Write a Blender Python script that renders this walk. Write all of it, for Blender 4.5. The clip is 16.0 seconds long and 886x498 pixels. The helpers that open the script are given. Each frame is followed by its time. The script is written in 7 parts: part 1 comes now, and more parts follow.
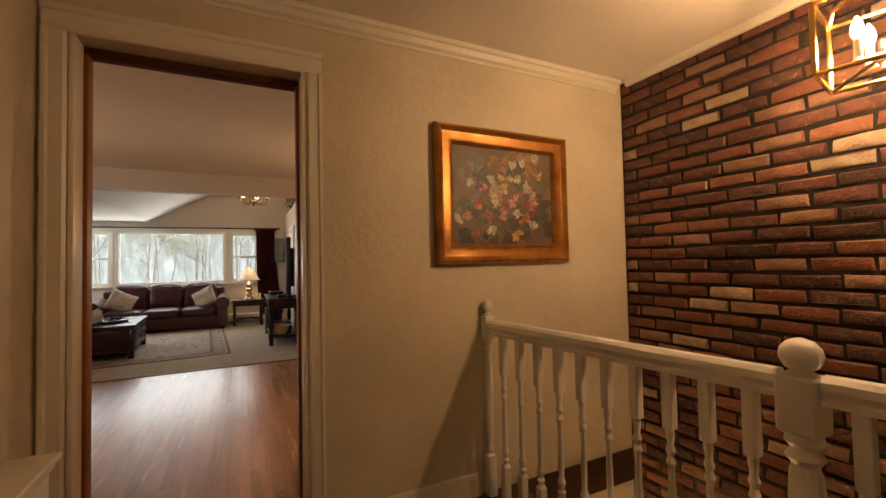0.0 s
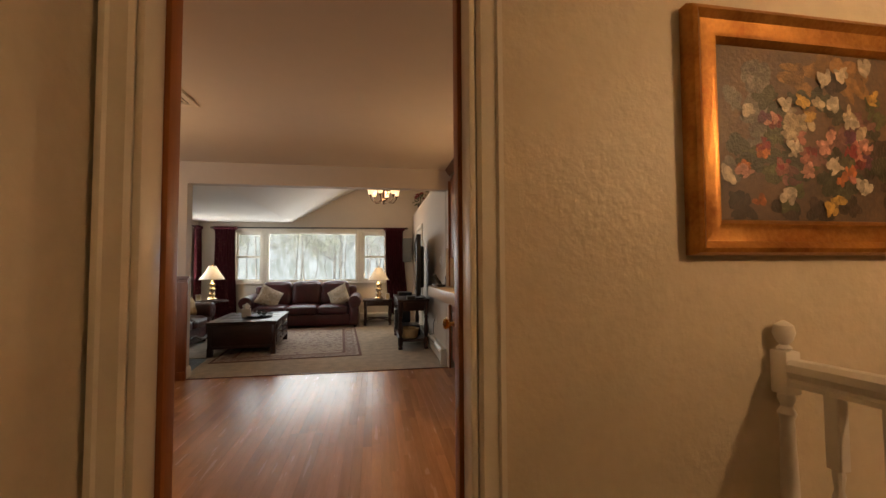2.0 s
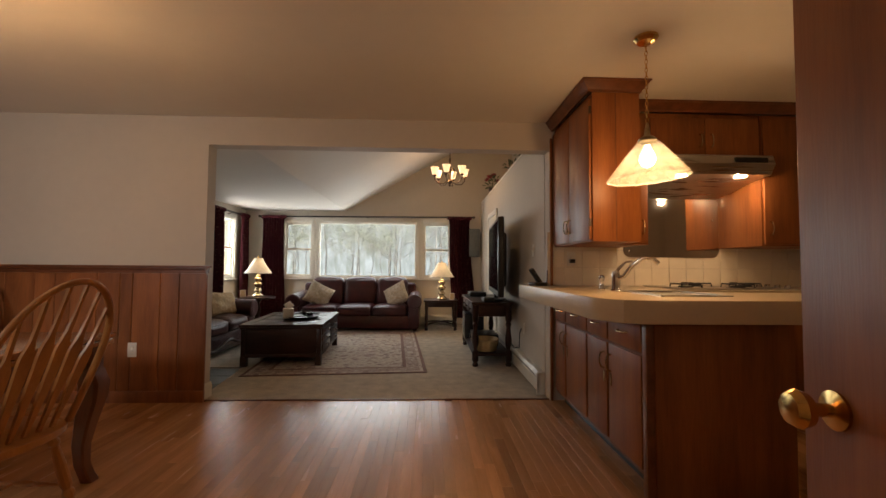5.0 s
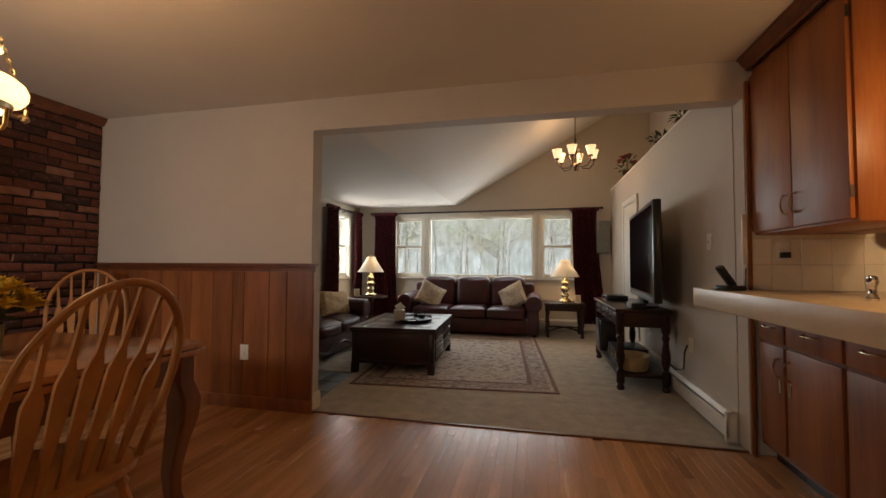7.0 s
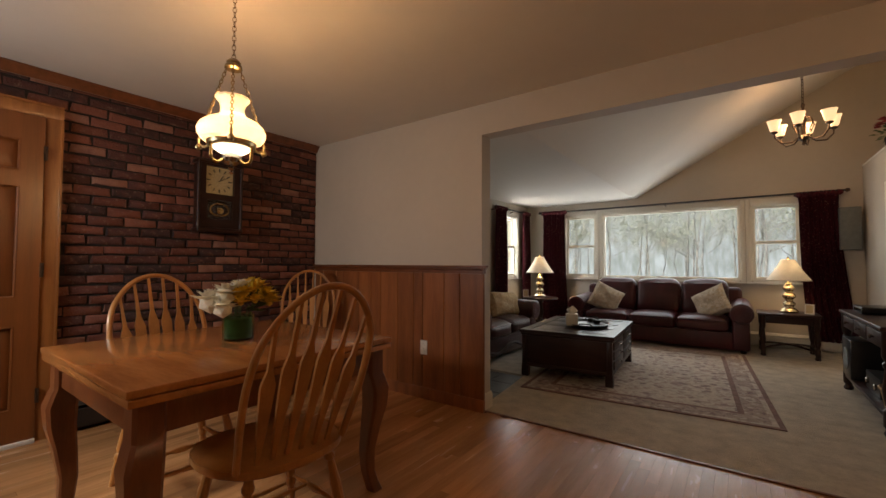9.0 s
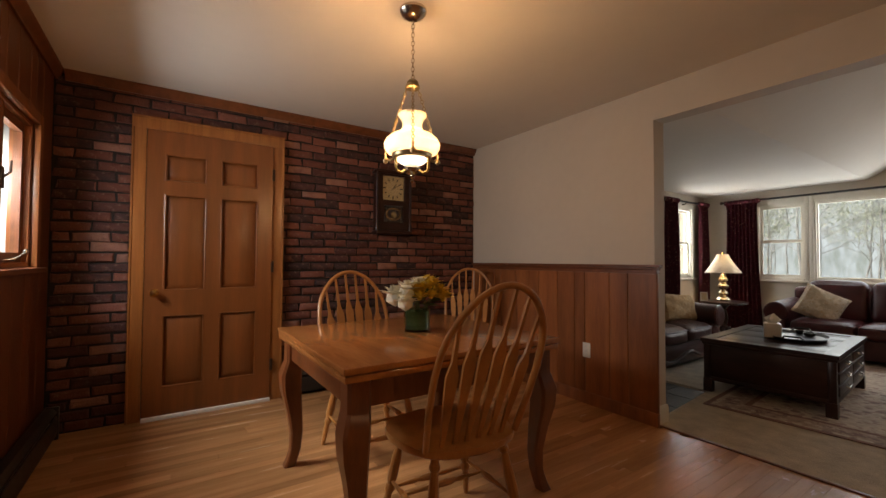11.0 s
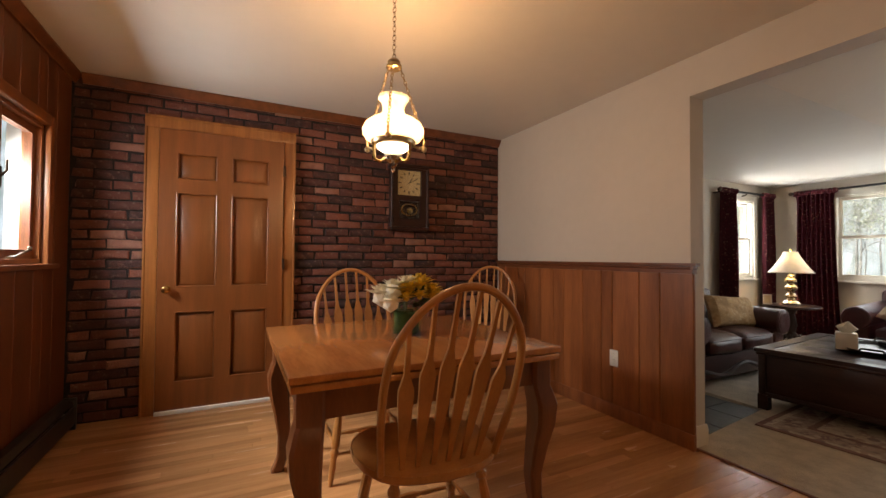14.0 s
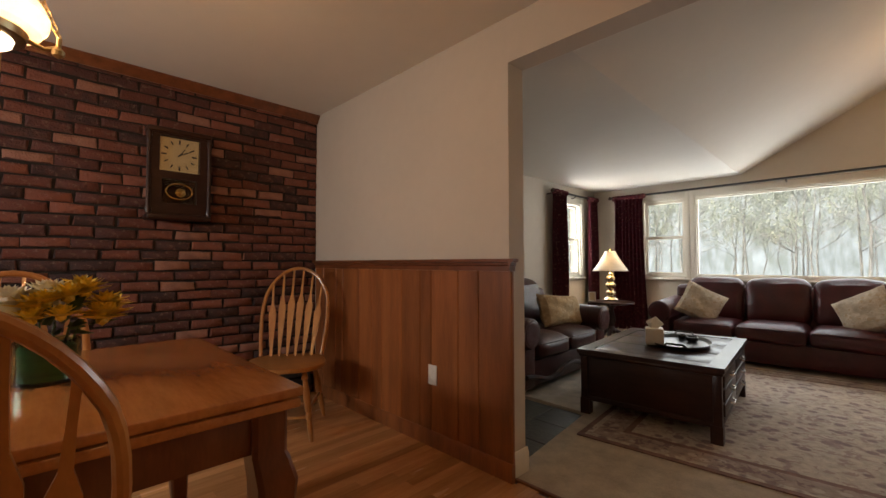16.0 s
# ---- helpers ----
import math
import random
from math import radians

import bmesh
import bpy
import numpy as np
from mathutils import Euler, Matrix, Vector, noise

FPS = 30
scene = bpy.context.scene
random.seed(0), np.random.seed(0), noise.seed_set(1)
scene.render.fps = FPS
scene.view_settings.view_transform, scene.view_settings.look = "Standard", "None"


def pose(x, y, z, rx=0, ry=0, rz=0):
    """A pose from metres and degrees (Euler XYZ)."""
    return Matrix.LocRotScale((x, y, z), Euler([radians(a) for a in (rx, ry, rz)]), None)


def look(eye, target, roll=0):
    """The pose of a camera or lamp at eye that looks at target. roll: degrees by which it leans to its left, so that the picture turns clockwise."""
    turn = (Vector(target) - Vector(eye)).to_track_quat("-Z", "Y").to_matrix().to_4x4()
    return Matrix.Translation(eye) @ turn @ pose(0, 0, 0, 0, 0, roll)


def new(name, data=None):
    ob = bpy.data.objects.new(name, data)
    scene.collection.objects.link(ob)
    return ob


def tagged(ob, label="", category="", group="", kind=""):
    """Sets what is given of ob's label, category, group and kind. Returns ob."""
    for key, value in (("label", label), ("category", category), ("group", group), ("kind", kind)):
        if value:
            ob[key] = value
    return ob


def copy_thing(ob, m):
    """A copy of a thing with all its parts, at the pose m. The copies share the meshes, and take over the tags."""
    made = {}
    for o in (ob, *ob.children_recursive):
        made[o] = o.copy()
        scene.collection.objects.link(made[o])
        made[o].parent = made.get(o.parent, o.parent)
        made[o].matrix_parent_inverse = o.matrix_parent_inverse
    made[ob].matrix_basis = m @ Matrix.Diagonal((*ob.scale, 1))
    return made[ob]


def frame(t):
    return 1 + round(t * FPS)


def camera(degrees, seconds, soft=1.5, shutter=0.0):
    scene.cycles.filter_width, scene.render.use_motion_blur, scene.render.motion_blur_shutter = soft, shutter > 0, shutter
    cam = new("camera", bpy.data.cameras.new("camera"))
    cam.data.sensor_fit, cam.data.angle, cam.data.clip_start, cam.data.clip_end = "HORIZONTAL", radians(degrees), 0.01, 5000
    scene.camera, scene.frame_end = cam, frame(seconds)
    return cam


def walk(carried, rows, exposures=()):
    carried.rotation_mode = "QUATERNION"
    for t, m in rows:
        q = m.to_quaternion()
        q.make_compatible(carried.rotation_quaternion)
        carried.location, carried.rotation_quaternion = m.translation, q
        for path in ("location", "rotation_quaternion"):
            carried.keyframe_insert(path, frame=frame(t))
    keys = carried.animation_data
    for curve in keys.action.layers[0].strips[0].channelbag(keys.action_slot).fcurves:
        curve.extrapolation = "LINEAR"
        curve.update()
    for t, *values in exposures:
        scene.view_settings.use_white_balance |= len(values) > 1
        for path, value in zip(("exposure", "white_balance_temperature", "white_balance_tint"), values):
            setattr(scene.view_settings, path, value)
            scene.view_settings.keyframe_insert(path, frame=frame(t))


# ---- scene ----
cam = camera(94.4, 16.0)
PATH = [
    (0, (0.362, 0.052, 1.229), (1.229, 1.853, 1.29), -1.2),
    (0.5, (0.348, 0.255, 1.22), (1.049, 2.127, 1.282), -1.2),
    (1, (0.327, 0.471, 1.207), (0.857, 2.398, 1.282), -1.1),
    (1.5, (0.323, 0.672, 1.205), (0.741, 2.626, 1.287), -0.8),
    (2, (0.343, 0.902, 1.184), (0.67, 2.873, 1.272), -0.3),
    (2.5, (0.305, 1.098, 1.153), (0.538, 3.083, 1.239), 0.2),
    (3, (0.247, 1.344, 1.14), (0.415, 3.335, 1.228), 0.3),
    (5.5, (0.15, 2.452, 1.102), (0.152, 4.451, 1.186), 0.4),
    (6, (0.111, 2.641, 1.097), (-0.012, 4.635, 1.176), 0.3),
    (6.5, (0.055, 2.825, 1.09), (-0.242, 4.801, 1.169), 0.2),
    (7, (-0.02, 2.921, 1.094), (-0.462, 4.87, 1.172), 0.3),
    (7.5, (-0.028, 2.975, 1.095), (-0.642, 4.877, 1.174), 0.3),
    (8, (-0.044, 3.013, 1.098), (-0.855, 4.84, 1.174), 0.2),
    (8.5, (-0.055, 3.02, 1.107), (-1.059, 4.748, 1.178), 0.2),
    (9, (-0.066, 2.99, 1.114), (-1.237, 4.61, 1.185), 0.2),
    (9.5, (-0.093, 2.952, 1.113), (-1.4, 4.464, 1.187), 0.4),
    (10, (-0.117, 2.909, 1.126), (-1.55, 4.302, 1.195), 0.5),
    (12.5, (-0.102, 2.932, 1.112), (-1.922, 3.758, 1.165), 0.3),
    (13, (-0.064, 3.023, 1.109), (-1.886, 3.844, 1.164), 0.4),
    (13.5, (-0.065, 3.138, 1.111), (-1.89, 3.955, 1.162), 0.4),
    (14, (-0.134, 3.269, 1.121), (-1.919, 4.169, 1.165), 0.4),
    (14.5, (-0.201, 3.41, 1.116), (-1.883, 4.491, 1.164), 0.4),
    (15, (-0.269, 3.61, 1.098), (-1.839, 4.848, 1.156), 0.4),
    (15.5, (-0.338, 3.807, 1.107), (-1.821, 5.148, 1.161), 0.1),
    (16, (-0.419, 4.005, 1.079), (-1.841, 5.409, 1.147), -0.1),
]
EV = 1.4
STOPS = [(0.0, 0.05), (3.0, -0.05), (5.5, -0.2), (8.5, -0.4), (10.2, -0.5), (12.4, 0.15), (14.0, 0.25), (16.0, 0.0)]
EXPOSURES = [(t, EV + d, 6950, 13) for t, d in STOPS]
walk(cam, [(t, look(eye, target, roll)) for t, eye, target, roll in PATH], EXPOSURES)

# ---- world, sun, exposure ----
world = bpy.data.worlds.new("overcast_sky")
scene.world = world
world.use_nodes = True
wn = world.node_tree.nodes
sky = wn.new("ShaderNodeTexSky")
sky.sky_type, sky.sun_disc = "NISHITA", False
sky.sun_elevation, sky.sun_rotation = radians(38), radians(195)
sky.air_density, sky.dust_density = 1.6, 4.0
wn["Background"].inputs["Strength"].default_value = 0.15
world.node_tree.links.new(sky.outputs[0], wn["Background"].inputs["Color"])
sun = new("sun", bpy.data.lights.new("sun", "SUN"))
sun.data.energy, sun.data.angle, sun.data.color = 1.4, radians(15), (1.0, 0.95, 0.88)
sun.matrix_world = look((-8, -22, 25), (0, 8, 0))


def window_light(name, x, y, z, rx, rz, w, h, power):
    """The sky's light through a window's opening."""
    ob = new(name, bpy.data.lights.new(name, "AREA"))
    ob.data.shape, ob.data.size, ob.data.size_y, ob.data.energy = "RECTANGLE", w, h, power
    ob.data.color = (0.90, 0.95, 1.0)
    ob.matrix_world = pose(x, y, z, rx, 0, rz)
    return ob


def bulb(name, at, power, radius=0.03, color=(1.0, 0.57, 0.25)):
    ob = new(name, bpy.data.lights.new(name, "POINT"))
    ob.data.energy, ob.data.shadow_soft_size, ob.data.color = power, radius, color
    ob.location = at
    return ob


window_light("daylight_picture_window", -0.98, 10.24, 1.42, -90, 0, 2.9, 1.0, 18)
window_light("daylight_side_window", -3.36, 9.43, 1.4, 90, -90, 0.5, 1.0, 8)
window_light("daylight_dining_window", -2.78, 2.00, 1.58, 60, 0, 0.9, 0.3, 15)

# ---- materials ----
def mat(name, color, rough=0.5, metal=0.0, var=0.12, scale=6.0, bump=0.0, bump_scale=60.0, stretch=(1, 1, 1), dark=None, island=0.0,
        emit=None, strength=0.0, coat=0.0, spec=0.5):
    """A surface with variation at two scales, in metres, and fine relief. dark: second colour of a grain; island: change from piece to piece."""
    m = bpy.data.materials.new(name)
    m.use_nodes = True
    n, l = m.node_tree.nodes, m.node_tree.links
    b = n["Principled BSDF"]
    b.inputs["Roughness"].default_value, b.inputs["Metallic"].default_value = rough, metal
    b.inputs["Specular IOR Level"].default_value = spec
    b.inputs["Coat Weight"].default_value = coat
    b.inputs["Coat Roughness"].default_value = 0.12
    tc = n.new("ShaderNodeTexCoord")
    mp = n.new("ShaderNodeMapping")
    mp.inputs["Scale"].default_value = stretch
    l.new(tc.outputs["Object"], mp.inputs["Vector"])
    info = n.new("ShaderNodeObjectInfo")
    off = n.new("ShaderNodeVectorMath")
    off.operation = "MULTIPLY_ADD"
    l.new(info.outputs["Random"], off.inputs[0])
    off.inputs[1].default_value = (13.0, 7.0, 5.0) if island else (0, 0, 0)
    l.new(mp.outputs[0], off.inputs[2])
    big, fine = n.new("ShaderNodeTexNoise"), n.new("ShaderNodeTexNoise")
    big.inputs["Scale"].default_value, fine.inputs["Scale"].default_value = scale, scale * 9
    big.inputs["Detail"].default_value, fine.inputs["Detail"].default_value = 4, 3
    for t in (big, fine):
        l.new(off.outputs[0], t.inputs["Vector"])
    mixf = n.new("ShaderNodeMath")
    mixf.operation = "MULTIPLY_ADD"
    l.new(fine.outputs["Fac"], mixf.inputs[0])
    mixf.inputs[1].default_value = 0.4
    l.new(big.outputs["Fac"], mixf.inputs[2])
    ramp = n.new("ShaderNodeMapRange")
    ramp.inputs["From Min"].default_value, ramp.inputs["From Max"].default_value = 0.45, 0.95
    l.new(mixf.outputs[0], ramp.inputs["Value"])
    mix = n.new("ShaderNodeMix")
    mix.data_type = "RGBA"
    dark = dark or tuple(c * (1 - var * 2) for c in color)
    light = tuple(min(1, c * (1 + var)) for c in color)
    mix.inputs[6].default_value, mix.inputs[7].default_value = (*dark, 1), (*light, 1)
    l.new(ramp.outputs[0], mix.inputs[0])
    out = mix.outputs[2]
    if island:
        geo = n.new("ShaderNodeNewGeometry")
        add = n.new("ShaderNodeMath")
        add.operation = "ADD"
        l.new(info.outputs["Random"], add.inputs[0])
        l.new(geo.outputs["Random Per Island"], add.inputs[1])
        fr = n.new("ShaderNodeMath")
        fr.operation = "FRACT"
        l.new(add.outputs[0], fr.inputs[0])
        mr = n.new("ShaderNodeMapRange")
        mr.inputs["To Min"].default_value, mr.inputs["To Max"].default_value = 1 - island, 1 + island
        l.new(fr.outputs[0], mr.inputs["Value"])
        hsv = n.new("ShaderNodeHueSaturation")
        l.new(mr.outputs[0], hsv.inputs["Value"])
        l.new(out, hsv.inputs["Color"])
        out = hsv.outputs[0]
    l.new(out, b.inputs["Base Color"])
    rr = n.new("ShaderNodeMapRange")
    rr.inputs["To Min"].default_value, rr.inputs["To Max"].default_value = max(0.02, rough * 0.85), min(1, rough * 1.15)
    l.new(big.outputs["Fac"], rr.inputs["Value"])
    l.new(rr.outputs[0], b.inputs["Roughness"])
    if bump:
        bn = n.new("ShaderNodeTexNoise")
        bn.inputs["Scale"].default_value, bn.inputs["Detail"].default_value = bump_scale, 4
        l.new(off.outputs[0], bn.inputs["Vector"])
        bp = n.new("ShaderNodeBump")
        bp.inputs["Strength"].default_value, bp.inputs["Distance"].default_value = bump, 0.01
        l.new(bn.outputs["Fac"], bp.inputs["Height"])
        l.new(bp.outputs[0], b.inputs["Normal"])
    if emit:
        b.inputs["Emission Color"].default_value, b.inputs["Emission Strength"].default_value = (*emit, 1), strength
    return m


def glass_mat(name, tint=(1, 1, 1), rough=0.0):
    m = bpy.data.materials.new(name)
    m.use_nodes = True
    b = m.node_tree.nodes["Principled BSDF"]
    b.inputs["Base Color"].default_value = (*tint, 1)
    b.inputs["Roughness"].default_value, b.inputs["Transmission Weight"].default_value, b.inputs["IOR"].default_value = rough, 1.0, 1.45
    return m


def pane_mat(name):
    """Thin window glass: clear, with a gloss that grows at grazing angles."""
    m = bpy.data.materials.new(name)
    m.use_nodes = True
    n, l = m.node_tree.nodes, m.node_tree.links
    n.remove(n["Principled BSDF"])
    clear, gloss, mix, lay, fres = n.new("ShaderNodeBsdfTransparent"), n.new("ShaderNodeBsdfGlossy"), n.new("ShaderNodeMixShader"), n.new("ShaderNodeLayerWeight"), n.new("ShaderNodeMapRange")
    lay.inputs["Blend"].default_value = 0.15
    fres.inputs["To Min"].default_value, fres.inputs["To Max"].default_value = 0.03, 0.22
    l.new(lay.outputs["Facing"], fres.inputs["Value"])
    clear.inputs[0].default_value = (0.93, 0.95, 0.94, 1)
    gloss.inputs["Roughness"].default_value = 0.02
    l.new(fres.outputs[0], mix.inputs[0]), l.new(clear.outputs[0], mix.inputs[1]), l.new(gloss.outputs[0], mix.inputs[2])
    l.new(mix.outputs[0], n["Material Output"].inputs["Surface"])
    return m


def brick_mat(name, tones, weights_scale, rough=0.85):
    """Fired brick: the tone changes from brick to brick, with blotches, pits and grit."""
    m = mat(name, tones[0], rough, 0, 0.25, 30, 0.9, 90, island=0.42)
    n, l = m.node_tree.nodes, m.node_tree.links
    b = n["Principled BSDF"]
    src = b.inputs["Base Color"].links[0].from_socket
    info, geo = n.new("ShaderNodeObjectInfo"), n.new("ShaderNodeNewGeometry")
    s = n.new("ShaderNodeMath")
    s.operation = "MULTIPLY_ADD"
    l.new(info.outputs["Random"], s.inputs[0])
    s.inputs[1].default_value = 7.31
    l.new(geo.outputs["Random Per Island"], s.inputs[2])
    f = n.new("ShaderNodeMath")
    f.operation = "FRACT"
    l.new(s.outputs[0], f.inputs[0])
    cr = n.new("ShaderNodeValToRGB")
    cr.color_ramp.interpolation = "CONSTANT"
    el = cr.color_ramp.elements
    el[0].color, el[0].position = (*tones[0], 1), 0
    el[1].color, el[1].position = (*tones[1], 1), weights_scale[1]
    for c, p in zip(tones[2:], weights_scale[2:]):
        e = el.new(p)
        e.color = (*c, 1)
    l.new(f.outputs[0], cr.inputs[0])
    tc, blot = n.new("ShaderNodeTexCoord"), n.new("ShaderNodeTexNoise")
    blot.inputs["Scale"].default_value, blot.inputs["Detail"].default_value = 14, 5
    l.new(tc.outputs["Object"], blot.inputs["Vector"])
    r = n.new("ShaderNodeMapRange")
    r.inputs["From Min"].default_value, r.inputs["From Max"].default_value = 0.35, 0.7
    r.inputs["To Min"].default_value, r.inputs["To Max"].default_value = 0.1, 0.5
    l.new(blot.outputs["Fac"], r.inputs["Value"])
    mx = n.new("ShaderNodeMix")
    mx.data_type = "RGBA"
    l.new(r.outputs[0], mx.inputs[0]), l.new(cr.outputs[0], mx.inputs[6]), l.new(src, mx.inputs[7])
    # pale lime bloom and old mortar smears
    bloom, br, bx = n.new("ShaderNodeTexNoise"), n.new("ShaderNodeMapRange"), n.new("ShaderNodeMix")
    bloom.inputs["Scale"].default_value, bloom.inputs["Detail"].default_value, bloom.inputs["Roughness"].default_value = 22, 8, 0.75
    l.new(tc.outputs["Object"], bloom.inputs["Vector"])
    br.inputs["From Min"].default_value, br.inputs["From Max"].default_value = 0.56, 0.74
    br.inputs["To Max"].default_value = 0.55
    l.new(bloom.outputs["Fac"], br.inputs["Value"])
    bx.data_type = "RGBA"
    bx.inputs[7].default_value = (0.36, 0.27, 0.22, 1)
    l.new(br.outputs[0], bx.inputs[0]), l.new(mx.outputs[2], bx.inputs[6])
    l.new(bx.outputs[2], b.inputs["Base Color"])
    return m


def weave_mat(name, ground, tone, tone2, scale, rough=0.9, bump=0.4, dot=0.30):
    """Cloth or carpet with scattered woven figures."""
    m = mat(name, ground, rough, 0, 0.15, 20, bump, 300, spec=0.2)
    n, l = m.node_tree.nodes, m.node_tree.links
    b = n["Principled BSDF"]
    src = b.inputs["Base Color"].links[0].from_socket
    tc, vo, no = n.new("ShaderNodeTexCoord"), n.new("ShaderNodeTexVoronoi"), n.new("ShaderNodeTexNoise")
    vo.inputs["Scale"].default_value, no.inputs["Scale"].default_value = scale, scale * 1.3
    no.inputs["Detail"].default_value, no.inputs["Distortion"].default_value = 2, 1.5
    for t in (vo, no):
        l.new(tc.outputs["Object"], t.inputs["Vector"])
    last = src
    for fac, lo, hi, c in ((vo.outputs["Distance"], dot + 0.04, dot - 0.04, tone), (no.outputs["Fac"], 0.56, 0.60, tone2)):
        r, mx = n.new("ShaderNodeMapRange"), n.new("ShaderNodeMix")
        r.inputs["From Min"].default_value, r.inputs["From Max"].default_value = lo, hi
        r.inputs["To Max"].default_value = 0.8
        l.new(fac, r.inputs["Value"])
        mx.data_type = "RGBA"
        mx.inputs[7].default_value = (*c, 1)
        l.new(r.outputs[0], mx.inputs[0]), l.new(last, mx.inputs[6])
        last = mx.outputs[2]
    l.new(last, b.inputs["Base Color"])
    return m


def shade_mat(name, color, k, rough=0.4, ribs=0.0):
    """A glass or cloth lamp shade: it lets the light of the bulb inside through, k of it, and shines a little on its surface."""
    m = mat(name, color, rough, 0, 0.05, 20, ribs, 120)
    n, l = m.node_tree.nodes, m.node_tree.links
    tr, add = n.new("ShaderNodeBsdfTranslucent"), n.new("ShaderNodeAddShader")
    tr.inputs["Color"].default_value = (*[c * k for c in color], 1)
    l.new(n["Principled BSDF"].outputs[0], add.inputs[0]), l.new(tr.outputs[0], add.inputs[1])
    l.new(add.outputs[0], n["Material Output"].inputs["Surface"])
    return m


def ribbed_glass_mat(name):
    """Clear pressed glass: mostly seen through, its ribs scatter the bulb's light and shine."""
    m = shade_mat(name, (0.62, 0.62, 0.60), 0.11, 0.12, 0.3)
    n, l = m.node_tree.nodes, m.node_tree.links
    n["Principled BSDF"].inputs["Specular IOR Level"].default_value = 0.8
    clear, mix = n.new("ShaderNodeBsdfTransparent"), n.new("ShaderNodeMixShader")
    clear.inputs[0].default_value = (0.95, 0.94, 0.90, 1)
    src = n["Material Output"].inputs["Surface"].links[0].from_socket
    mix.inputs[0].default_value = 0.66
    l.new(src, mix.inputs[1]), l.new(clear.outputs[0], mix.inputs[2])
    l.new(mix.outputs[0], n["Material Output"].inputs["Surface"])
    return m


M_WALL = mat("wall_paint", (0.55, 0.49, 0.41), 0.7, 0, 0.03, 1.5, 0.12, 160)
M_FOYER = mat("foyer_wallpaper", (0.64, 0.57, 0.45), 0.5, 0, 0.06, 2.5, 0.25, 40, dark=(0.57, 0.50, 0.38))
M_CEIL = mat("ceiling_paint", (0.72, 0.68, 0.62), 0.8, 0, 0.02, 1.2, 0.1, 120)
M_WHITE = mat("white_trim_paint", (0.76, 0.72, 0.63), 0.35, 0, 0.03, 4, 0.05, 60)
M_RAIL = mat("white_railing_paint", (0.80, 0.78, 0.74), 0.3, 0, 0.02, 6, 0.03, 60)
M_PANEL = mat("knotty_panelling", (0.27, 0.092, 0.027), 0.38, 0, 0.2, 2.2, 0.08, 40, (6, 6, 0.6), dark=(0.17, 0.055, 0.017), island=0.18, coat=0.05)
# Boards of the window wall: darker and redder than the wainscot.
M_PANELD = mat("dark_red_panelling", (0.15, 0.045, 0.015), 0.36, 0, 0.25, 1.6, 0.06, 40, (7, 7, 0.5), dark=(0.085, 0.026, 0.010), island=0.16, coat=0.05)
M_CAB = mat("cherry_cabinet_wood", (0.285, 0.098, 0.027), 0.42, 0, 0.2, 1.6, 0.05, 40, (7, 7, 0.6), dark=(0.175, 0.054, 0.016), island=0.10, coat=0.0, spec=0.4)
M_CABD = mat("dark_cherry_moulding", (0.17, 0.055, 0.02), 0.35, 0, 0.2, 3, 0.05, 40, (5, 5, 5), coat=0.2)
M_HEAD = mat("dull_dark_jamb_wood", (0.10, 0.034, 0.015), 0.85, 0, 0.2, 3, 0.05, 40, (1, 6, 6), spec=0.05)
M_DOOR = mat("stained_pine_door", (0.195, 0.061, 0.0155), 0.34, 0, 0.2, 1.8, 0.05, 40, (8, 8, 0.5), dark=(0.15, 0.048, 0.012), coat=0.08)
M_DCAS = mat("golden_pine_casing", (0.30, 0.112, 0.028), 0.34, 0, 0.2, 2.4, 0.05, 40, (8, 8, 0.5), dark=(0.21, 0.072, 0.018), coat=0.08)
M_OAKF = mat("oak_floorboard", (0.48, 0.25, 0.107), 0.26, 0, 0.15, 2.0, 0.05, 60, (9, 0.7, 5), dark=(0.37, 0.175, 0.07), island=0.22, coat=0.08, spec=0.4)
M_OAK = mat("honey_oak", (0.42, 0.19, 0.055), 0.3, 0, 0.15, 3.0, 0.05, 60, (4, 4, 1), dark=(0.32, 0.125, 0.035), coat=0.3)
M_TABLE = mat("cherry_table_top", (0.43, 0.17, 0.05), 0.2, 0, 0.18, 2.0, 0.04, 50, (1, 6, 6), dark=(0.31, 0.11, 0.032), coat=0.4)
# Legs and apron: the shade beneath the table top is put into this colour.
M_TLEG = mat("shade_darkened_table_frame", (0.18, 0.058, 0.019), 0.3, 0, 0.2, 2.5, 0.05, 50, (5, 5, 1), dark=(0.11, 0.034, 0.012), coat=0.25)
M_DARK = mat("dark_mahogany", (0.032, 0.012, 0.008), 0.34, 0, 0.25, 4, 0.05, 60, (1, 5, 5), coat=0.04, spec=0.3)
M_LEATHER = mat("burgundy_leather", (0.058, 0.008, 0.010), 0.30, 0, 0.3, 5, 0.35, 150, dark=(0.034, 0.005, 0.007))
M_LEATHER2 = mat("brown_leather", (0.055, 0.013, 0.012), 0.32, 0, 0.3, 5, 0.35, 150, dark=(0.03, 0.009, 0.007))
M_CARPET = mat("beige_carpet", (0.58, 0.51, 0.41), 0.95, 0, 0.12, 9, 0.9, 260, spec=0.1)
M_RUG = weave_mat("patterned_rug_field", (0.54, 0.47, 0.39), (0.20, 0.14, 0.15), (0.33, 0.24, 0.22), 10)
M_RUGB = weave_mat("patterned_rug_border", (0.40, 0.32, 0.27), (0.52, 0.45, 0.38), (0.21, 0.14, 0.14), 13)
M_RUGL = mat("rug_guard_stripe", (0.24, 0.14, 0.12), 0.95, 0, 0.2, 20, 0.5, 260)
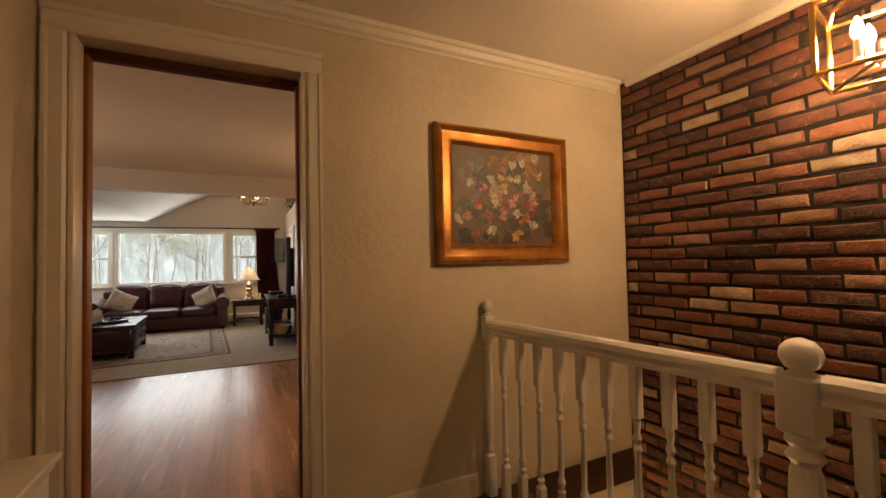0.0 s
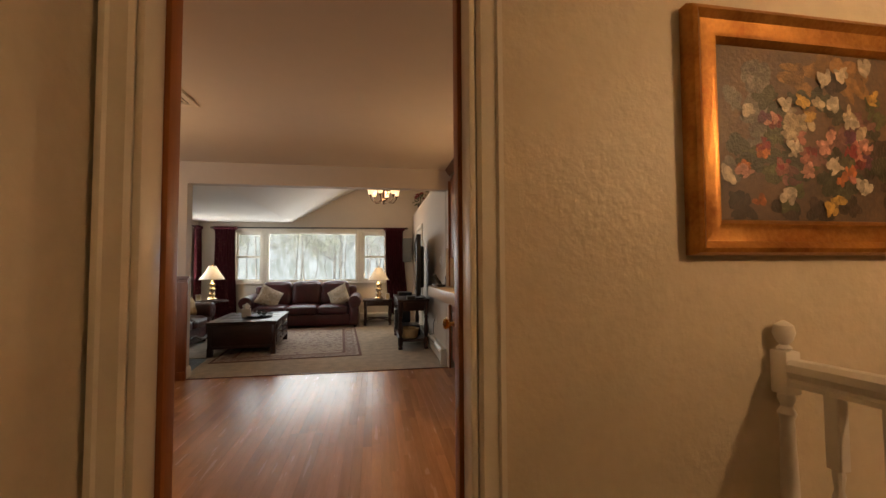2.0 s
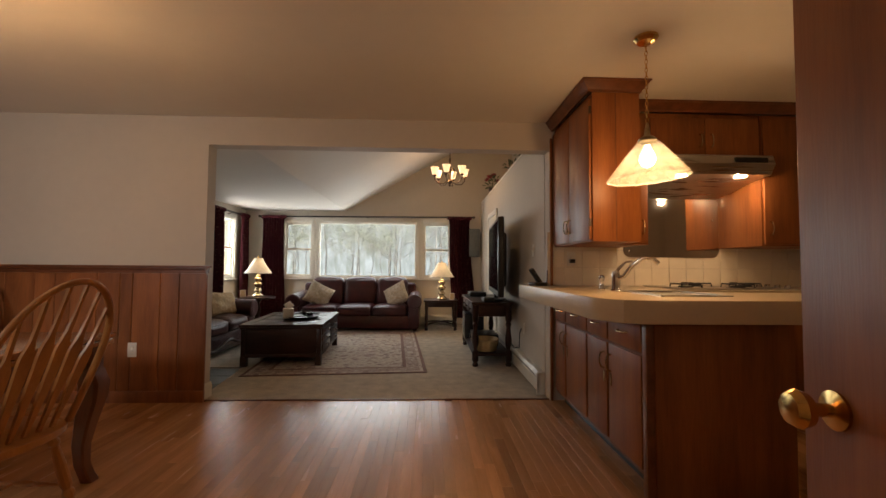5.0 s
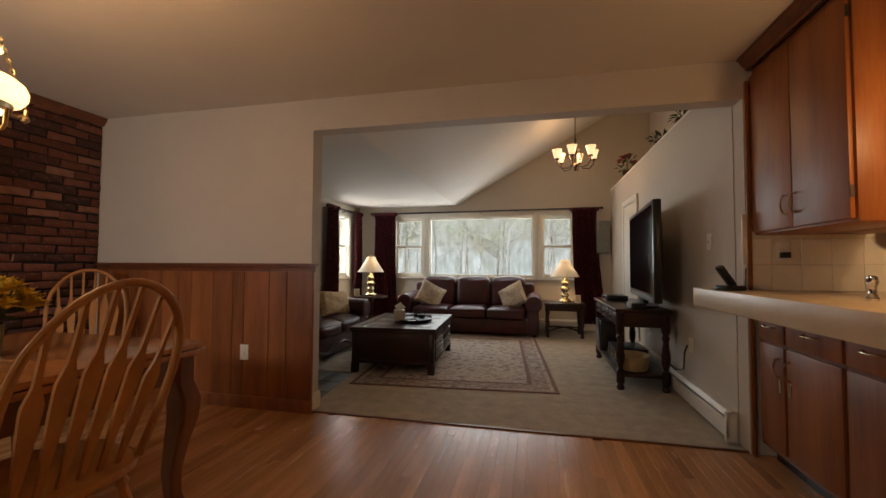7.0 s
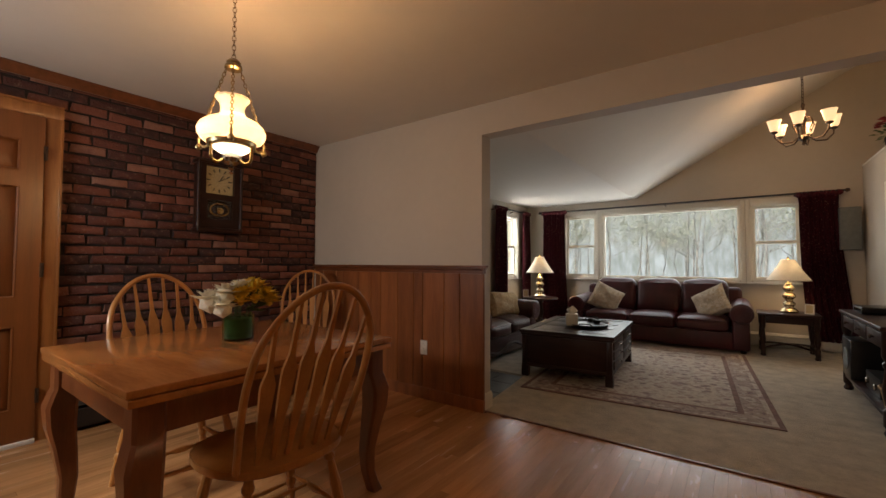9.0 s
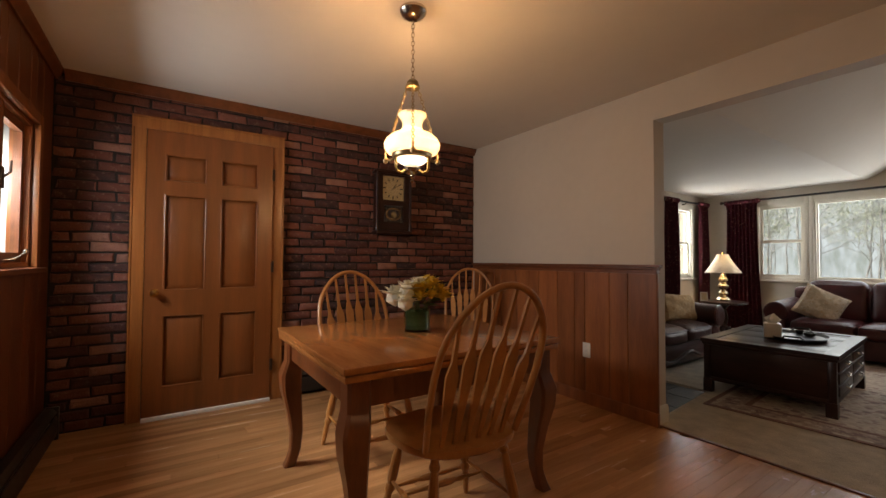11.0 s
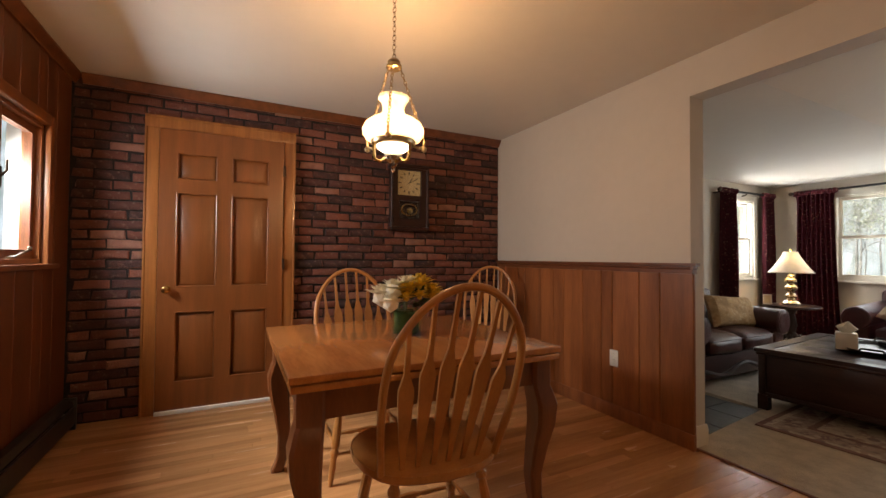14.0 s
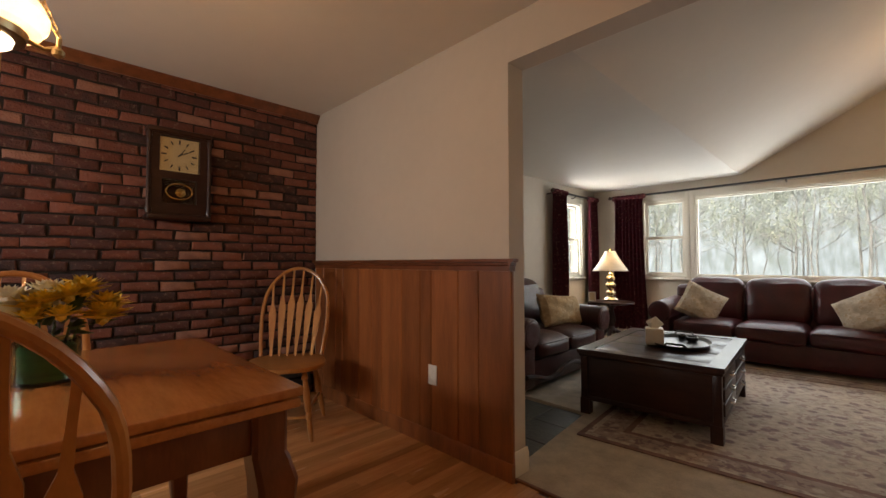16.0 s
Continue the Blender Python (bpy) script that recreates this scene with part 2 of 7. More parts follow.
M_CURT = weave_mat("burgundy_curtain_cloth", (0.075, 0.010, 0.018), (0.38, 0.20, 0.15), (0.13, 0.015, 0.022), 26, 0.75, 0.4, 0.20)
M_PILLOW = weave_mat("cream_damask", (0.55, 0.47, 0.36), (0.45, 0.34, 0.22), (0.62, 0.55, 0.45), 18)
M_PILLOW2 = weave_mat("gold_damask", (0.50, 0.36, 0.20), (0.40, 0.26, 0.13), (0.58, 0.46, 0.30), 18)
M_SLATE = mat("slate_tile", (0.075, 0.075, 0.06), 0.45, 0, 0.3, 5, 0.4, 40, island=0.3)
M_GROUT = mat("dark_grout", (0.06, 0.055, 0.05), 0.9, 0, 0.1, 30, 0.3, 200)
M_MORTAR = mat("dark_mortar", (0.022, 0.016, 0.014), 0.95, 0, 0.2, 30, 0.6, 200)
M_BRICK = brick_mat("dining_brick", ((0.13, 0.042, 0.028), (0.18, 0.062, 0.04), (0.075, 0.03, 0.026), (0.32, 0.16, 0.115), (0.035, 0.02, 0.02), (0.24, 0.09, 0.06)), (0, 0.22, 0.42, 0.62, 0.74, 0.88))
M_BRICKF = brick_mat("foyer_brick", ((0.18, 0.068, 0.040), (0.25, 0.11, 0.066), (0.10, 0.040, 0.030), (0.47, 0.36, 0.25), (0.055, 0.03, 0.025), (0.30, 0.175, 0.115)), (0, 0.24, 0.46, 0.66, 0.73, 0.86))
M_BRASS = mat("polished_brass", (0.72, 0.47, 0.18), 0.2, 1.0, 0.05, 20)
M_ABRASS = mat("antique_brass", (0.40, 0.31, 0.18), 0.32, 1.0, 0.15, 30)
M_PULL = mat("worn_brass_pull", (0.62, 0.50, 0.32), 0.25, 1.0, 0.1, 30)
M_LAMPB = mat("pale_antique_brass", (0.60, 0.49, 0.32), 0.24, 1.0, 0.12, 20)
M_NICKEL = mat("brushed_nickel", (0.55, 0.50, 0.44), 0.25, 1.0, 0.05, 20)
M_CHROME = mat("chrome", (0.75, 0.75, 0.75), 0.08, 1.0, 0.02, 20)
M_STEEL = mat("stainless_steel", (0.55, 0.53, 0.50), 0.28, 1.0, 0.08, 3, 0.03, 80, (1, 1, 30))
M_BRONZE = mat("oil_rubbed_bronze", (0.09, 0.06, 0.045), 0.4, 0.8, 0.2, 20)
M_IRON = mat("black_iron", (0.02, 0.02, 0.02), 0.45, 0.3, 0.2, 30)
M_BLACK = mat("black_plastic", (0.012, 0.012, 0.012), 0.3, 0, 0.1, 30)
M_SCREEN = mat("tv_screen", (0.006, 0.006, 0.007), 0.07, 0, 0.02, 5, spec=0.08)
M_HEATER = mat("black_heater_paint", (0.025, 0.022, 0.02), 0.4, 0, 0.15, 8)
M_PLATE = mat("ivory_plastic", (0.72, 0.68, 0.60), 0.35, 0, 0.02, 20)
M_LAMINATE = mat("cream_laminate", (0.60, 0.49, 0.34), 0.3, 0, 0.04, 6, 0.03, 200)
M_TILE = mat("cream_wall_tile", (0.80, 0.72, 0.58), 0.25, 0, 0.03, 8, 0.04, 60, island=0.04)
M_GOLD = mat("gilded_frame", (0.44, 0.22, 0.06), 0.34, 0.7, 0.25, 9, 0.15, 60, dark=(0.26, 0.09, 0.02))
M_MIRROR = mat("polished_backplate", (0.86, 0.84, 0.80), 0.06, 1.0, 0.02, 5)
M_GREY = mat("grey_cloth_box", (0.16, 0.17, 0.16), 0.7, 0, 0.1, 20)
M_PAPER = mat("white_paper", (0.8, 0.78, 0.72), 0.7, 0, 0.03, 20)
M_WICKER = mat("straw_basket", (0.48, 0.33, 0.15), 0.8, 0, 0.25, 60, 0.6, 120, (1, 1, 4))
M_LEAF = mat("leaf_green", (0.06, 0.11, 0.03), 0.5, 0, 0.3, 30)
M_WRAP = mat("banded_green_leaf", (0.13, 0.22, 0.09), 0.45, 0, 0.35, 6, 0.1, 60, (1, 1, 9))
M_DUSTY = mat("dusty_green_leaf", (0.12, 0.17, 0.11), 0.6, 0, 0.3, 30)
M_YELLOW = mat("yellow_petal", (0.78, 0.52, 0.05), 0.55, 0, 0.2, 40, island=0.15)
M_PETAL = mat("cream_petal", (0.80, 0.74, 0.58), 0.6, 0, 0.08, 40, island=0.1)
M_RED = mat("red_petal", (0.30, 0.03, 0.035), 0.6, 0, 0.3, 40, island=0.25)
M_VASE = glass_mat("green_glass", (0.45, 0.66, 0.50), 0.05)
M_OPAL = shade_mat("lit_opal_glass", (0.86, 0.84, 0.80), 0.085, 0.25)
M_OPAL2 = mat("lit_frosted_bell", (0.9, 0.82, 0.7), 0.3, 0, 0.05, 20, emit=(1.0, 0.66, 0.34), strength=0.55)
M_SHADE = shade_mat("lit_lamp_shade", (0.80, 0.74, 0.62), 0.10, 0.8, 0.2)
M_PEND = ribbed_glass_mat("lit_ribbed_glass")
M_BULB = mat("lit_bulb", (1, 0.9, 0.7), 0.3, 0, 0.0, 5, emit=(1.0, 0.72, 0.40), strength=6)
M_GLASS = pane_mat("window_glass")
M_LANTERN = pane_mat("lantern_glass")
M_FONT = mat("glowing_font_glass", (0.9, 0.85, 0.75), 0.3, 0, 0.02, 20, emit=(1.0, 0.82, 0.58), strength=1.6)
# Bark and leaf are paled towards blue-grey: the haze is in their colour.
M_BARK = mat("haze_paled_bark", (0.34, 0.345, 0.36), 0.9, 0, 0.3, 3, 0.8, 30, (4, 4, 1))
M_SPRING = mat("haze_paled_leaf", (0.38, 0.42, 0.34), 0.6, 0, 0.3, 6, island=0.3)
M_GROUND = mat("leaf_litter_ground", (0.22, 0.23, 0.13), 0.95, 0, 0.3, 0.6, 0.5, 8)
M_DARKFLOOR = mat("dark_foyer_floor", (0.05, 0.028, 0.018), 0.35, 0, 0.2, 4, 0.05, 40)
M_DIAL = mat("aged_clock_dial", (0.62, 0.50, 0.30), 0.5, 0, 0.08, 12)
M_SIDING = mat("outside_siding", (0.5, 0.5, 0.48), 0.7, 0, 0.05, 3)

# ---- mesh helpers ----
def finish(bm, material, name, sharp=0.5):
    bmesh.ops.recalc_face_normals(bm, faces=bm.faces)
    for f in bm.faces:
        f.smooth = True
    for e in bm.edges:
        if len(e.link_faces) != 2 or e.calc_face_angle(0) > sharp:
            e.smooth = False
    me = bpy.data.meshes.new(name)
    bm.to_mesh(me)
    bm.free()
    me.materials.append(material)
    return me


def thing(name, at=(0, 0, 0), label="", category="", group="", kind="", rz=0):
    ob = new(name)
    ob.empty_display_size = 0.1
    ob.matrix_basis = pose(*at, 0, 0, rz)
    return tagged(ob, label, category, group, kind)


def part(name, bm, material, parent, label=""):
    ob = new(name, finish(bm, material, name))
    ob.parent = parent
    if label:
        ob["label"] = label
    return ob


def solo(name, bm, material, label="", category="", group="", kind="", m=None):
    ob = new(name, finish(bm, material, name))
    if m is not None:
        ob.matrix_basis = m
    return tagged(ob, label, category, group, kind)


def box(x0, y0, z0, x1, y1, z1, bevel=0.0, seg=2, bm=None):
    bm = bm or bmesh.new()
    b = bmesh.ops.create_cube(bm, size=1, matrix=Matrix.LocRotScale(((x0 + x1) / 2, (y0 + y1) / 2, (z0 + z1) / 2), None, (abs(x1 - x0), abs(y1 - y0), abs(z1 - z0))))
    if bevel:
        es = {e for v in b["verts"] for e in v.link_edges}
        bmesh.ops.bevel(bm, geom=list(es), offset=bevel, segments=seg, affect="EDGES", profile=0.5)
    return bm


def lathe(profile, seg=24, at=(0, 0, 0), bm=None, turn=None):
    """profile: (radius, z) from bottom to top."""
    bm = bm or bmesh.new()
    rings = []
    for r, z in profile:
        ring = []
        for i in range(seg):
            a = 2 * math.pi * i / seg
            p = Vector((max(r, 0.0003) * math.cos(a), max(r, 0.0003) * math.sin(a), z))
            if turn is not None:
                p = turn @ p
            ring.append(bm.verts.new(p + Vector(at)))
        rings.append(ring)
    for a, b in zip(rings, rings[1:]):
        for i in range(seg):
            bm.faces.new((a[i], a[(i + 1) % seg], b[(i + 1) % seg], b[i]))
    bm.faces.new(rings[0][::-1]), bm.faces.new(rings[-1])
    return bm


def tube(points, radius, seg=10, bm=None, closed=False, flat=1.0):
    """A round bar along points; radius may be a list; flat squeezes its second axis."""
    bm = bm or bmesh.new()
    pts = [Vector(p) for p in points]
    rad = radius if isinstance(radius, (list, tuple)) else [radius] * len(pts)
    rings, up = [], None
    n = len(pts)
    for i, p in enumerate(pts):
        d = (pts[(i + 1) % n] - pts[i - 1]) if closed else (pts[min(i + 1, n - 1)] - pts[max(i - 1, 0)])
        d.normalize()
        if up is None:
            up = d.orthogonal().normalized()
        up = (up - d * up.dot(d)).normalized()
        side = d.cross(up)
        rings.append([bm.verts.new(p + (up * math.cos(2 * math.pi * k / seg) + side * flat * math.sin(2 * math.pi * k / seg)) * rad[i]) for k in range(seg)])
    pairs = list(zip(rings, rings[1:])) + ([(rings[-1], rings[0])] if closed else [])
    for a, b in pairs:
        for k in range(seg):
            bm.faces.new((a[k], a[(k + 1) % seg], b[(k + 1) % seg], b[k]))
    if not closed:
        bm.faces.new(rings[0][::-1]), bm.faces.new(rings[-1])
    return bm


def prism(poly, z0, z1, bm=None, bevel=0.0):
    bm = bm or bmesh.new()
    lo = [bm.verts.new((x, y, z0)) for x, y in poly]
    hi = [bm.verts.new((x, y, z1)) for x, y in poly]
    n = len(poly)
    fs = [bm.faces.new(lo[::-1]), bm.faces.new(hi)]
    fs += [bm.faces.new((lo[i], lo[(i + 1) % n], hi[(i + 1) % n], hi[i])) for i in range(n)]
    if bevel:
        es = {e for f in fs[:2] for e in f.edges}
        bmesh.ops.bevel(bm, geom=list(es), offset=bevel, segments=3, affect="EDGES", profile=0.5)
    return bm


def sweep(profile, a, b, out, bm=None):
    """A moulding of (depth, height) points from a to b; out: the way it stands proud."""
    bm = bm or bmesh.new()
    a, b, out = Vector(a), Vector(b), Vector(out)
    ra = [bm.verts.new(a + out * d + Vector((0, 0, h))) for d, h in profile]
    rb = [bm.verts.new(b + out * d + Vector((0, 0, h))) for d, h in profile]
    n = len(profile)
    for i in range(n):
        bm.faces.new((ra[i], ra[(i + 1) % n], rb[(i + 1) % n], rb[i]))
    bm.faces.new(ra[::-1]), bm.faces.new(rb)
    return bm


def move(bm, m):
    bmesh.ops.transform(bm, matrix=m, verts=bm.verts)
    return bm


def cushion(x0, y0, z0, x1, y1, z1, puff=0.04, r=0.05, n=8):
    """A stuffed block: rounded edges and a domed top."""
    bm = bmesh.new()
    bmesh.ops.create_cube(bm, size=2)
    bmesh.ops.subdivide_edges(bm, edges=bm.edges, cuts=n, use_grid_fill=True)
    hx, hy, hz = abs(x1 - x0) / 2, abs(y1 - y0) / 2, abs(z1 - z0) / 2
    r = min(r, hx, hy, hz)
    for v in bm.verts:
        x, y, z = v.co
        p = Vector((x * hx, y * hy, z * hz))
        q = Vector((max(-hx + r, min(hx - r, p.x)), max(-hy + r, min(hy - r, p.y)), max(-hz + r, min(hz - r, p.z))))
        d = p - q
        if d.length > 1e-6:
            p = q + d.normalized() * r
        p.z += (puff * (1 - x * x) * (1 - y * y)) * (z > 0) * z
        p.y -= (puff * 0.5 * (1 - x * x) * (1 - z * z)) * (y < 0)
        p += noise.noise_vector(p * 5 + Vector((x0, y0, z0))) * 0.014 + noise.noise_vector(p * 14) * 0.004
        v.co = p + Vector(((x0 + x1) / 2, (y0 + y1) / 2, (z0 + z1) / 2))
    return bm


def pillow_mesh(w, h, t, n=12):
    bm = bmesh.new()
    bmesh.ops.create_cube(bm, size=2)
    bmesh.ops.subdivide_edges(bm, edges=bm.edges, cuts=n, use_grid_fill=True)
    for v in bm.verts:
        x, y, z = v.co
        e = max(0.0, (1 - x ** 4) * (1 - z ** 4)) ** 0.5
        pinch = 1 - 0.07 * (1 - x * x) * abs(z) ** 3 - 0.0
        pinch2 = 1 - 0.07 * (1 - z * z) * abs(x) ** 3
        wob = noise.noise(Vector((x * 2, y, z * 2))) * 0.02
        v.co = (x * w / 2 * pinch2, y * (t / 2) * (0.04 + 0.96 * e) + wob * e, z * h / 2 * pinch)
    return bm


def wall_with_holes(x0, x1, z0, z1, holes, y0, y1, bm=None):
    """A wall slab along x, from y0 to y1 in thickness, with rectangular openings (xa, xb, za, zb) through it."""
    bm = bm or bmesh.new()
    xs = sorted({x0, x1, *[h[0] for h in holes], *[h[1] for h in holes]})
    zs = sorted({z0, z1, *[h[2] for h in holes], *[h[3] for h in holes]})
    def solid(i, j):
        if not (0 <= i < len(xs) - 1 and 0 <= j < len(zs) - 1):
            return False
        cx, cz = (xs[i] + xs[i + 1]) / 2, (zs[j] + zs[j + 1]) / 2
        return not any(h[0] < cx < h[1] and h[2] < cz < h[3] for h in holes)
    cache = {}
    def v(x, y, z):
        k = (round(x, 5), round(y, 5), round(z, 5))
        if k not in cache:
            cache[k] = bm.verts.new((x, y, z))
        return cache[k]
    for i in range(len(xs) - 1):
        for j in range(len(zs) - 1):
            if not solid(i, j):
                continue
            a, b, c, d = xs[i], xs[i + 1], zs[j], zs[j + 1]
            bm.faces.new((v(a, y0, c), v(b, y0, c), v(b, y0, d), v(a, y0, d)))
            bm.faces.new((v(a, y1, d), v(b, y1, d), v(b, y1, c), v(a, y1, c)))
            if not solid(i - 1, j):
                bm.faces.new((v(a, y0, c), v(a, y0, d), v(a, y1, d), v(a, y1, c)))
            if not solid(i + 1, j):
                bm.faces.new((v(b, y0, d), v(b, y0, c), v(b, y1, c), v(b, y1, d)))
            if not solid(i, j - 1):
                bm.faces.new((v(b, y0, c), v(a, y0, c), v(a, y1, c), v(b, y1, c)))
            if not solid(i, j + 1):
                bm.faces.new((v(a, y0, d), v(b, y0, d), v(b, y1, d), v(a, y1, d)))
    return bm


# a wall along y is a wall along x turned: local x becomes y, local thickness becomes -x .. +x
ALONG_Y = Matrix(((0, 1, 0, 0), (1, 0, 0, 0), (0, 0, 1, 0), (0, 0, 0, 1)))

# ---- plan ----
BRICK_X, SOUTH_Y, NORTH_Y, CEIL_Z = -3.68, 2.28, 5.70, 2.345      # dining and kitchen
FOYER_Y, FOYER_W, FOYER_E, FOYER_CEIL = 1.965, -0.30, 2.61, 2.38  # foyer
OPEN_W, OPEN_E, OPEN_Z, BACK_Y, WAINS_E = -1.66, 1.20, 2.108, 5.83, -1.63        # opening to the living room
LIV_W, LIV_N, TV_X, EAVE_Z, HIP_X, SLOPE = -3.29, 10.155, 1.195, 2.16, -1.42, 0.565
LEDGE_Z, VAULT_E = 2.36, 1.80
KIT_E = 4.3
DOOR_W, DOOR_E, DOOR_Z = -0.216, 0.61, 2.09
PIC_WIN = (-1.93, -0.05, 0.89, 1.95)
DH_L, DH_R = (-2.575, -2.03, 0.89, 1.95), (0.065, 0.61, 0.89, 1.95)
SIDE_WIN = (9.17, 9.69, 0.89, 1.93)
DIN_WIN = (-3.27, -2.29, 1.08, 1.87)
ROOF_Z = 4.4
JAMB_Y, PANEL_E = 2.11, -1.2

# floors
solo("floor_subfloor", box(BRICK_X - 0.3, FOYER_Y + 0.06, -0.2, KIT_E + 0.1, NORTH_Y + 0.03, -0.016), M_GROUT, "dark subfloor under the oak boards", "floor", kind="structure")
solo("floor_living", box(LIV_W - 0.1, NORTH_Y + 0.03, -0.2, VAULT_E + 0.2, LIV_N + 0.1, -0.022), M_GROUT, "subfloor under carpet and slate", "floor", kind="structure")
bm = prism(((-1.70, NORTH_Y + 0.035), (TV_X, NORTH_Y + 0.035), (TV_X, LIV_N), (LIV_W, LIV_N), (LIV_W, 6.86), (-1.82, 6.82)), -0.02, 0.006)
solo("floor_carpet", bm, M_CARPET, "beige cut-pile wall-to-wall carpet in the living room", "carpet", kind="structure")
LAY = Matrix(((1, 0, 0, 0), (0, 0, 1, 0), (0, -1, 0, 0), (0, 0, 0, 1)))  # a wall slab laid flat
solo("floor_foyer", move(wall_with_holes(FOYER_W - 0.1, FOYER_E + 0.02, -2.2, FOYER_Y + 0.058, [(1.71, FOYER_E + 0.01, -1.6, FOYER_Y - 0.01)], 0.0, 0.2), LAY),
     M_DARKFLOOR, "dark wooden foyer floor beside the stairwell", "floor", kind="structure")

# walls
south = wall_with_holes(PANEL_E - 0.14, KIT_E + 0.2, -0.2, ROOF_Z, [(DOOR_W, DOOR_E, -0.1999, DOOR_Z)], FOYER_Y + 0.002, JAMB_Y)
solo("wall_south", south, M_WALL, "painted wall between foyer and dining room with a pocket doorway", "wall", kind="structure")
solo("wall_panel_furring", wall_with_holes(BRICK_X - 0.3, PANEL_E, -0.2, ROOF_Z, [DIN_WIN], JAMB_Y + 0.001, SOUTH_Y - 0.02), M_SIDING, "outer wall behind the panelling", "wall", kind="structure")
foyer_skin = wall_with_holes(FOYER_W - 0.1, FOYER_E, -2.6, FOYER_CEIL, [(DOOR_W, DOOR_E, -0.3, DOOR_Z)], FOYER_Y - 0.004, FOYER_Y)
solo("wall_foyer_north", foyer_skin, M_FOYER, "olive beige papered foyer wall with faint mottling", "wall", kind="structure")
solo("wall_foyer_west", box(FOYER_W - 0.14, -2.2, -0.2, FOYER_W, FOYER_Y - 0.006, FOYER_CEIL), M_FOYER, "olive beige papered foyer side wall", "wall", kind="structure")
solo("wall_foyer_south", box(FOYER_W - 0.14, -2.34, -2.6, FOYER_E + 0.3, -2.2, FOYER_CEIL), M_FOYER, "plain papered wall closing the foyer", "wall", kind="structure")
solo("wall_stairwell_base", box(1.5, -2.2, -2.7, FOYER_E + 0.3, FOYER_Y, -2.6), M_DARKFLOOR, "dark floor of the lower stair landing", "floor", kind="structure")
solo("wall_stairwell_west", box(1.60, -1.6, -2.6, 1.70, FOYER_Y - 0.006, -0.201), M_FOYER, "papered stairwell side under the railing", "wall", kind="structure")
solo("wall_foyer_brick_back", box(FOYER_E + 0.012, -2.2, -2.6, FOYER_E + 0.3, FOYER_Y + 0.0, FOYER_CEIL), M_MORTAR, "dark mortar bed behind the foyer bricks", "wall", kind="structure")
solo("ceiling_foyer", box(FOYER_W - 0.14, -2.34, FOYER_CEIL, FOYER_E + 0.3, FOYER_Y, FOYER_CEIL + 0.1), M_CEIL, "cream painted foyer ceiling", "ceiling", kind="structure")
north = wall_with_holes(BRICK_X - 0.2, KIT_E + 0.2, -0.2, ROOF_Z, [(OPEN_W, OPEN_E, -0.1999, OPEN_Z)], NORTH_Y, BACK_Y)
solo("wall_north", north, M_WALL, "cream painted wall with a wide opening to the living room", "wall", kind="structure")
solo("wall_brick_back", move(wall_with_holes(SOUTH_Y - 0.02, NORTH_Y, -0.2, CEIL_Z + 0.1, [], BRICK_X - 0.3, BRICK_X - 0.012), ALONG_Y), M_MORTAR, "dark mortar bed behind the dining bricks", "wall", kind="structure")
solo("wall_kitchen_east", box(KIT_E, SOUTH_Y - 0.3, -0.2, KIT_E + 0.2, NORTH_Y, ROOF_Z), M_WALL, "plain painted kitchen wall", "wall", kind="structure")
solo("ceiling_kitchen", box(BRICK_X - 0.3, JAMB_Y + 0.001, CEIL_Z, KIT_E, NORTH_Y - 0.001, CEIL_Z + 0.1), M_CEIL, "cream painted flat ceiling over kitchen and dining", "ceiling", kind="structure")
win = wall_with_holes(LIV_W - 0.2, VAULT_E + 0.2, -0.2, ROOF_Z + 0.3, [PIC_WIN, DH_L, DH_R], LIV_N, LIV_N + 0.16)
solo("wall_window", win, M_WALL, "cream wall with a picture window and two sash windows", "wall", kind="structure")
solo("wall_living_west", move(wall_with_holes(BACK_Y - 0.1, LIV_N, -0.2, ROOF_Z, [SIDE_WIN], LIV_W - 0.16, LIV_W), ALONG_Y), M_WALL, "cream wall with one sash window", "wall", kind="structure")
solo("wall_tv", box(TV_X, BACK_Y + 0.001, -0.2, TV_X + 0.12, LIV_N, LEDGE_Z - 0.02), M_WALL, "cream partition wall behind the television, with a ledge on top", "wall", kind="structure")
solo("wall_ledge", box(TV_X - 0.004, BACK_Y + 0.001, LEDGE_Z - 0.02, VAULT_E, LIV_N - 0.001, LEDGE_Z), M_WHITE, "painted plant ledge on top of the partition", "ledge", kind="structure")
solo("wall_vault_east", box(VAULT_E, BACK_Y, -0.2, VAULT_E + 0.15, LIV_N, ROOF_Z + 0.3), M_WALL, "cream upper wall behind the plant ledge", "wall", kind="structure")
top_e = EAVE_Z + (VAULT_E - HIP_X) * SLOPE
bm = bmesh.new()
prof = [(LIV_W, EAVE_Z), (HIP_X, EAVE_Z), (VAULT_E, top_e), (VAULT_E, top_e + 0.12), (HIP_X, EAVE_Z + 0.14), (LIV_W, EAVE_Z + 0.12)]
va = [bm.verts.new((x, BACK_Y + 0.001, z)) for x, z in prof]
vb = [bm.verts.new((x, LIV_N - 0.001, z)) for x, z in prof]
for i in range(6):
    bm.faces.new((va[i], va[(i + 1) % 6], vb[(i + 1) % 6], vb[i]))
bm.faces.new(va[::-1]), bm.faces.new(vb)
solo("ceiling_living", bm, M_CEIL, "pale ceiling, flat over the eave and then sloping up", "ceiling", kind="structure")

# doorway casing, jambs, crown and baseboards


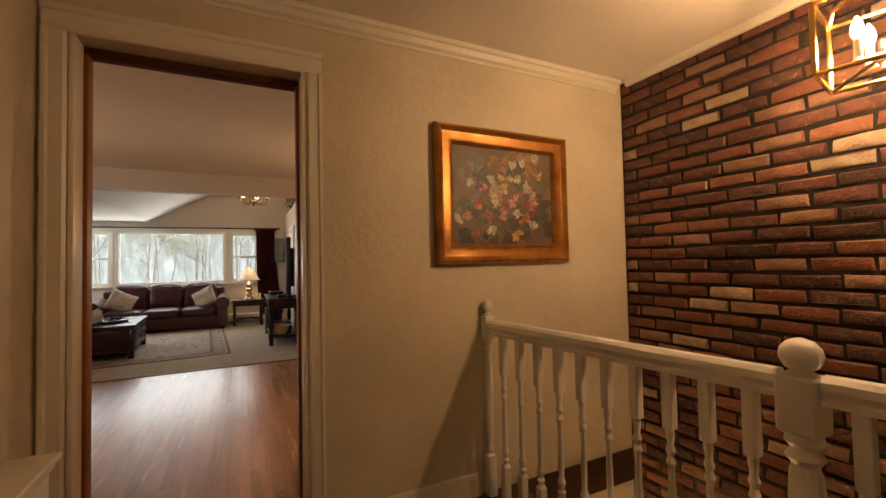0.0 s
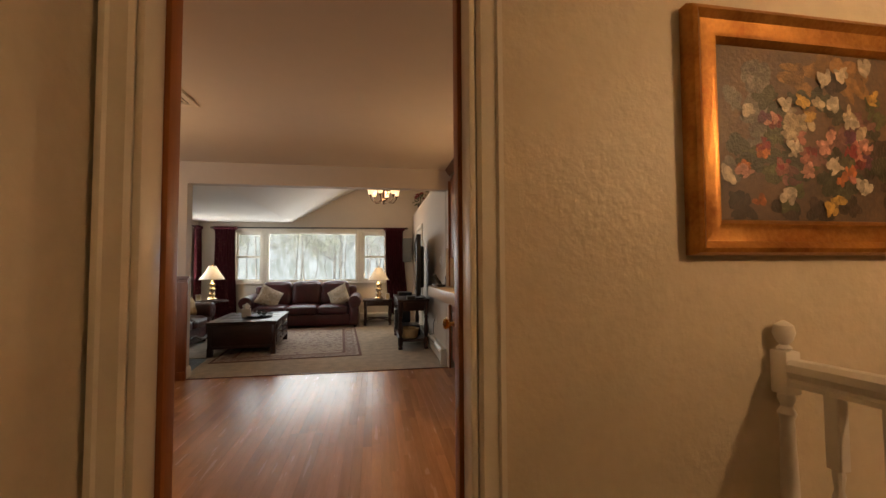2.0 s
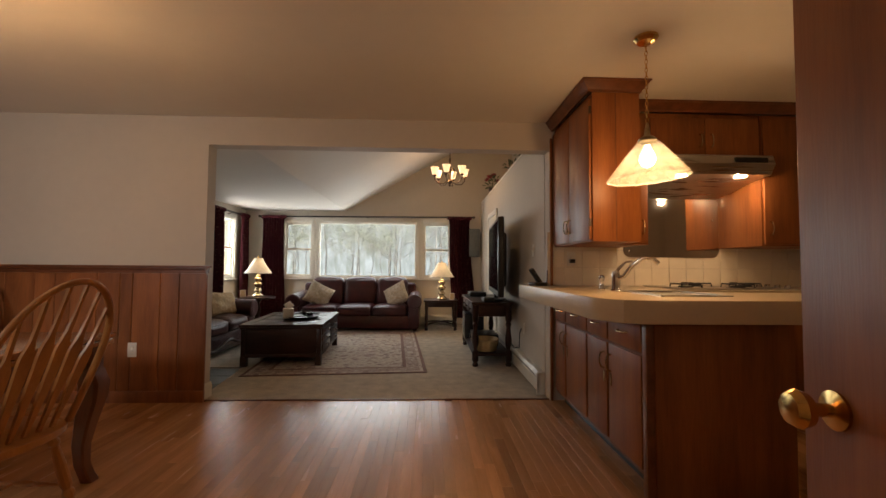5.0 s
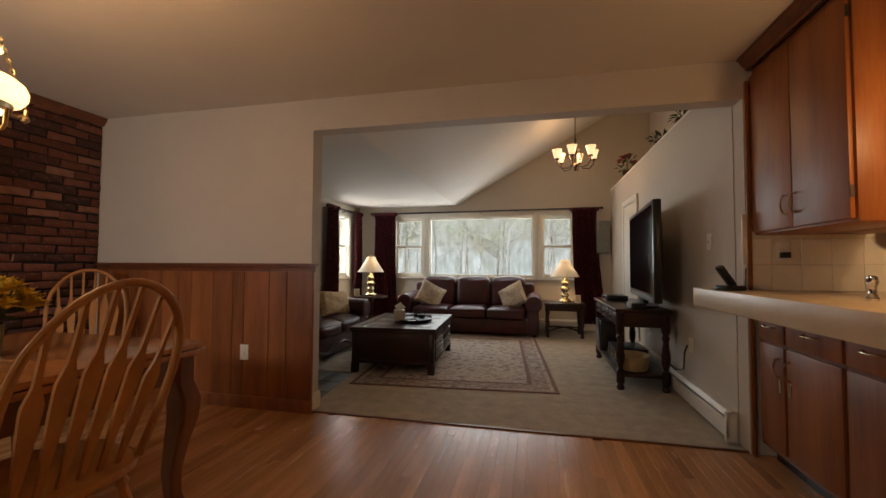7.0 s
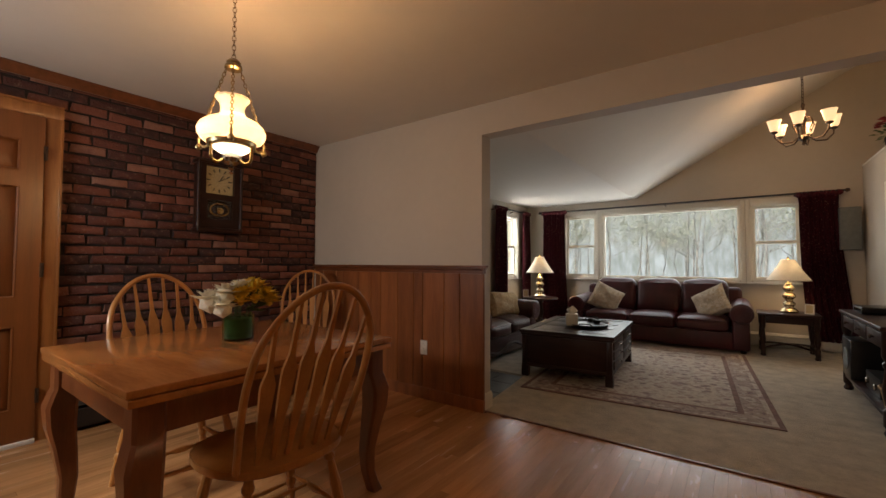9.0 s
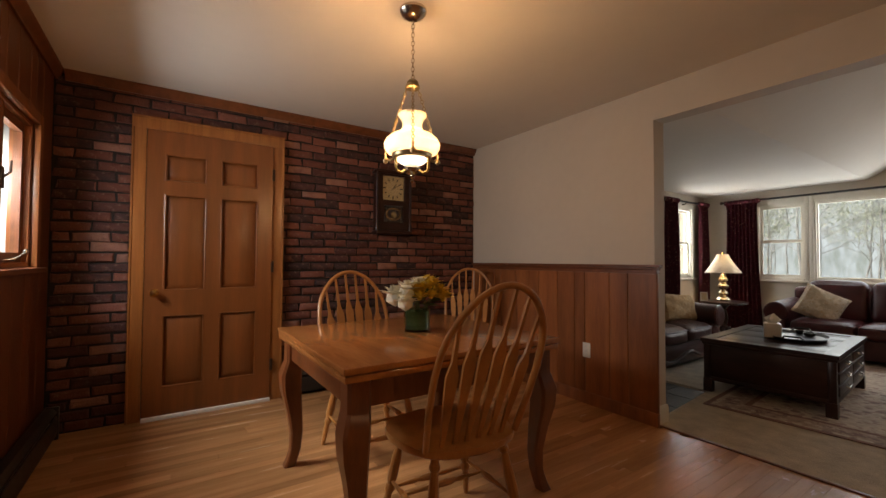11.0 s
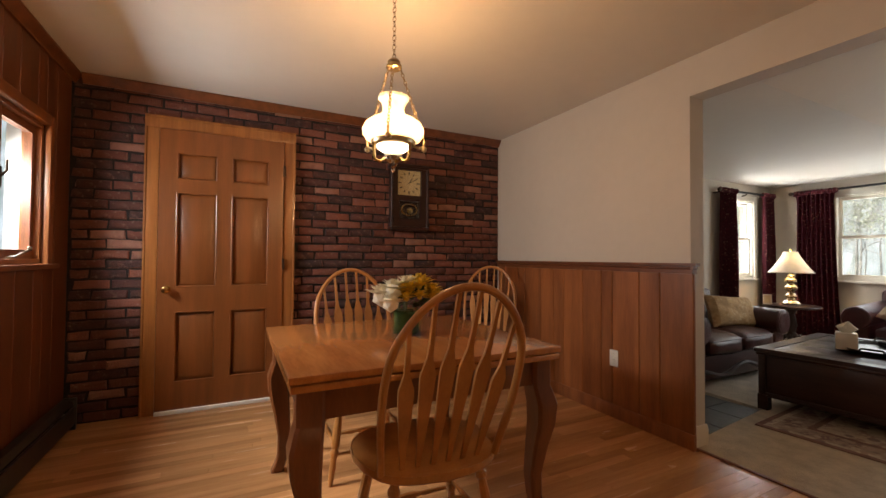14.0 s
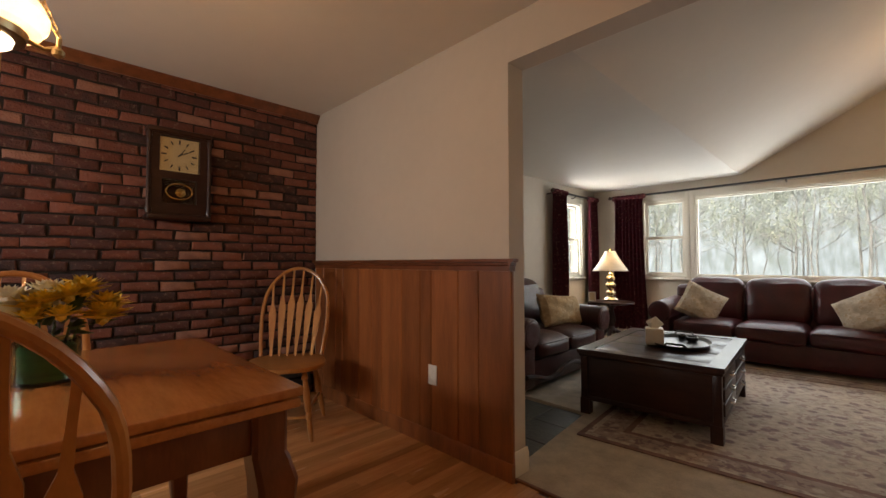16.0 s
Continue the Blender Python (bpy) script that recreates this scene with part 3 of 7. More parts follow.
def casing_upright(name, x, inner, y, z0, z1, out, material, label, w=0.068):
    """A door casing's upright: stepped section, inner edge at x, growing away by inner (+1 or -1)."""
    poly = [(x, y), (x, y + out * 0.012), (x + inner * w * 0.15, y + out * 0.02), (x + inner * w * 0.72, y + out * 0.02), (x + inner * w * 0.8, y + out * 0.028), (x + inner * w, y + out * 0.028), (x + inner * w, y)]
    solo(name, prism(poly, z0, z1), material, label, "trim", kind="structure")


casing_upright("trim_door_east", DOOR_E, 1, FOYER_Y - 0.004, 0, DOOR_Z, -1, M_WHITE, "cream painted door casing")
casing_upright("trim_door_west", DOOR_W, -1, FOYER_Y - 0.004, 0, DOOR_Z, -1, M_WHITE, "cream painted door casing")
head = sweep([(0, 0), (0.012, 0), (0.02, 0.013), (0.02, 0.065), (0.028, 0.072), (0.028, 0.09), (0, 0.09)], (DOOR_W - 0.068, FOYER_Y - 0.004, DOOR_Z), (DOOR_E + 0.068, FOYER_Y - 0.004, DOOR_Z), (0, -1, 0))
solo("trim_door_head", head, M_WHITE, "cream painted head casing over the doorway", "trim", kind="structure")
jm = 2.05
for nm, xa, xb in (("east", DOOR_E - 0.002, DOOR_E - 0.02), ("west", DOOR_W + 0.002, DOOR_W + 0.02)):
    solo("trim_jamb_" + nm, box(xa, FOYER_Y - 0.012, 0, xb, jm, DOOR_Z, 0.003), M_WHITE, "cream painted jamb board", "trim", kind="structure")
    solo("trim_wood_jamb_" + nm, box(xa, jm + 0.002, 0, xb + (0.012 if nm == "west" else -0.012), JAMB_Y + 0.006, DOOR_Z, 0.003), M_CAB, "reddish stained wooden jamb board", "trim", kind="structure")
solo("trim_jamb_head", box(DOOR_W + 0.02, jm + 0.002, DOOR_Z - 0.03, DOOR_E - 0.02, JAMB_Y + 0.006, DOOR_Z - 0.002, 0.001), M_HEAD, "dark stained wooden head jamb", "trim", kind="structure")
leaf_door = thing("interior_door", (DOOR_E - 0.012, JAMB_Y + 0.012, 0), "reddish stained wooden door standing open into the kitchen", "door", rz=80)
part("door_leaf", box(0, -0.036, 0.012, 0.74, 0, 2.05, 0.003), M_CAB, leaf_door)
for z in (0.22, 0.90, 1.74):
    part("hinge", box(-0.010, -0.02, z, 0.004, 0.006, z + 0.09, 0.003), M_BRONZE, leaf_door, "dark bronze hinge")
part("knob", lathe([(0.026, 0), (0.026, 0.004), (0.009, 0.008), (0.009, 0.03), (0.022, 0.036), (0.026, 0.048), (0.02, 0.058), (0.005, 0.062)], 18, (0.68, 0.0, 0.92), turn=Matrix.Rotation(radians(-90), 3, "X")), M_BRASS, leaf_door, "polished brass door knob")

CROWN = ((0, 0), (0.008, 0), (0.012, 0.012), (0.03, 0.022), (0.042, 0.045), (0.055, 0.05), (0.058, 0.072), (0, 0.072))
for nm, a, b, o in (("north", (FOYER_W, FOYER_Y - 0.004, 0), (FOYER_E - 0.05, FOYER_Y - 0.004, 0), (0, -1, 0)),
                    ("west", (FOYER_W, -2.2, 0), (FOYER_W, FOYER_Y - 0.062, 0), (1, 0, 0))):
    bm = sweep(CROWN, a, b, o)
    solo("trim_foyer_crown_" + nm, move(bm, Matrix.Translation((0, 0, FOYER_CEIL - 0.073))), M_WHITE, "cream painted crown moulding", "trim", kind="structure")
solo("trim_foyer_brick_top", move(sweep(((0, 0), (0.02, 0), (0.025, 0.02), (0.025, 0.04), (0, 0.04)), (FOYER_E - 0.002, -2.2, 0), (FOYER_E - 0.002, FOYER_Y - 0.065, 0), (-1, 0, 0)), Matrix.Translation((0, 0, FOYER_CEIL - 0.041))), M_WHITE, "cream cove strip over the bricks", "trim", kind="structure")
solo("baseboard_foyer", sweep(((0, 0), (0.014, 0), (0.014, 0.10), (0.008, 0.118), (0, 0.12)), (DOOR_E + 0.092, FOYER_Y - 0.005, 0), (1.47, FOYER_Y - 0.005, 0), (0, -1, 0)), M_WHITE, "cream painted baseboard", "baseboard", kind="structure")
for nm, a, b, o in (("brick", (BRICK_X + 0.001, SOUTH_Y + 0.05, 0), (BRICK_X + 0.001, NORTH_Y - 0.002, 0), (1, 0, 0)), ("south", (BRICK_X, SOUTH_Y + 0.001, 0), (PANEL_E, SOUTH_Y + 0.001, 0), (0, 1, 0))):
    bm = sweep(((0, 0), (0.012, 0), (0.02, 0.02), (0.03, 0.03), (0.045, 0.055), (0.045, 0.065), (0, 0.065)), a, b, o)
    solo("trim_crown_" + nm, move(bm, Matrix.Translation((0, 0, CEIL_Z - 0.066))), M_CABD, "stained wooden crown moulding", "trim", kind="structure")
RAIL_Z = 1.092
solo("trim_chair_rail", sweep(((0, -0.055), (0.018, -0.055), (0.018, -0.03), (0.028, -0.022), (0.028, -0.012), (0.045, -0.008), (0.045, 0.008), (0, 0.008)), (BRICK_X + 0.02, NORTH_Y - 0.001, RAIL_Z), (WAINS_E - 0.004, NORTH_Y - 0.001, RAIL_Z), (0, -1, 0)), M_CABD, "stained wooden chair rail", "trim", kind="structure")
solo("trim_chair_rail_return", sweep(((0, -0.055), (0.01, -0.055), (0.01, -0.03), (0.016, -0.022), (0.016, -0.012), (0.03, -0.008), (0.03, 0.008), (0, 0.008)), (WAINS_E - 0.003, NORTH_Y - 0.046, RAIL_Z), (WAINS_E - 0.003, NORTH_Y - 0.001, RAIL_Z), (1, 0, 0)), M_CABD, "end of the stained chair rail", "trim", kind="structure")
solo("baseboard_wainscot", sweep(((0, 0), (0.026, 0), (0.026, 0.075), (0.018, 0.09), (0, 0.09)), (BRICK_X + 0.02, NORTH_Y - 0.001, 0), (WAINS_E - 0.001, NORTH_Y - 0.001, 0), (0, -1, 0)), M_PANEL, "stained wooden baseboard under the wainscot", "baseboard", kind="structure")
solo("baseboard_jamb", sweep(((0, 0), (0.015, 0), (0.015, 0.10), (0.006, 0.125), (0, 0.125)), (OPEN_W, NORTH_Y + 0.02, 0), (OPEN_W, BACK_Y + 0.01, 0), (1, 0, 0)), M_WHITE, "cream baseboard block on the opening's jamb", "baseboard", kind="structure")
solo("trim_threshold", box(OPEN_W, NORTH_Y + 0.012, -0.01, OPEN_E, NORTH_Y + 0.034, 0.008, 0.003), M_CABD, "wooden strip between oak floor and carpet", "trim", kind="structure")
solo("trim_tv_corner", box(OPEN_E + 0.003, NORTH_Y - 0.02, 0, OPEN_E + 0.024, NORTH_Y - 0.001, OPEN_Z + 0.1, 0.003), M_CAB, "stained wooden corner strip by the cabinets", "trim", kind="structure")

# ---- dining room ----
def panel_door(name, at, rz, w, h, label):
    """Six-panel door: stiles and rails, with raised panels in recesses; local x along the wall, -y to the room."""
    d = thing(name, at, label, "door", kind="structure", rz=rz)
    t = 0.038
    cols = ((0.11, w / 2 - 0.05), (w / 2 + 0.05, w - 0.11))
    rows = ((0.22, 0.72), (0.90, 1.58), (1.68, 1.87))
    holes = [(a, b, c, e) for a, b in cols for c, e in rows]
    part("slab", wall_with_holes(0, w, 0.02, h, holes, -t, 0), M_DOOR, d)
    for a, b, c, e in holes:
        bm = box(a - 0.001, -0.004, c - 0.001, b + 0.001, 0, e + 0.001)
        m = 0.042
        lo = [(a, -0.004, c), (b, -0.004, c), (b, -0.004, e), (a, -0.004, e)]
        hi = [(a + m, -0.022, c + m), (b - m, -0.022, c + m), (b - m, -0.022, e - m), (a + m, -0.022, e - m)]
        vl, vh = [bm.verts.new(p) for p in lo], [bm.verts.new(p) for p in hi]
        bm.faces.new(vh)
        for i in range(4):
            bm.faces.new((vl[i], vl[(i + 1) % 4], vh[(i + 1) % 4], vh[i]))
        part("panel", bm, M_DOOR, d)
        rim = bmesh.new()
        for p, q in ((0, 1), (1, 2), (2, 3), (3, 0)):
            tube([Vector(lo[p]) + Vector((0, -0.027, 0)), Vector(lo[q]) + Vector((0, -0.027, 0))], 0.009, 8, rim)
        part("panel_moulding", rim, M_DOOR, d)
    k = part("knob", lathe([(0.028, 0), (0.028, 0.004), (0.010, 0.008), (0.010, 0.03), (0.022, 0.036), (0.028, 0.048), (0.024, 0.06), (0.006, 0.065)], 20, (0.058, -t, 0.885), turn=Matrix.Rotation(radians(90), 3, "X")), M_BRASS, d, "polished brass door knob")
    for z in (0.24, 1.02, 1.76):
        part("hinge", box(w - 0.004, -t - 0.012, z, w + 0.014, -t + 0.004, z + 0.09, 0.003), M_BRONZE, d, "dark bronze hinge")
    part("weather_strip", box(0.0, -t - 0.02, 0.0, w, 0, 0.026, 0.003), M_PAPER, d, "pale aluminium sweep along the bottom")
    return d


DOOR_Y0, DOOR_Y1, DOOR_H = 2.772, 3.60, 2.035
panel_door("door_dining", (BRICK_X + 0.012, DOOR_Y0, 0), 90, DOOR_Y1 - DOOR_Y0, DOOR_H, "closed six-panel stained pine door in the brick wall")
for nm, ya, s in (("south", DOOR_Y0 - 0.004, -1), ("north", DOOR_Y1 + 0.004, 1)):
    w = 0.085
    poly = [(BRICK_X - 0.005, ya), (BRICK_X + 0.034, ya), (BRICK_X + 0.040, ya + s * 0.02), (BRICK_X + 0.040, ya + s * 0.07), (BRICK_X + 0.048, ya + s * 0.075), (BRICK_X + 0.048, ya + s * w), (BRICK_X - 0.005, ya + s * w)]
    solo("trim_dining_door_" + nm, prism(poly, 0, DOOR_H + 0.004), M_DCAS, "stained wooden door casing on the bricks", "trim", kind="structure")
solo("trim_dining_door_head", sweep([(0, 0), (0.039, 0), (0.045, 0.02), (0.045, 0.07), (0.053, 0.075), (0.053, 0.085), (0, 0.085)], (BRICK_X - 0.005, DOOR_Y0 - 0.089, DOOR_H + 0.005), (BRICK_X - 0.005, DOOR_Y1 + 0.089, DOOR_H + 0.005), (1, 0, 0)), M_DCAS, "stained wooden head casing on the bricks", "trim", kind="structure")


def casement_window():
    x0, x1, z0, z1 = DIN_WIN
    y = SOUTH_Y
    w = thing("window_dining", (0, 0, 0), "stained wooden pair of casement windows in the panelled wall", "window", kind="structure")
    c = 0.06
    for a, b, e, f in ((x0 - c, x0, z0 - 0.02, z1 + c), (x1, x1 + c, z0 - 0.02, z1 + c), (x0, x1, z1, z1 + c)):
        part("casing", box(a, y - 0.01, e, b, y + 0.022, f, 0.004), M_PANEL, w)
    part("sill", box(x0 - 0.09, y - 0.02, z0 - 0.035, x1 + 0.09, y + 0.05, z0 - 0.008, 0.006), M_CABD, w, "dark stained window sill")
    for a, b, e, f in ((x0, x0 + 0.02, z0, z1), (x1 - 0.02, x1, z0, z1), (x0 + 0.02, x1 - 0.02, z1 - 0.02, z1), (x0 + 0.02, x1 - 0.02, z0 - 0.008, z0 + 0.02)):
        part("jamb_board", box(a, y - 0.10, e, b, y - 0.012, f, 0.002), M_PANEL, w)
    xm = (x0 + x1) / 2
    part("mullion", box(xm - 0.03, y - 0.09, z0 + 0.02, xm + 0.03, y - 0.015, z1 - 0.02, 0.004), M_PANEL, w)
    for a, b in ((x0 + 0.02, xm - 0.03), (xm + 0.03, x1 - 0.02)):
        s = part("sash", wall_with_holes(a + 0.001, b - 0.001, z0 + 0.021, z1 - 0.021, [(a + 0.04, b - 0.04, z0 + 0.07, z1 - 0.065)], y - 0.075, y - 0.04), M_CABD, w, "dark stained sash")
        g = part("pane", box(a + 0.04, y - 0.060, z0 + 0.07, b - 0.04, y - 0.056, z1 - 0.065), M_GLASS, s)
        g.visible_shadow = False
        cr = part("crank", tube([((a + b) / 2 + 0.1, y - 0.035, z0 + 0.03), ((a + b) / 2 + 0.1, y + 0.005, z0 + 0.035), ((a + b) / 2 + 0.02, y + 0.03, z0 + 0.07)], 0.006, 8), M_NICKEL, w, "nickel crank handle")
        part("crank_knob", lathe([(0.004, 0), (0.011, 0.006), (0.011, 0.016), (0.003, 0.022)], 10, ((a + b) / 2 + 0.02, y + 0.03, z0 + 0.066)), M_NICKEL, cr)
    lk = part("sash_lock", box(xm - 0.015, y - 0.018, 1.44, xm + 0.015, y - 0.003, 1.54, 0.004), M_BRONZE, w, "bronze sash lock")
    part("lever", tube([(xm, y - 0.006, 1.49), (xm + 0.005, y + 0.02, 1.52), (xm + 0.01, y + 0.022, 1.57)], 0.006, 8), M_BRONZE, lk)


casement_window()


def baseboard_heater(name, x, y, rz, length, height, material, label):
    h = thing(name, (x, y, 0), label, "heater", kind="", rz=rz)
    part("back_plate", box(0, -0.012, 0.0, length, 0, height, 0.003), material, h)
    part("front_cover", sweep([(0.052, 0.035), (0.060, 0.03), (0.066, 0.05), (0.064, height - 0.055), (0.056, height - 0.05)], (0, 0, 0), (length, 0, 0), (0, -1, 0)), material, h)
    part("top_hood", sweep([(0.0, height - 0.006), (0.0, height), (0.040, height - 0.002), (0.062, height - 0.03), (0.058, height - 0.034), (0.038, height - 0.008)], (0, 0, 0), (length, 0, 0), (0, -1, 0)), material, h)
    part("fin_tube", box(0.02, -0.05, 0.05, length - 0.02, -0.014, 0.11), M_STEEL, h, "dull metal heating fins")
    for a in (0, length - 0.03):
        part("end_cap", box(a, -0.07, 0, a + 0.03, 0.0, height + 0.003, 0.006), material, h)
    return h


baseboard_heater("baseboard_heater", PANEL_E, SOUTH_Y + 0.014, 180, 2.40, 0.20, M_HEATER, "long black metal baseboard heater under the window")
baseboard_heater("baseboard_heater", BRICK_X + 0.014, 3.72, 90, 1.90, 0.20, M_HEATER, "black metal baseboard heater along the brick wall")


def outlet(name, at, rz, material, label, switch=False):
    o = thing(name, at, label, "outlet" if not switch else "light switch", rz=rz)
    part("plate", box(-0.036, -0.007, -0.058, 0.036, 0, 0.058, 0.004), material, o)
    if switch:
        part("toggle", box(-0.006, -0.02, -0.012, 0.006, -0.006, 0.012, 0.003), material, o)
    else:
        for z in (-0.02, 0.02):
            part("socket", lathe([(0.015, 0), (0.015, 0.002), (0.013, 0.003)], 14, (0, -0.0065, z), turn=Matrix.Rotation(radians(90), 3, "X")), material, o)
    return o


outlet("wall_outlet", (-2.20, NORTH_Y - 0.021, 0.42), 0, M_PLATE, "white plastic outlet plate on the wainscot")
outlet("wall_outlet", (-2.18, SOUTH_Y + 0.004, 0.34), 180, M_BLACK, "dark outlet plate low on the panelling")


def wall_clock():
    """Regulator clock: moulded case, square dial, pendulum window."""
    c = thing("wall_clock", (BRICK_X + 0.006, 4.665, 1.365), "dark wooden regulator wall clock with a square aged dial", "clock", rz=90)
    w, h, d = 0.185, 0.60, 0.10
    part("case", wall_with_holes(-w + 0.02, w - 0.02, 0.03, h - 0.03, [(-0.115, 0.115, 0.32, 0.55), (-0.10, 0.10, 0.11, 0.27)], -d, 0), M_DARK, c)
    part("back_board", box(-w + 0.03, -0.05, 0.04, w - 0.03, -0.002, h - 0.04), M_DARK, c)
    for z0, z1 in ((0, 0.035), (h - 0.035, h)):
        part("cornice", box(-w, -d - 0.025, z0, w, 0, z1, 0.012, 3), M_DARK, c)
    for x in (-w + 0.012, w - 0.012):
        part("column", lathe([(0.014, 0.035), (0.018, 0.06), (0.012, 0.09), (0.012, h - 0.1), (0.018, h - 0.06), (0.014, h - 0.035)], 12, (x, -d - 0.002, 0)), M_DARK, c)
    dial = part("dial", box(-0.112, -0.075, 0.322, 0.112, -0.068, 0.548), M_DIAL, c, "aged cream square dial")
    for i in range(12):
        a = radians(30 * i)
        r = 0.088
        x, z = r * math.sin(a), r * math.cos(a)
        k = 1.0 if i % 3 else 1.25
        bm = move(box(-0.004 * k, -0.0785, -0.012 * k, 0.004 * k, -0.0745, 0.012 * k), Matrix.Translation((x, 0, 0.435 + z)) @ Matrix.Rotation(a, 4, "Y"))
        part("numeral", bm, M_BLACK, dial)
    for ln, a in ((0.055, 35), (0.078, 62)):
        bm = move(box(-0.003, -0.082, -0.012, 0.003, -0.079, ln), Matrix.Translation((0, 0, 0.435)) @ Matrix.Rotation(radians(a), 4, "Y"))
        part("clock_hand", bm, M_BLACK, dial)
    rim = tube([(0.075 * math.cos(a) * min(1.0, 1.25), -0.088, 0.19 + 0.052 * math.sin(a)) for a in [2 * math.pi * i / 24 for i in range(24)]], 0.006, 8, closed=True)
    part("pendulum_bezel", rim, M_BRASS, c, "brass oval bezel")
    part("pendulum", lathe([(0.004, 0), (0.03, 0.004), (0.03, 0.008), (0.004, 0.011)], 20, (0.01, -0.07, 0.185), turn=Matrix.Rotation(radians(90), 3, "X")), M_BRASS, c, "brass pendulum bob")
    g = part("pane", box(-0.115, -0.094, 0.10, 0.115, -0.091, 0.55), M_GLASS, c)
    g.visible_shadow = False


wall_clock()


def windsor_chair(name, at, rz, label):
    """Bow-back chair with arrow slats; it looks along local +y."""
    c = thing(name, at, label, "chair", "arrow-back dining chairs", rz=rz)
    seat_z = 0.445
    poly = []
    for i in range(28):
        a = 2 * math.pi * i / 28
        x, y = math.cos(a), math.sin(a)
        rx = 0.262 if y > 0 else 0.245
        poly.append((rx * math.copysign(abs(x) ** 0.75, x), 0.228 * math.copysign(abs(y) ** 0.75, y)))
    bm = prism(poly, seat_z - 0.035, seat_z, bevel=0.011)
    for v in bm.verts:
        if v.co.z > seat_z - 0.004:
            v.co.z -= 0.006
    part("seat", bm, M_OAK, c)
    for sx in (-1, 1):
        for sy in (-1, 1):
            a, b = Vector((sx * 0.15, sy * 0.14, seat_z - 0.03)), Vector((sx * 0.215, sy * 0.215, 0.0))
            pts, rad = [], []
            for u, r in ((0, 0.014), (0.08, 0.016), (0.1, 0.021), (0.13, 0.021), (0.15, 0.014), (0.35, 0.021), (0.55, 0.022), (0.6, 0.015), (0.63, 0.022), (0.67, 0.022), (0.7, 0.015), (0.8, 0.018), (1, 0.011)):
                pts.append(a.lerp(b, u)), rad.append(r)
            part("leg", tube(pts, rad, 10), M_OAK, c)
    def stretcher(a, b, r=0.010):
        a, b = Vector(a), Vector(b)
        us = ((0, 0.6), (0.2, 0.8), (0.32, 1.1), (0.36, 0.7), (0.42, 1.35), (0.5, 1.5), (0.58, 1.35), (0.64, 0.7), (0.68, 1.1), (0.8, 0.8), (1, 0.6))
        return tube([a.lerp(b, u) for u, _ in us], [r * k for _, k in us], 8)
    for sx in (-1, 1):
        part("stretcher", stretcher((sx * 0.19, 0.185, 0.18), (sx * 0.19, -0.185, 0.18)), M_OAK, c)
    part("stretcher", stretcher((-0.19, 0.05, 0.18), (0.19, 0.05, 0.18)), M_OAK, c)
    part("stretcher", stretcher((-0.205, 0.195, 0.14), (0.205, 0.195, 0.14)), M_OAK, c)
    # bow: up one side, round the top and down
    H = 1.045
    def lean(z):
        return -0.165 - 0.225 * (z - seat_z) / (H - seat_z)
    bow = []
    n = 30
    for i in range(n + 1):
        u = i / n
        a = math.pi * (1 - u)
        x = 0.232 * math.cos(a)
        k = math.sin(a)
        z = seat_z - 0.005 + (H - seat_z) * (k ** 0.62)
        x *= 0.88 + 0.22 * min(1, (z - seat_z) / 0.42) * (1 - 0.12 * max(0, (z - 0.86) / 0.17))
        bow.append((x, lean(z), z))
    part("bow", tube(bow, 0.0145, 10, flat=0.85), M_OAK, c)
    for k in range(6):
        f = (k - 2.5) / 2.5
        xb, xt = f * 0.135, f * 0.172
        zt = 0.9
        for p, q in zip(bow, bow[1:]):
            if min(p[0], q[0]) <= xt <= max(p[0], q[0]) and max(p[2], q[2]) > 0.8:
                zt = p[2] + (q[2] - p[2]) * (xt - p[0]) / (q[0] - p[0]) - 0.008
        bm = bmesh.new()
        rows = []
        for u, wd in ((0, 0.008), (0.08, 0.009), (0.40, 0.021), (0.56, 0.0245), (0.60, 0.024), (0.70, 0.009), (0.85, 0.0065), (1, 0.006)):
            z = seat_z - 0.004 + (zt - seat_z) * u
            x = xb + (xt - xb) * u
            y = lean(z) + 0.005
            rows.append([bm.verts.new((x - wd, y - 0.006, z)), bm.verts.new((x + wd, y - 0.006, z)), bm.verts.new((x + wd, y + 0.006, z)), bm.verts.new((x - wd, y + 0.006, z))])
        for a, b in zip(rows, rows[1:]):
            for i in range(4):
                bm.faces.new((a[i], a[(i + 1) % 4], b[(i + 1) % 4], b[i]))
        bm.faces.new(rows[0][::-1]), bm.faces.new(rows[-1])
        part("slat", bm, M_OAK, c)
    return c


chair = windsor_chair("dining_chair", (-1.53, 3.90, 0), 86, "honey oak bow-back chair drawn up to the table")
far_chair = copy_thing(chair, pose(-2.40, 3.92, 0, 0, 0, -92))
corner_chair = copy_thing(chair, pose(-3.07, 5.17, 0, 0, 0, -128))
corner_chair["label"] = "honey oak bow-back chair standing in the corner by the wainscot"


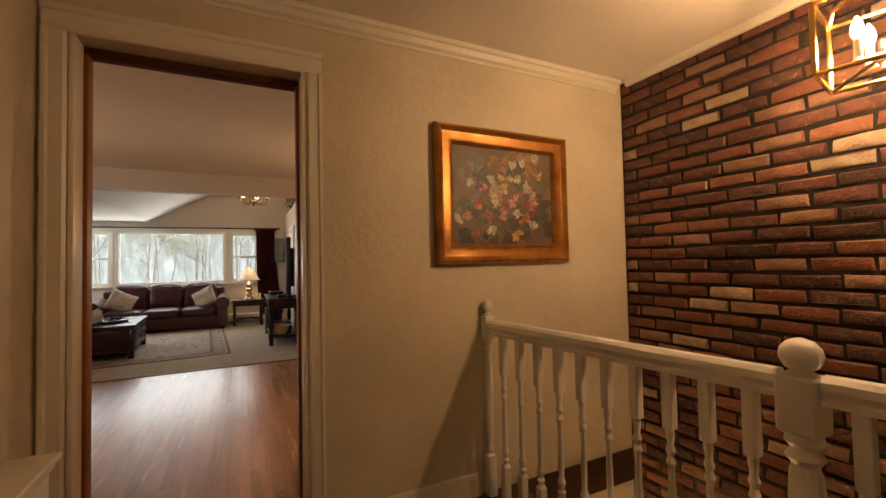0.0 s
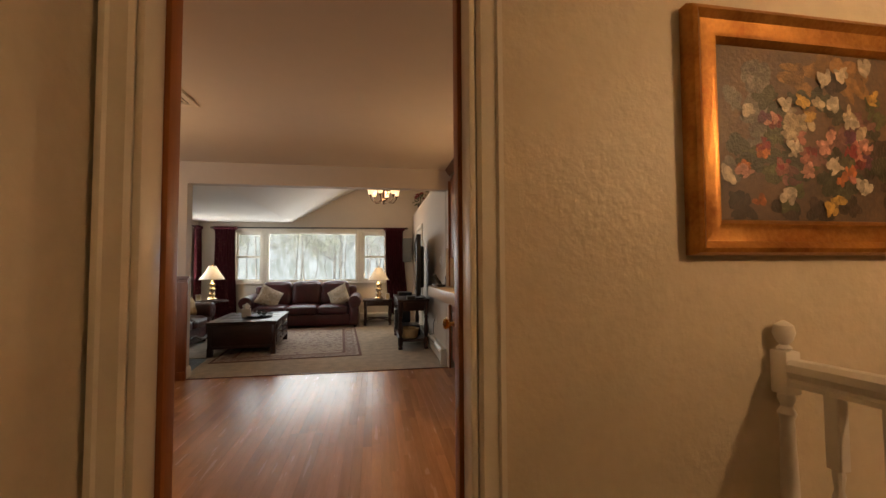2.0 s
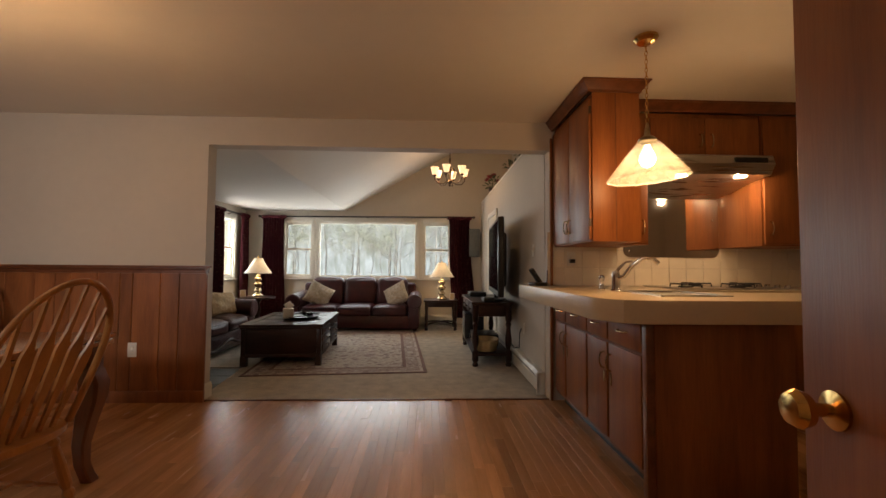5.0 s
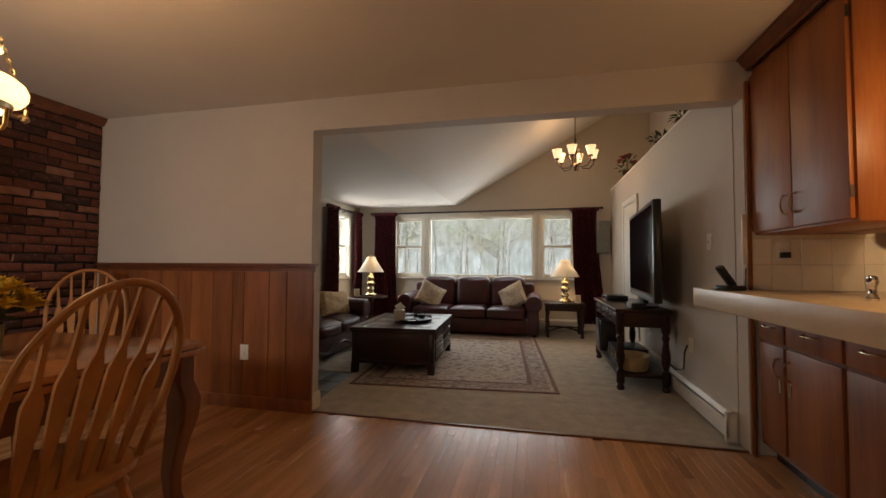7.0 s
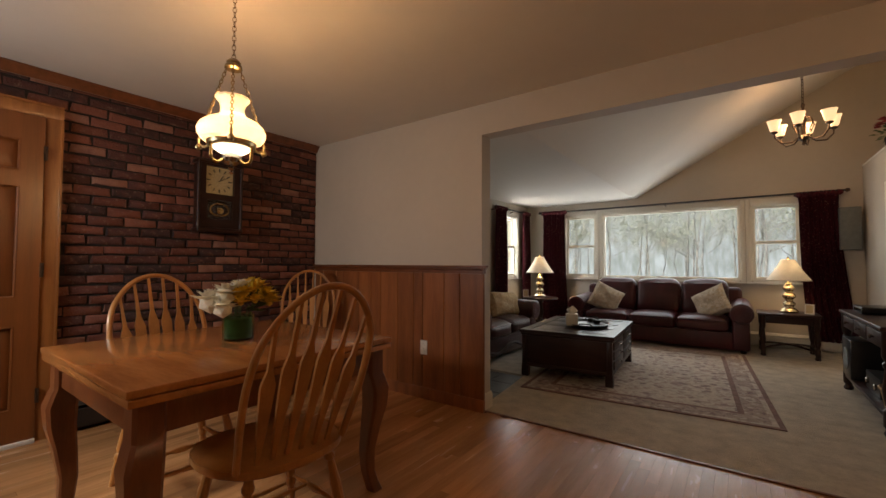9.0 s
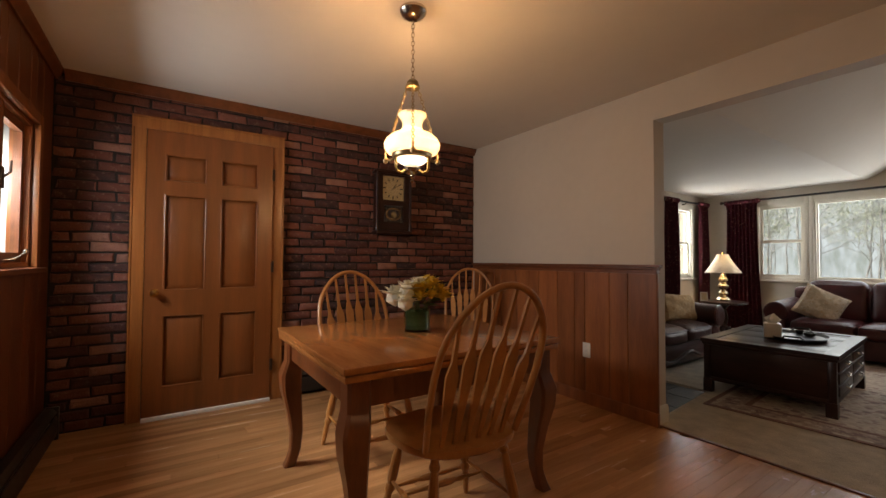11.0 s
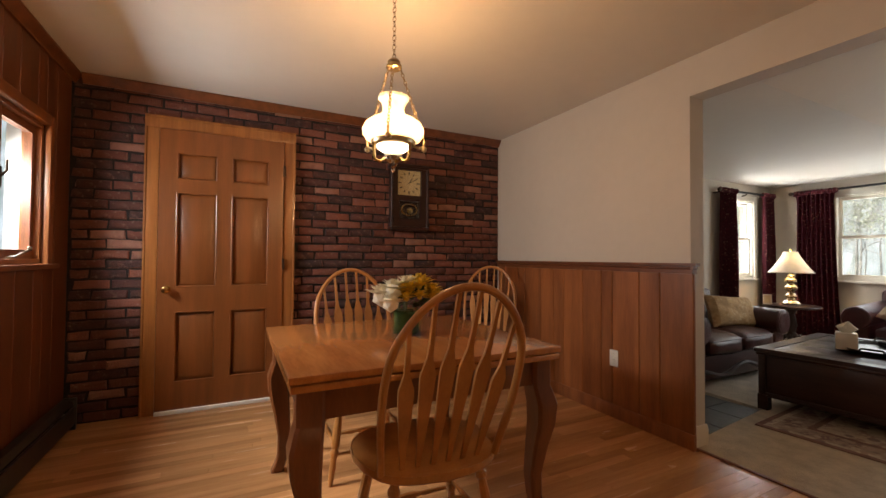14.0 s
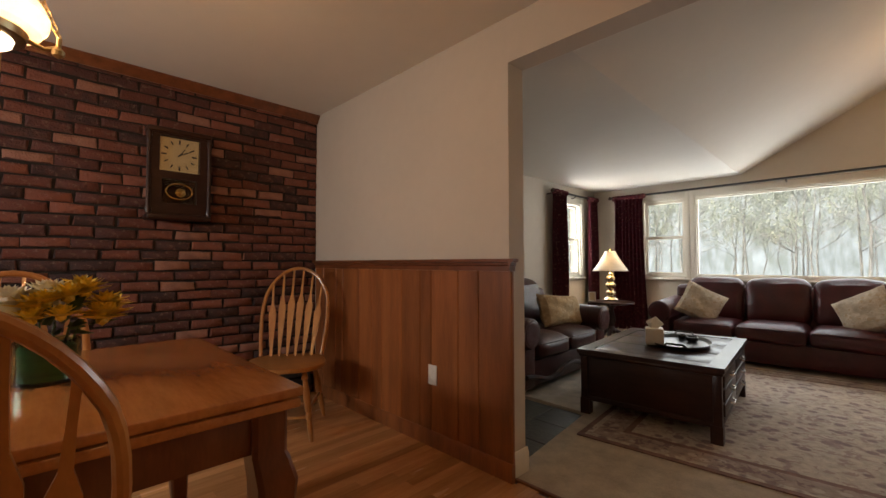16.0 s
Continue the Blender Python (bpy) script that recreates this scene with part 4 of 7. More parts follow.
def dining_table():
    x0, x1, y0, y1, z = -2.53, -1.49, 3.42, 4.53, 0.745
    t = thing("dining_table", ((x0 + x1) / 2, (y0 + y1) / 2, 0), "polished cherry draw-leaf dining table with cabriole legs", "table")
    w, l = (x1 - x0) / 2, (y1 - y0) / 2
    part("tabletop", box(-w, -l, z - 0.026, w, l, z, 0.006, 3), M_TABLE, t)
    part("draw_leaf", box(-w + 0.004, -l + 0.006, z - 0.056, w - 0.004, l - 0.006, z - 0.031, 0.005), M_TABLE, t)
    for a, b, c, d in ((-w + 0.06, -l + 0.05, w - 0.06, -l + 0.072), (-w + 0.06, l - 0.072, w - 0.06, l - 0.05), (-w + 0.05, -l + 0.06, -w + 0.072, l - 0.06), (w - 0.072, -l + 0.06, w - 0.05, l - 0.06)):
        part("apron", box(a, b, z - 0.165, c, d, z - 0.058, 0.003), M_TLEG, t, "cherry apron board, darkened for shade under the top")
    for sx in (-1, 1):
        for sy in (-1, 1):
            bm = bmesh.new()
            rows = []
            for u, off, r in ((0, 0.0, 0.046), (0.17, 0.0, 0.046), (0.19, 0.004, 0.048), (0.28, 0.016, 0.053), (0.40, 0.014, 0.049), (0.55, 0.0, 0.039), (0.72, -0.012, 0.031), (0.86, -0.008, 0.027), (0.94, 0.004, 0.027), (1, 0.016, 0.030)):
                zz = (z - 0.056) * (1 - u)
                cx, cy = sx * (w - 0.075 + off), sy * (l - 0.075 + off)
                k = 0.25 * r
                rows.append([bm.verts.new((cx + a, cy + b, zz)) for a, b in ((-r + k, -r), (r - k, -r), (r, -r + k), (r, r - k), (r - k, r), (-r + k, r), (-r, r - k), (-r, -r + k))])
            for a, b in zip(rows, rows[1:]):
                for i in range(8):
                    bm.faces.new((a[i], a[(i + 1) % 8], b[(i + 1) % 8], b[i]))
            bm.faces.new(rows[0]), bm.faces.new(rows[-1][::-1])
            part("leg", bm, M_TLEG, t, "cherry cabriole leg, darkened for shade under the top")


dining_table()


def blossom(bm, at, r, petals, rng, layers=3):
    at = Vector(at)
    for k in range(layers):
        for i in range(petals):
            a = 2 * math.pi * (i + k * 0.5) / petals + rng.uniform(-0.2, 0.2)
            tilt = 0.25 + 0.45 * k + rng.uniform(-0.1, 0.1)
            d = Vector((math.cos(a) * math.cos(tilt), math.sin(a) * math.cos(tilt), math.sin(tilt)))
            s = Vector((-math.sin(a), math.cos(a), 0))
            u = d.cross(s)
            rr = r * (1 - 0.15 * k)
            p = [at, at + d * rr * 0.5 + s * rr * 0.28 + u * 0.1 * rr, at + d * rr + u * rr * 0.02, at + d * rr * 0.5 - s * rr * 0.28 + u * 0.1 * rr]
            vs = [bm.verts.new(q) for q in p]
            bm.faces.new(vs)


def leaf(bm, a, b, w):
    a, b = Vector(a), Vector(b)
    d = (b - a).normalized()
    s = d.orthogonal().normalized() * w
    m = a.lerp(b, 0.45) + Vector((0, 0, w * 0.3))
    v = [bm.verts.new(p) for p in (a, m + s, b, m - s)]
    bm.faces.new(v)


def bouquet():
    rng = random.Random(5)
    v = thing("flower_vase", (-2.04, 4.03, 0.745), "green glass vase of yellow and cream flowers on the table", "vase")
    part("vase", lathe([(0.064, 0), (0.070, 0.004), (0.072, 0.118), (0.068, 0.12), (0.064, 0.116), (0.064, 0.01), (0.01, 0.006)], 28), M_VASE, v)
    part("leaf_lining", lathe([(0.06, 0.012), (0.062, 0.1), (0.056, 0.108), (0.03, 0.1)], 20), M_WRAP, v, "green leaves wrapped inside the glass")
    st = bmesh.new()
    for i in range(16):
        a = rng.uniform(0, 6.28)
        tube([(0.03 * math.cos(a), 0.03 * math.sin(a), 0.03), (0.07 * math.cos(a), 0.07 * math.sin(a), 0.17)], 0.003, 5, st)
    part("stems", st, M_LEAF, v)
    lf = bmesh.new()
    for i in range(46):
        a, e = rng.uniform(0, 6.28), rng.uniform(0.05, 1.1)
        d = Vector((math.cos(a) * math.cos(e), math.sin(a) * math.cos(e), math.sin(e)))
        p = Vector((0, 0, 0.13)) + d * rng.uniform(0.04, 0.09)
        leaf(lf, p, p + d * rng.uniform(0.05, 0.08) + Vector((0, 0, -0.01)), 0.014)
    part("foliage", lf, M_LEAF, v)
    spots = [((-0.03, -0.11, 0.20), 0.062, 1), ((0.03, -0.075, 0.235), 0.055, 1), ((0.06, -0.10, 0.175), 0.05, 1), ((0.02, 0.0, 0.255), 0.05, 1)]
    for i in range(13):
        a, e = rng.uniform(-0.9, 3.6), rng.uniform(0.15, 1.3)
        spots.append(((0.11 * math.cos(a) * math.cos(e), 0.03 + 0.11 * math.sin(a) * math.cos(e), 0.165 + 0.11 * math.sin(e)), rng.uniform(0.034, 0.048), 0))
    for p, r, white in spots:
        bm = bmesh.new()
        r *= 1.6
        p = (p[0] * 1.05, p[1] * 1.05, p[2] - 0.015)
        blossom(bm, p, r, 12 if white else 7, rng, 6 if white else 3)
        bmesh.ops.create_icosphere(bm, subdivisions=1, radius=r * (0.55 if white else 0.25), matrix=Matrix.Translation(p))
        part("flower", bm, M_PETAL if white else M_YELLOW, v, "cream white bloom" if white else "yellow bloom")


bouquet()


def chain(bm, a, b, link=0.026, r=0.0022, w=0.008):
    a, b = Vector(a), Vector(b)
    n = max(2, int((b - a).length / (link * 0.78)))
    d = (b - a).normalized()
    s = d.orthogonal().normalized()
    q = d.cross(s)
    for i in range(n):
        c = a.lerp(b, (i + 0.5) / n)
        o = s if i % 2 else q
        tube([c + d * (link / 2) * math.sin(k * math.pi / 4) + o * w * math.cos(k * math.pi / 4) for k in range(8)], r, 5, bm, closed=True)
    return bm


def hurricane_lamp():
    """Hanging oil-lamp style fixture: canopy, chain, three chains to a crown ring, milk-glass shade, brass font."""
    x, y = -1.84, 3.88
    l = thing("hanging_lamp", (x, y, CEIL_Z), "lit milk-glass hurricane pendant with brass chains over the table", "ceiling lamp")
    part("canopy", lathe([(0.010, -0.05), (0.03, -0.045), (0.055, -0.03), (0.066, -0.012), (0.066, 0.0)], 28), M_NICKEL, l, "brushed metal ceiling canopy")
    part("chain", chain(bmesh.new(), (0, 0, -0.05), (0, 0, -0.345)), M_NICKEL, l)
    part("crown", lathe([(0.028, -0.392), (0.036, -0.386), (0.034, -0.374), (0.022, -0.366), (0.029, -0.358), (0.02, -0.348), (0.006, -0.34)], 20), M_ABRASS, l, "brass crown cap")
    # shade: flared ruffled neck over a wide bowl
    prof = [(0.094, -0.712), (0.120, -0.704), (0.133, -0.684), (0.136, -0.664), (0.126, -0.640), (0.100, -0.619), (0.066, -0.604), (0.050, -0.590), (0.047, -0.566), (0.052, -0.545), (0.066, -0.526), (0.067, -0.514)]
    bm = bmesh.new()
    rings = []
    for r, z in prof:
        ring = []
        for i in range(48):
            a = 2 * math.pi * i / 48
            k = 1 + (0.03 * math.sin(a * 12) if z > -0.53 else 0.0)
            ring.append(bm.verts.new((r * k * math.cos(a), r * k * math.sin(a), z)))
        rings.append(ring)
    for a, b in zip(rings, rings[1:]):
        for i in range(48):
            bm.faces.new((a[i], a[(i + 1) % 48], b[(i + 1) % 48], b[i]))
    part("shade", bm, M_OPAL, l, "glowing white milk-glass shade").visible_shadow = False
    part("gallery_ring", lathe([(0.086, -0.732), (0.094, -0.728), (0.098, -0.712), (0.094, -0.706), (0.086, -0.71), (0.083, -0.728)], 36), M_ABRASS, l, "pierced brass gallery ring")
    part("font", lathe([(0.012, -0.760), (0.05, -0.757), (0.07, -0.744), (0.076, -0.724), (0.06, -0.715)], 24), M_FONT, l, "glowing glass font").visible_shadow = False
    part("burner", lathe([(0.006, -0.815), (0.02, -0.81), (0.036, -0.80), (0.042, -0.782), (0.036, -0.764), (0.02, -0.760)], 20), M_NICKEL, l, "small silvery cup under the font")
    for k in range(3):
        a = radians(-28 + 120 * k)
        ca, sa = math.cos(a), math.sin(a)
        out = tube([(0.096 * ca, 0.096 * sa, -0.718), (0.125 * ca, 0.125 * sa, -0.728), (0.15 * ca, 0.15 * sa, -0.715), (0.152 * ca, 0.152 * sa, -0.69)], 0.006, 8)
        hook = part("scroll", out, M_ABRASS, l)
        part("drop", lathe([(0.002, -0.742), (0.012, -0.735), (0.014, -0.724), (0.004, -0.712)], 12, (0.15 * ca, 0.15 * sa, 0)), M_ABRASS, hook)
        part("side_chain", chain(bmesh.new(), (0.033 * ca, 0.033 * sa, -0.385), (0.152 * ca, 0.152 * sa, -0.69), 0.022, 0.002, 0.0065), M_ABRASS, l)
        a += radians(60)
        ca, sa = math.cos(a), math.sin(a)
        arm = tube([(0.036 * ca, 0.036 * sa, -0.79), (0.06 * ca, 0.06 * sa, -0.806), (0.08 * ca, 0.08 * sa, -0.80), (0.088 * ca, 0.088 * sa, -0.785), (0.09 * ca, 0.09 * sa, -0.728)], 0.0065, 8)
        part("arm", arm, M_BRASS, l, "curved brass arm")
    part("finial", lathe([(0.002, -0.85), (0.010, -0.842), (0.006, -0.832), (0.012, -0.824), (0.004, -0.812)], 12), M_CHROME, l, "small glass finial")


hurricane_lamp()


def ceiling_vent():
    v = thing("ceiling_vent", (-1.07, 3.84, CEIL_Z), "white square louvred ceiling air register", "air vent")
    part("frame", move(wall_with_holes(-0.17, 0.17, -0.19, 0.19, [(-0.13, 0.13, -0.15, 0.15)], 0.0, 0.012), Matrix.Translation((0, 0, 0)) @ LAY), M_WHITE, v)
    # No duct is built; a black sheet paints its shade behind the slats.
    part("backing", box(-0.135, -0.155, -0.004, 0.135, 0.155, -0.001), M_BLACK, v, "black sheet standing for the shade in the duct")
    for k in range(1, 5):
        s = k * 0.029
        for a, b, c, d in ((-s, -s * 1.15, s, -s * 1.15 + 0.012), (-s, s * 1.15 - 0.012, s, s * 1.15), (-s, -s * 1.15, -s + 0.012, s * 1.15), (s - 0.012, -s * 1.15, s, s * 1.15)):
            part("slat", box(a, b, -0.014 - 0.001 * (a == -s), c, d, -0.005, 0.001, 1), M_WHITE, v)


ceiling_vent()

# ---- living room ----
def sash_window(name, a, b, z0, z1, m, label, double=True, cl=0.075, cr=0.075):
    """Window in a wall along local x; the room lies to local -y; m places it."""
    w = thing(name, label=label, category="window", kind="structure")
    w.matrix_basis = m
    c = 0.075
    for p, q, r, s in ((a - cl, a, z0 - 0.02, z1 + c), (b, b + cr, z0 - 0.02, z1 + c), (a, b, z1, z1 + c)):
        part("casing", box(p, -0.022, r, q, -0.002, s, 0.005), M_WHITE, w)
    part("sill", box(a - cl, -0.05, z0 - 0.045, b + cr, -0.002, z0 - 0.021, 0.006), M_WHITE, w)
    for p, q, r, s in ((a, a + 0.02, z0, z1), (b - 0.02, b, z0, z1), (a + 0.02, b - 0.02, z1 - 0.02, z1), (a + 0.02, b - 0.02, z0 - 0.02, z0 + 0.02)):
        part("jamb_board", box(p, -0.002, r, q, 0.10, s), M_WHITE, w)
    if double:
        zm = (z0 + z1) / 2
        for lo, hi, y in ((zm - 0.02, z1 - 0.02, 0.06), (z0 + 0.02, zm + 0.02, 0.03)):
            s = part("sash", wall_with_holes(a + 0.02, b - 0.02, lo, hi, [(a + 0.055, b - 0.055, lo + 0.035, hi - 0.035)], y, y + 0.028), M_WHITE, w)
            g = part("pane", box(a + 0.055, y + 0.012, lo + 0.035, b - 0.055, y + 0.016, hi - 0.035), M_GLASS, s)
            g.visible_shadow = False
    else:
        s = part("sash", wall_with_holes(a + 0.02, b - 0.02, z0 + 0.02, z1 - 0.02, [(a + 0.036, b - 0.036, z0 + 0.036, z1 - 0.036)], 0.04, 0.07), M_WHITE, w)
        g = part("pane", box(a + 0.036, 0.052, z0 + 0.036, b - 0.036, 0.056, z1 - 0.036), M_GLASS, s)
        g.visible_shadow = False
    return w


AT_N = Matrix.Translation((0, LIV_N, 0))
sash_window("window_picture", *PIC_WIN, AT_N, "large white framed picture window facing bare spring woods", False, 0.048, 0.056)
sash_window("window_sash_1", *DH_L, AT_N, "white double-hung sash window", True, 0.075, 0.048)
sash_window("window_sash_2", *DH_R, AT_N, "white double-hung sash window", True, 0.055, 0.075)
sash_window("window_sash_3", *SIDE_WIN, Matrix.Translation((LIV_W, 0, 0)) @ pose(0, 0, 0, 0, 0, 90), "white double-hung sash window in the side wall")


def curtain(name, m, width, z0, z1, label, tie=0.0, seed=1):
    """Gathered panel on a rod: deep folds, ruffled header, a little wider at the hem."""
    c = thing(name, label=label, category="curtain", group="burgundy curtain panels")
    c.matrix_basis = m
    bm = bmesh.new()
    rng = random.Random(seed)
    ph = rng.uniform(0, 6)
    nx, nz = 90, 26
    grid = []
    for j in range(nz + 1):
        v = j / nz
        z = z1 - (z1 - z0) * v
        row = []
        for i in range(nx + 1):
            u = i / nx
            wd = width * (0.90 + 0.24 * v ** 1.3 + (0.16 if v < 0.03 else 0.04 if v < 0.07 else 0))
            x = (u - 0.5) * wd + tie * v * v
            f = math.sin(u * 2 * math.pi * 8.5 + ph + 0.6 * math.sin(v * 4 + ph) * v)
            amp = 0.012 + 0.022 * v ** 0.6
            y = -0.045 + amp * f + 0.008 * math.sin(u * 40 + v * 7) * v
            row.append(bm.verts.new((x, y, z + (0.006 * math.sin(u * 70) if j == 0 else 0))))
        grid.append(row)
    for j in range(nz):
        for i in range(nx):
            bm.faces.new((grid[j][i], grid[j][i + 1], grid[j + 1][i + 1], grid[j + 1][i]))
    bmesh.ops.solidify(bm, geom=bm.faces[:], thickness=0.004)
    part("panel", bm, M_CURT, c)
    part("header", tube([(-width * 0.52 + i * width * 1.04 / 24, -0.045 + 0.016 * math.sin(i * 2.1), z1 - 0.035) for i in range(25)], [0.030 + 0.007 * math.sin(i * 1.7) for i in range(25)], 8), M_CURT, c, "gathered ruffled header")
    return c


ROD_Z = 2.02
curtain("curtain", Matrix.Translation((-2.74, LIV_N - 0.05, 0)), 0.44, 0.12, ROD_Z + 0.035, "dark burgundy patterned curtain gathered on a rod", 0.0, 1)
curtain("curtain", Matrix.Translation((0.765, LIV_N - 0.05, 0)), 0.42, 0.14, ROD_Z + 0.045, "dark burgundy patterned curtain flaring towards its hem", 0.12, 2)
SIDE = Matrix.Translation((LIV_W + 0.06, 0, 0)) @ pose(0, 0, 0, 0, 0, 90)
curtain("curtain", SIDE @ Matrix.Translation((8.92, 0, 0)), 0.34, 0.12, ROD_Z + 0.03, "dark burgundy patterned curtain beside the side window", 0.0, 3)
curtain("curtain", SIDE @ Matrix.Translation((9.88, 0, 0)), 0.26, 0.12, ROD_Z + 0.03, "dark burgundy patterned curtain in the window corner", 0.0, 4)


def curtain_rod(name, a, b, out, label):
    r = thing(name, label=label, category="curtain rod")
    a, b, out = Vector(a), Vector(b), Vector(out)
    part("pole", tube([a, b], 0.014, 10), M_IRON, r)
    d = (b - a).normalized()
    for p, s in ((a, -1), (b, 1)):
        bm = bmesh.new()
        bmesh.ops.create_icosphere(bm, subdivisions=2, radius=0.026, matrix=Matrix.Translation(p + d * s * 0.02))
        part("finial", bm, M_BRONZE, r)
    for u in (0.01, 0.5, 0.99):
        p = a.lerp(b, u)
        part("bracket", tube([p, p + out * 0.04 + Vector((0, 0, -0.03)), p + out * 0.099 + Vector((0, 0, -0.03))], 0.008, 8), M_BRONZE, r)


curtain_rod("curtain_rod", (-2.98, LIV_N - 0.10, ROD_Z + 0.01), (1.02, LIV_N - 0.10, ROD_Z + 0.03), (0, 1, 0), "long dark bronze curtain rod across the picture window")
curtain_rod("curtain_rod", (LIV_W + 0.10, 8.76, ROD_Z), (LIV_W + 0.10, 10.01, ROD_Z), (-1, 0, 0), "short dark bronze curtain rod over the side window")


def sofa(name, at, rz, width, seats, leather, label):
    """Rolled-arm leather sofa that looks along local -y; its back along y = depth."""
    s = thing(name, at, label, "sofa", rz=rz)
    d, arm = 0.86, 0.24
    part("base", box(-width / 2 + 0.04, 0.03, 0.05, width / 2 - 0.04, d - 0.04, 0.27, 0.02), leather, s)
    for x in (-width / 2 + 0.1, width / 2 - 0.1):
        for y in (0.10, d - 0.12):
            part("foot", lathe([(0.022, 0), (0.034, 0.02), (0.036, 0.055)], 14, (x, y, 0)), M_DARK, s, "turned dark wooden foot")
    inner = width - 2 * arm
    w = inner / seats
    for i in range(seats):
        x = -inner / 2 + i * w
        cu = part("seat_cushion", cushion(x + 0.004, -0.02, 0.26, x + w - 0.004, 0.58, 0.43, 0.035, 0.06), leather, s)
        part("piping", tube([(x + 0.03, -0.012, 0.40), (x + w / 2, -0.032, 0.405), (x + w - 0.03, -0.012, 0.40)], 0.006, 6), leather, cu)
        b = cushion(x + 0.006, -0.11, 0.0, x + w - 0.006, 0.12, 0.50, 0.03, 0.09)
        part("back_cushion", move(b, Matrix.Translation((0, 0.64, 0.385)) @ Matrix.Rotation(radians(-13), 4, "X")), leather, s)
    back = box(-width / 2 + 0.10, d - 0.20, 0.2, width / 2 - 0.10, d, 0.80, 0.06, 4)
    part("back_frame", back, leather, s)
    for sx in (-1, 1):
        x = sx * (width / 2 - arm / 2)
        part("arm_panel", box(x - arm / 2 + 0.03, 0.0, 0.05, x + arm / 2 - 0.03, d - 0.04, 0.50, 0.03, 3), leather, s)
        r = 0.125
        pts = [(x + sx * 0.01, -0.035, 0.505), (x + sx * 0.01, -0.02, 0.505), (x + sx * 0.01, 0.3, 0.515), (x + sx * 0.01, 0.65, 0.54), (x + sx * 0.005, d - 0.06, 0.56)]
        a = part("arm", tube(pts, [r * 0.9, r, r, r * 0.96, r * 0.8], 20), leather, s)
        part("arm_scroll", lathe([(0.012, 0), (0.05, 0.006), (0.095, 0.004), (0.1, 0.0)], 24, (x + sx * 0.01, -0.036, 0.505), turn=Matrix.Rotation(radians(90), 3, "X")), leather, a)
    return s


sofa("sofa", (-1.07, 9.24, 0), 0, 2.25, 3, M_LEATHER, "burgundy leather three-seat sofa under the picture window")
love = sofa("loveseat", (-2.30, 7.50, 0), 90, 1.55, 2, M_LEATHER2, "dark brown leather loveseat along the side wall")
skirt = bmesh.new()
pts = []
for i in range(25):
    u = i / 24
    pts.append((-0.72 + 1.44 * u, -0.012, 0.135 + 0.045 * math.cos(u * 4 * math.pi) * (1 - abs(2 * u - 1) * 0.3)))
part("carved_rail", tube(pts, 0.02, 8, skirt), M_DARK, love, "scalloped dark wooden front rail")


def throw_pillow(at, rx, ry, rz, w, h, t, material, label):
    p = solo("throw_pillow", pillow_mesh(w, h, t), material, label, "pillow", "throw pillows", m=pose(*at, rx, ry, rz))
    return p


throw_pillow((-1.72, 9.50, 0.60), -24, 28, 18, 0.44, 0.42, 0.17, M_PILLOW, "cream damask throw pillow tilted on the sofa")
throw_pillow((-0.38, 9.50, 0.60), -24, -30, -18, 0.44, 0.42, 0.17, M_PILLOW, "cream damask throw pillow leaning on the sofa arm")
throw_pillow((-2.60, 7.86, 0.585), -22, 4, 82, 0.62, 0.34, 0.18, M_PILLOW2, "long gold damask pillow on the loveseat")


def coffee_table():
    x0, x1, y0, y1, z = -1.90, -1.02, 6.80, 8.05, 0.465
    t = thing("coffee_table", ((x0 + x1) / 2, (y0 + y1) / 2, 0.012), "dark mahogany trunk-style coffee table with drawers", "table", rz=4)
    w, l = (x1 - x0) / 2, (y1 - y0) / 2
    z -= 0.012
    part("top_rim", move(wall_with_holes(-w, w, -l, l, [(-w + 0.09, w - 0.09, -l + 0.09, l - 0.09)], -z, -z + 0.028), LAY), M_DARK, t)
    for k in range(3):
        a = -l + 0.09 + k * (2 * l - 0.18) / 3
        part("top_panel", box(-w + 0.092, a + 0.003, z - 0.026, w - 0.092, a + (2 * l - 0.18) / 3 - 0.003, z - 0.004, 0.003), M_DARK, t)
    part("edge_moulding", box(-w + 0.008, -l + 0.008, z - 0.052, w - 0.008, l - 0.008, z - 0.029, 0.008), M_DARK, t)
    part("body", box(-w + 0.03, -l + 0.03, 0.10, w - 0.03, l - 0.03, z - 0.052, 0.004), M_DARK, t)
    part("plinth", box(-w + 0.02, -l + 0.02, 0.095, w - 0.02, l - 0.02, 0.13, 0.008), M_DARK, t)
    for sx in (-1, 1):
        for sy in (-1, 1):
            part("leg", prism([(sx * (w - 0.08), sy * (l - 0.08)), (sx * (w - 0.015), sy * (l - 0.08)), (sx * (w - 0.015), sy * (l - 0.015)), (sx * (w - 0.08), sy * (l - 0.015))], 0, 0.11), M_DARK, t)
            part("corner_post", box(sx * (w - 0.065), sy * (l - 0.065), 0.10, sx * (w - 0.018), sy * (l - 0.018), z - 0.05, 0.006), M_DARK, t)
    for r in range(3):
        for k in range(2):
            a = -l + 0.10 + k * (l - 0.085)
            zz = 0.145 + r * 0.087
            d = part("drawer", box(w - 0.032, a, zz, w - 0.012, a + l - 0.115, zz + 0.074, 0.006), M_DARK, t)
            ym = a + (l - 0.115) / 2
            part("drawer_pull", tube([(w - 0.012, ym - 0.05, zz + 0.042), (w + 0.008, ym - 0.04, zz + 0.03), (w + 0.008, ym + 0.04, zz + 0.03), (w - 0.012, ym + 0.05, zz + 0.042)], 0.005, 8), M_NICKEL, d, "tarnished metal bail pull")
    return t


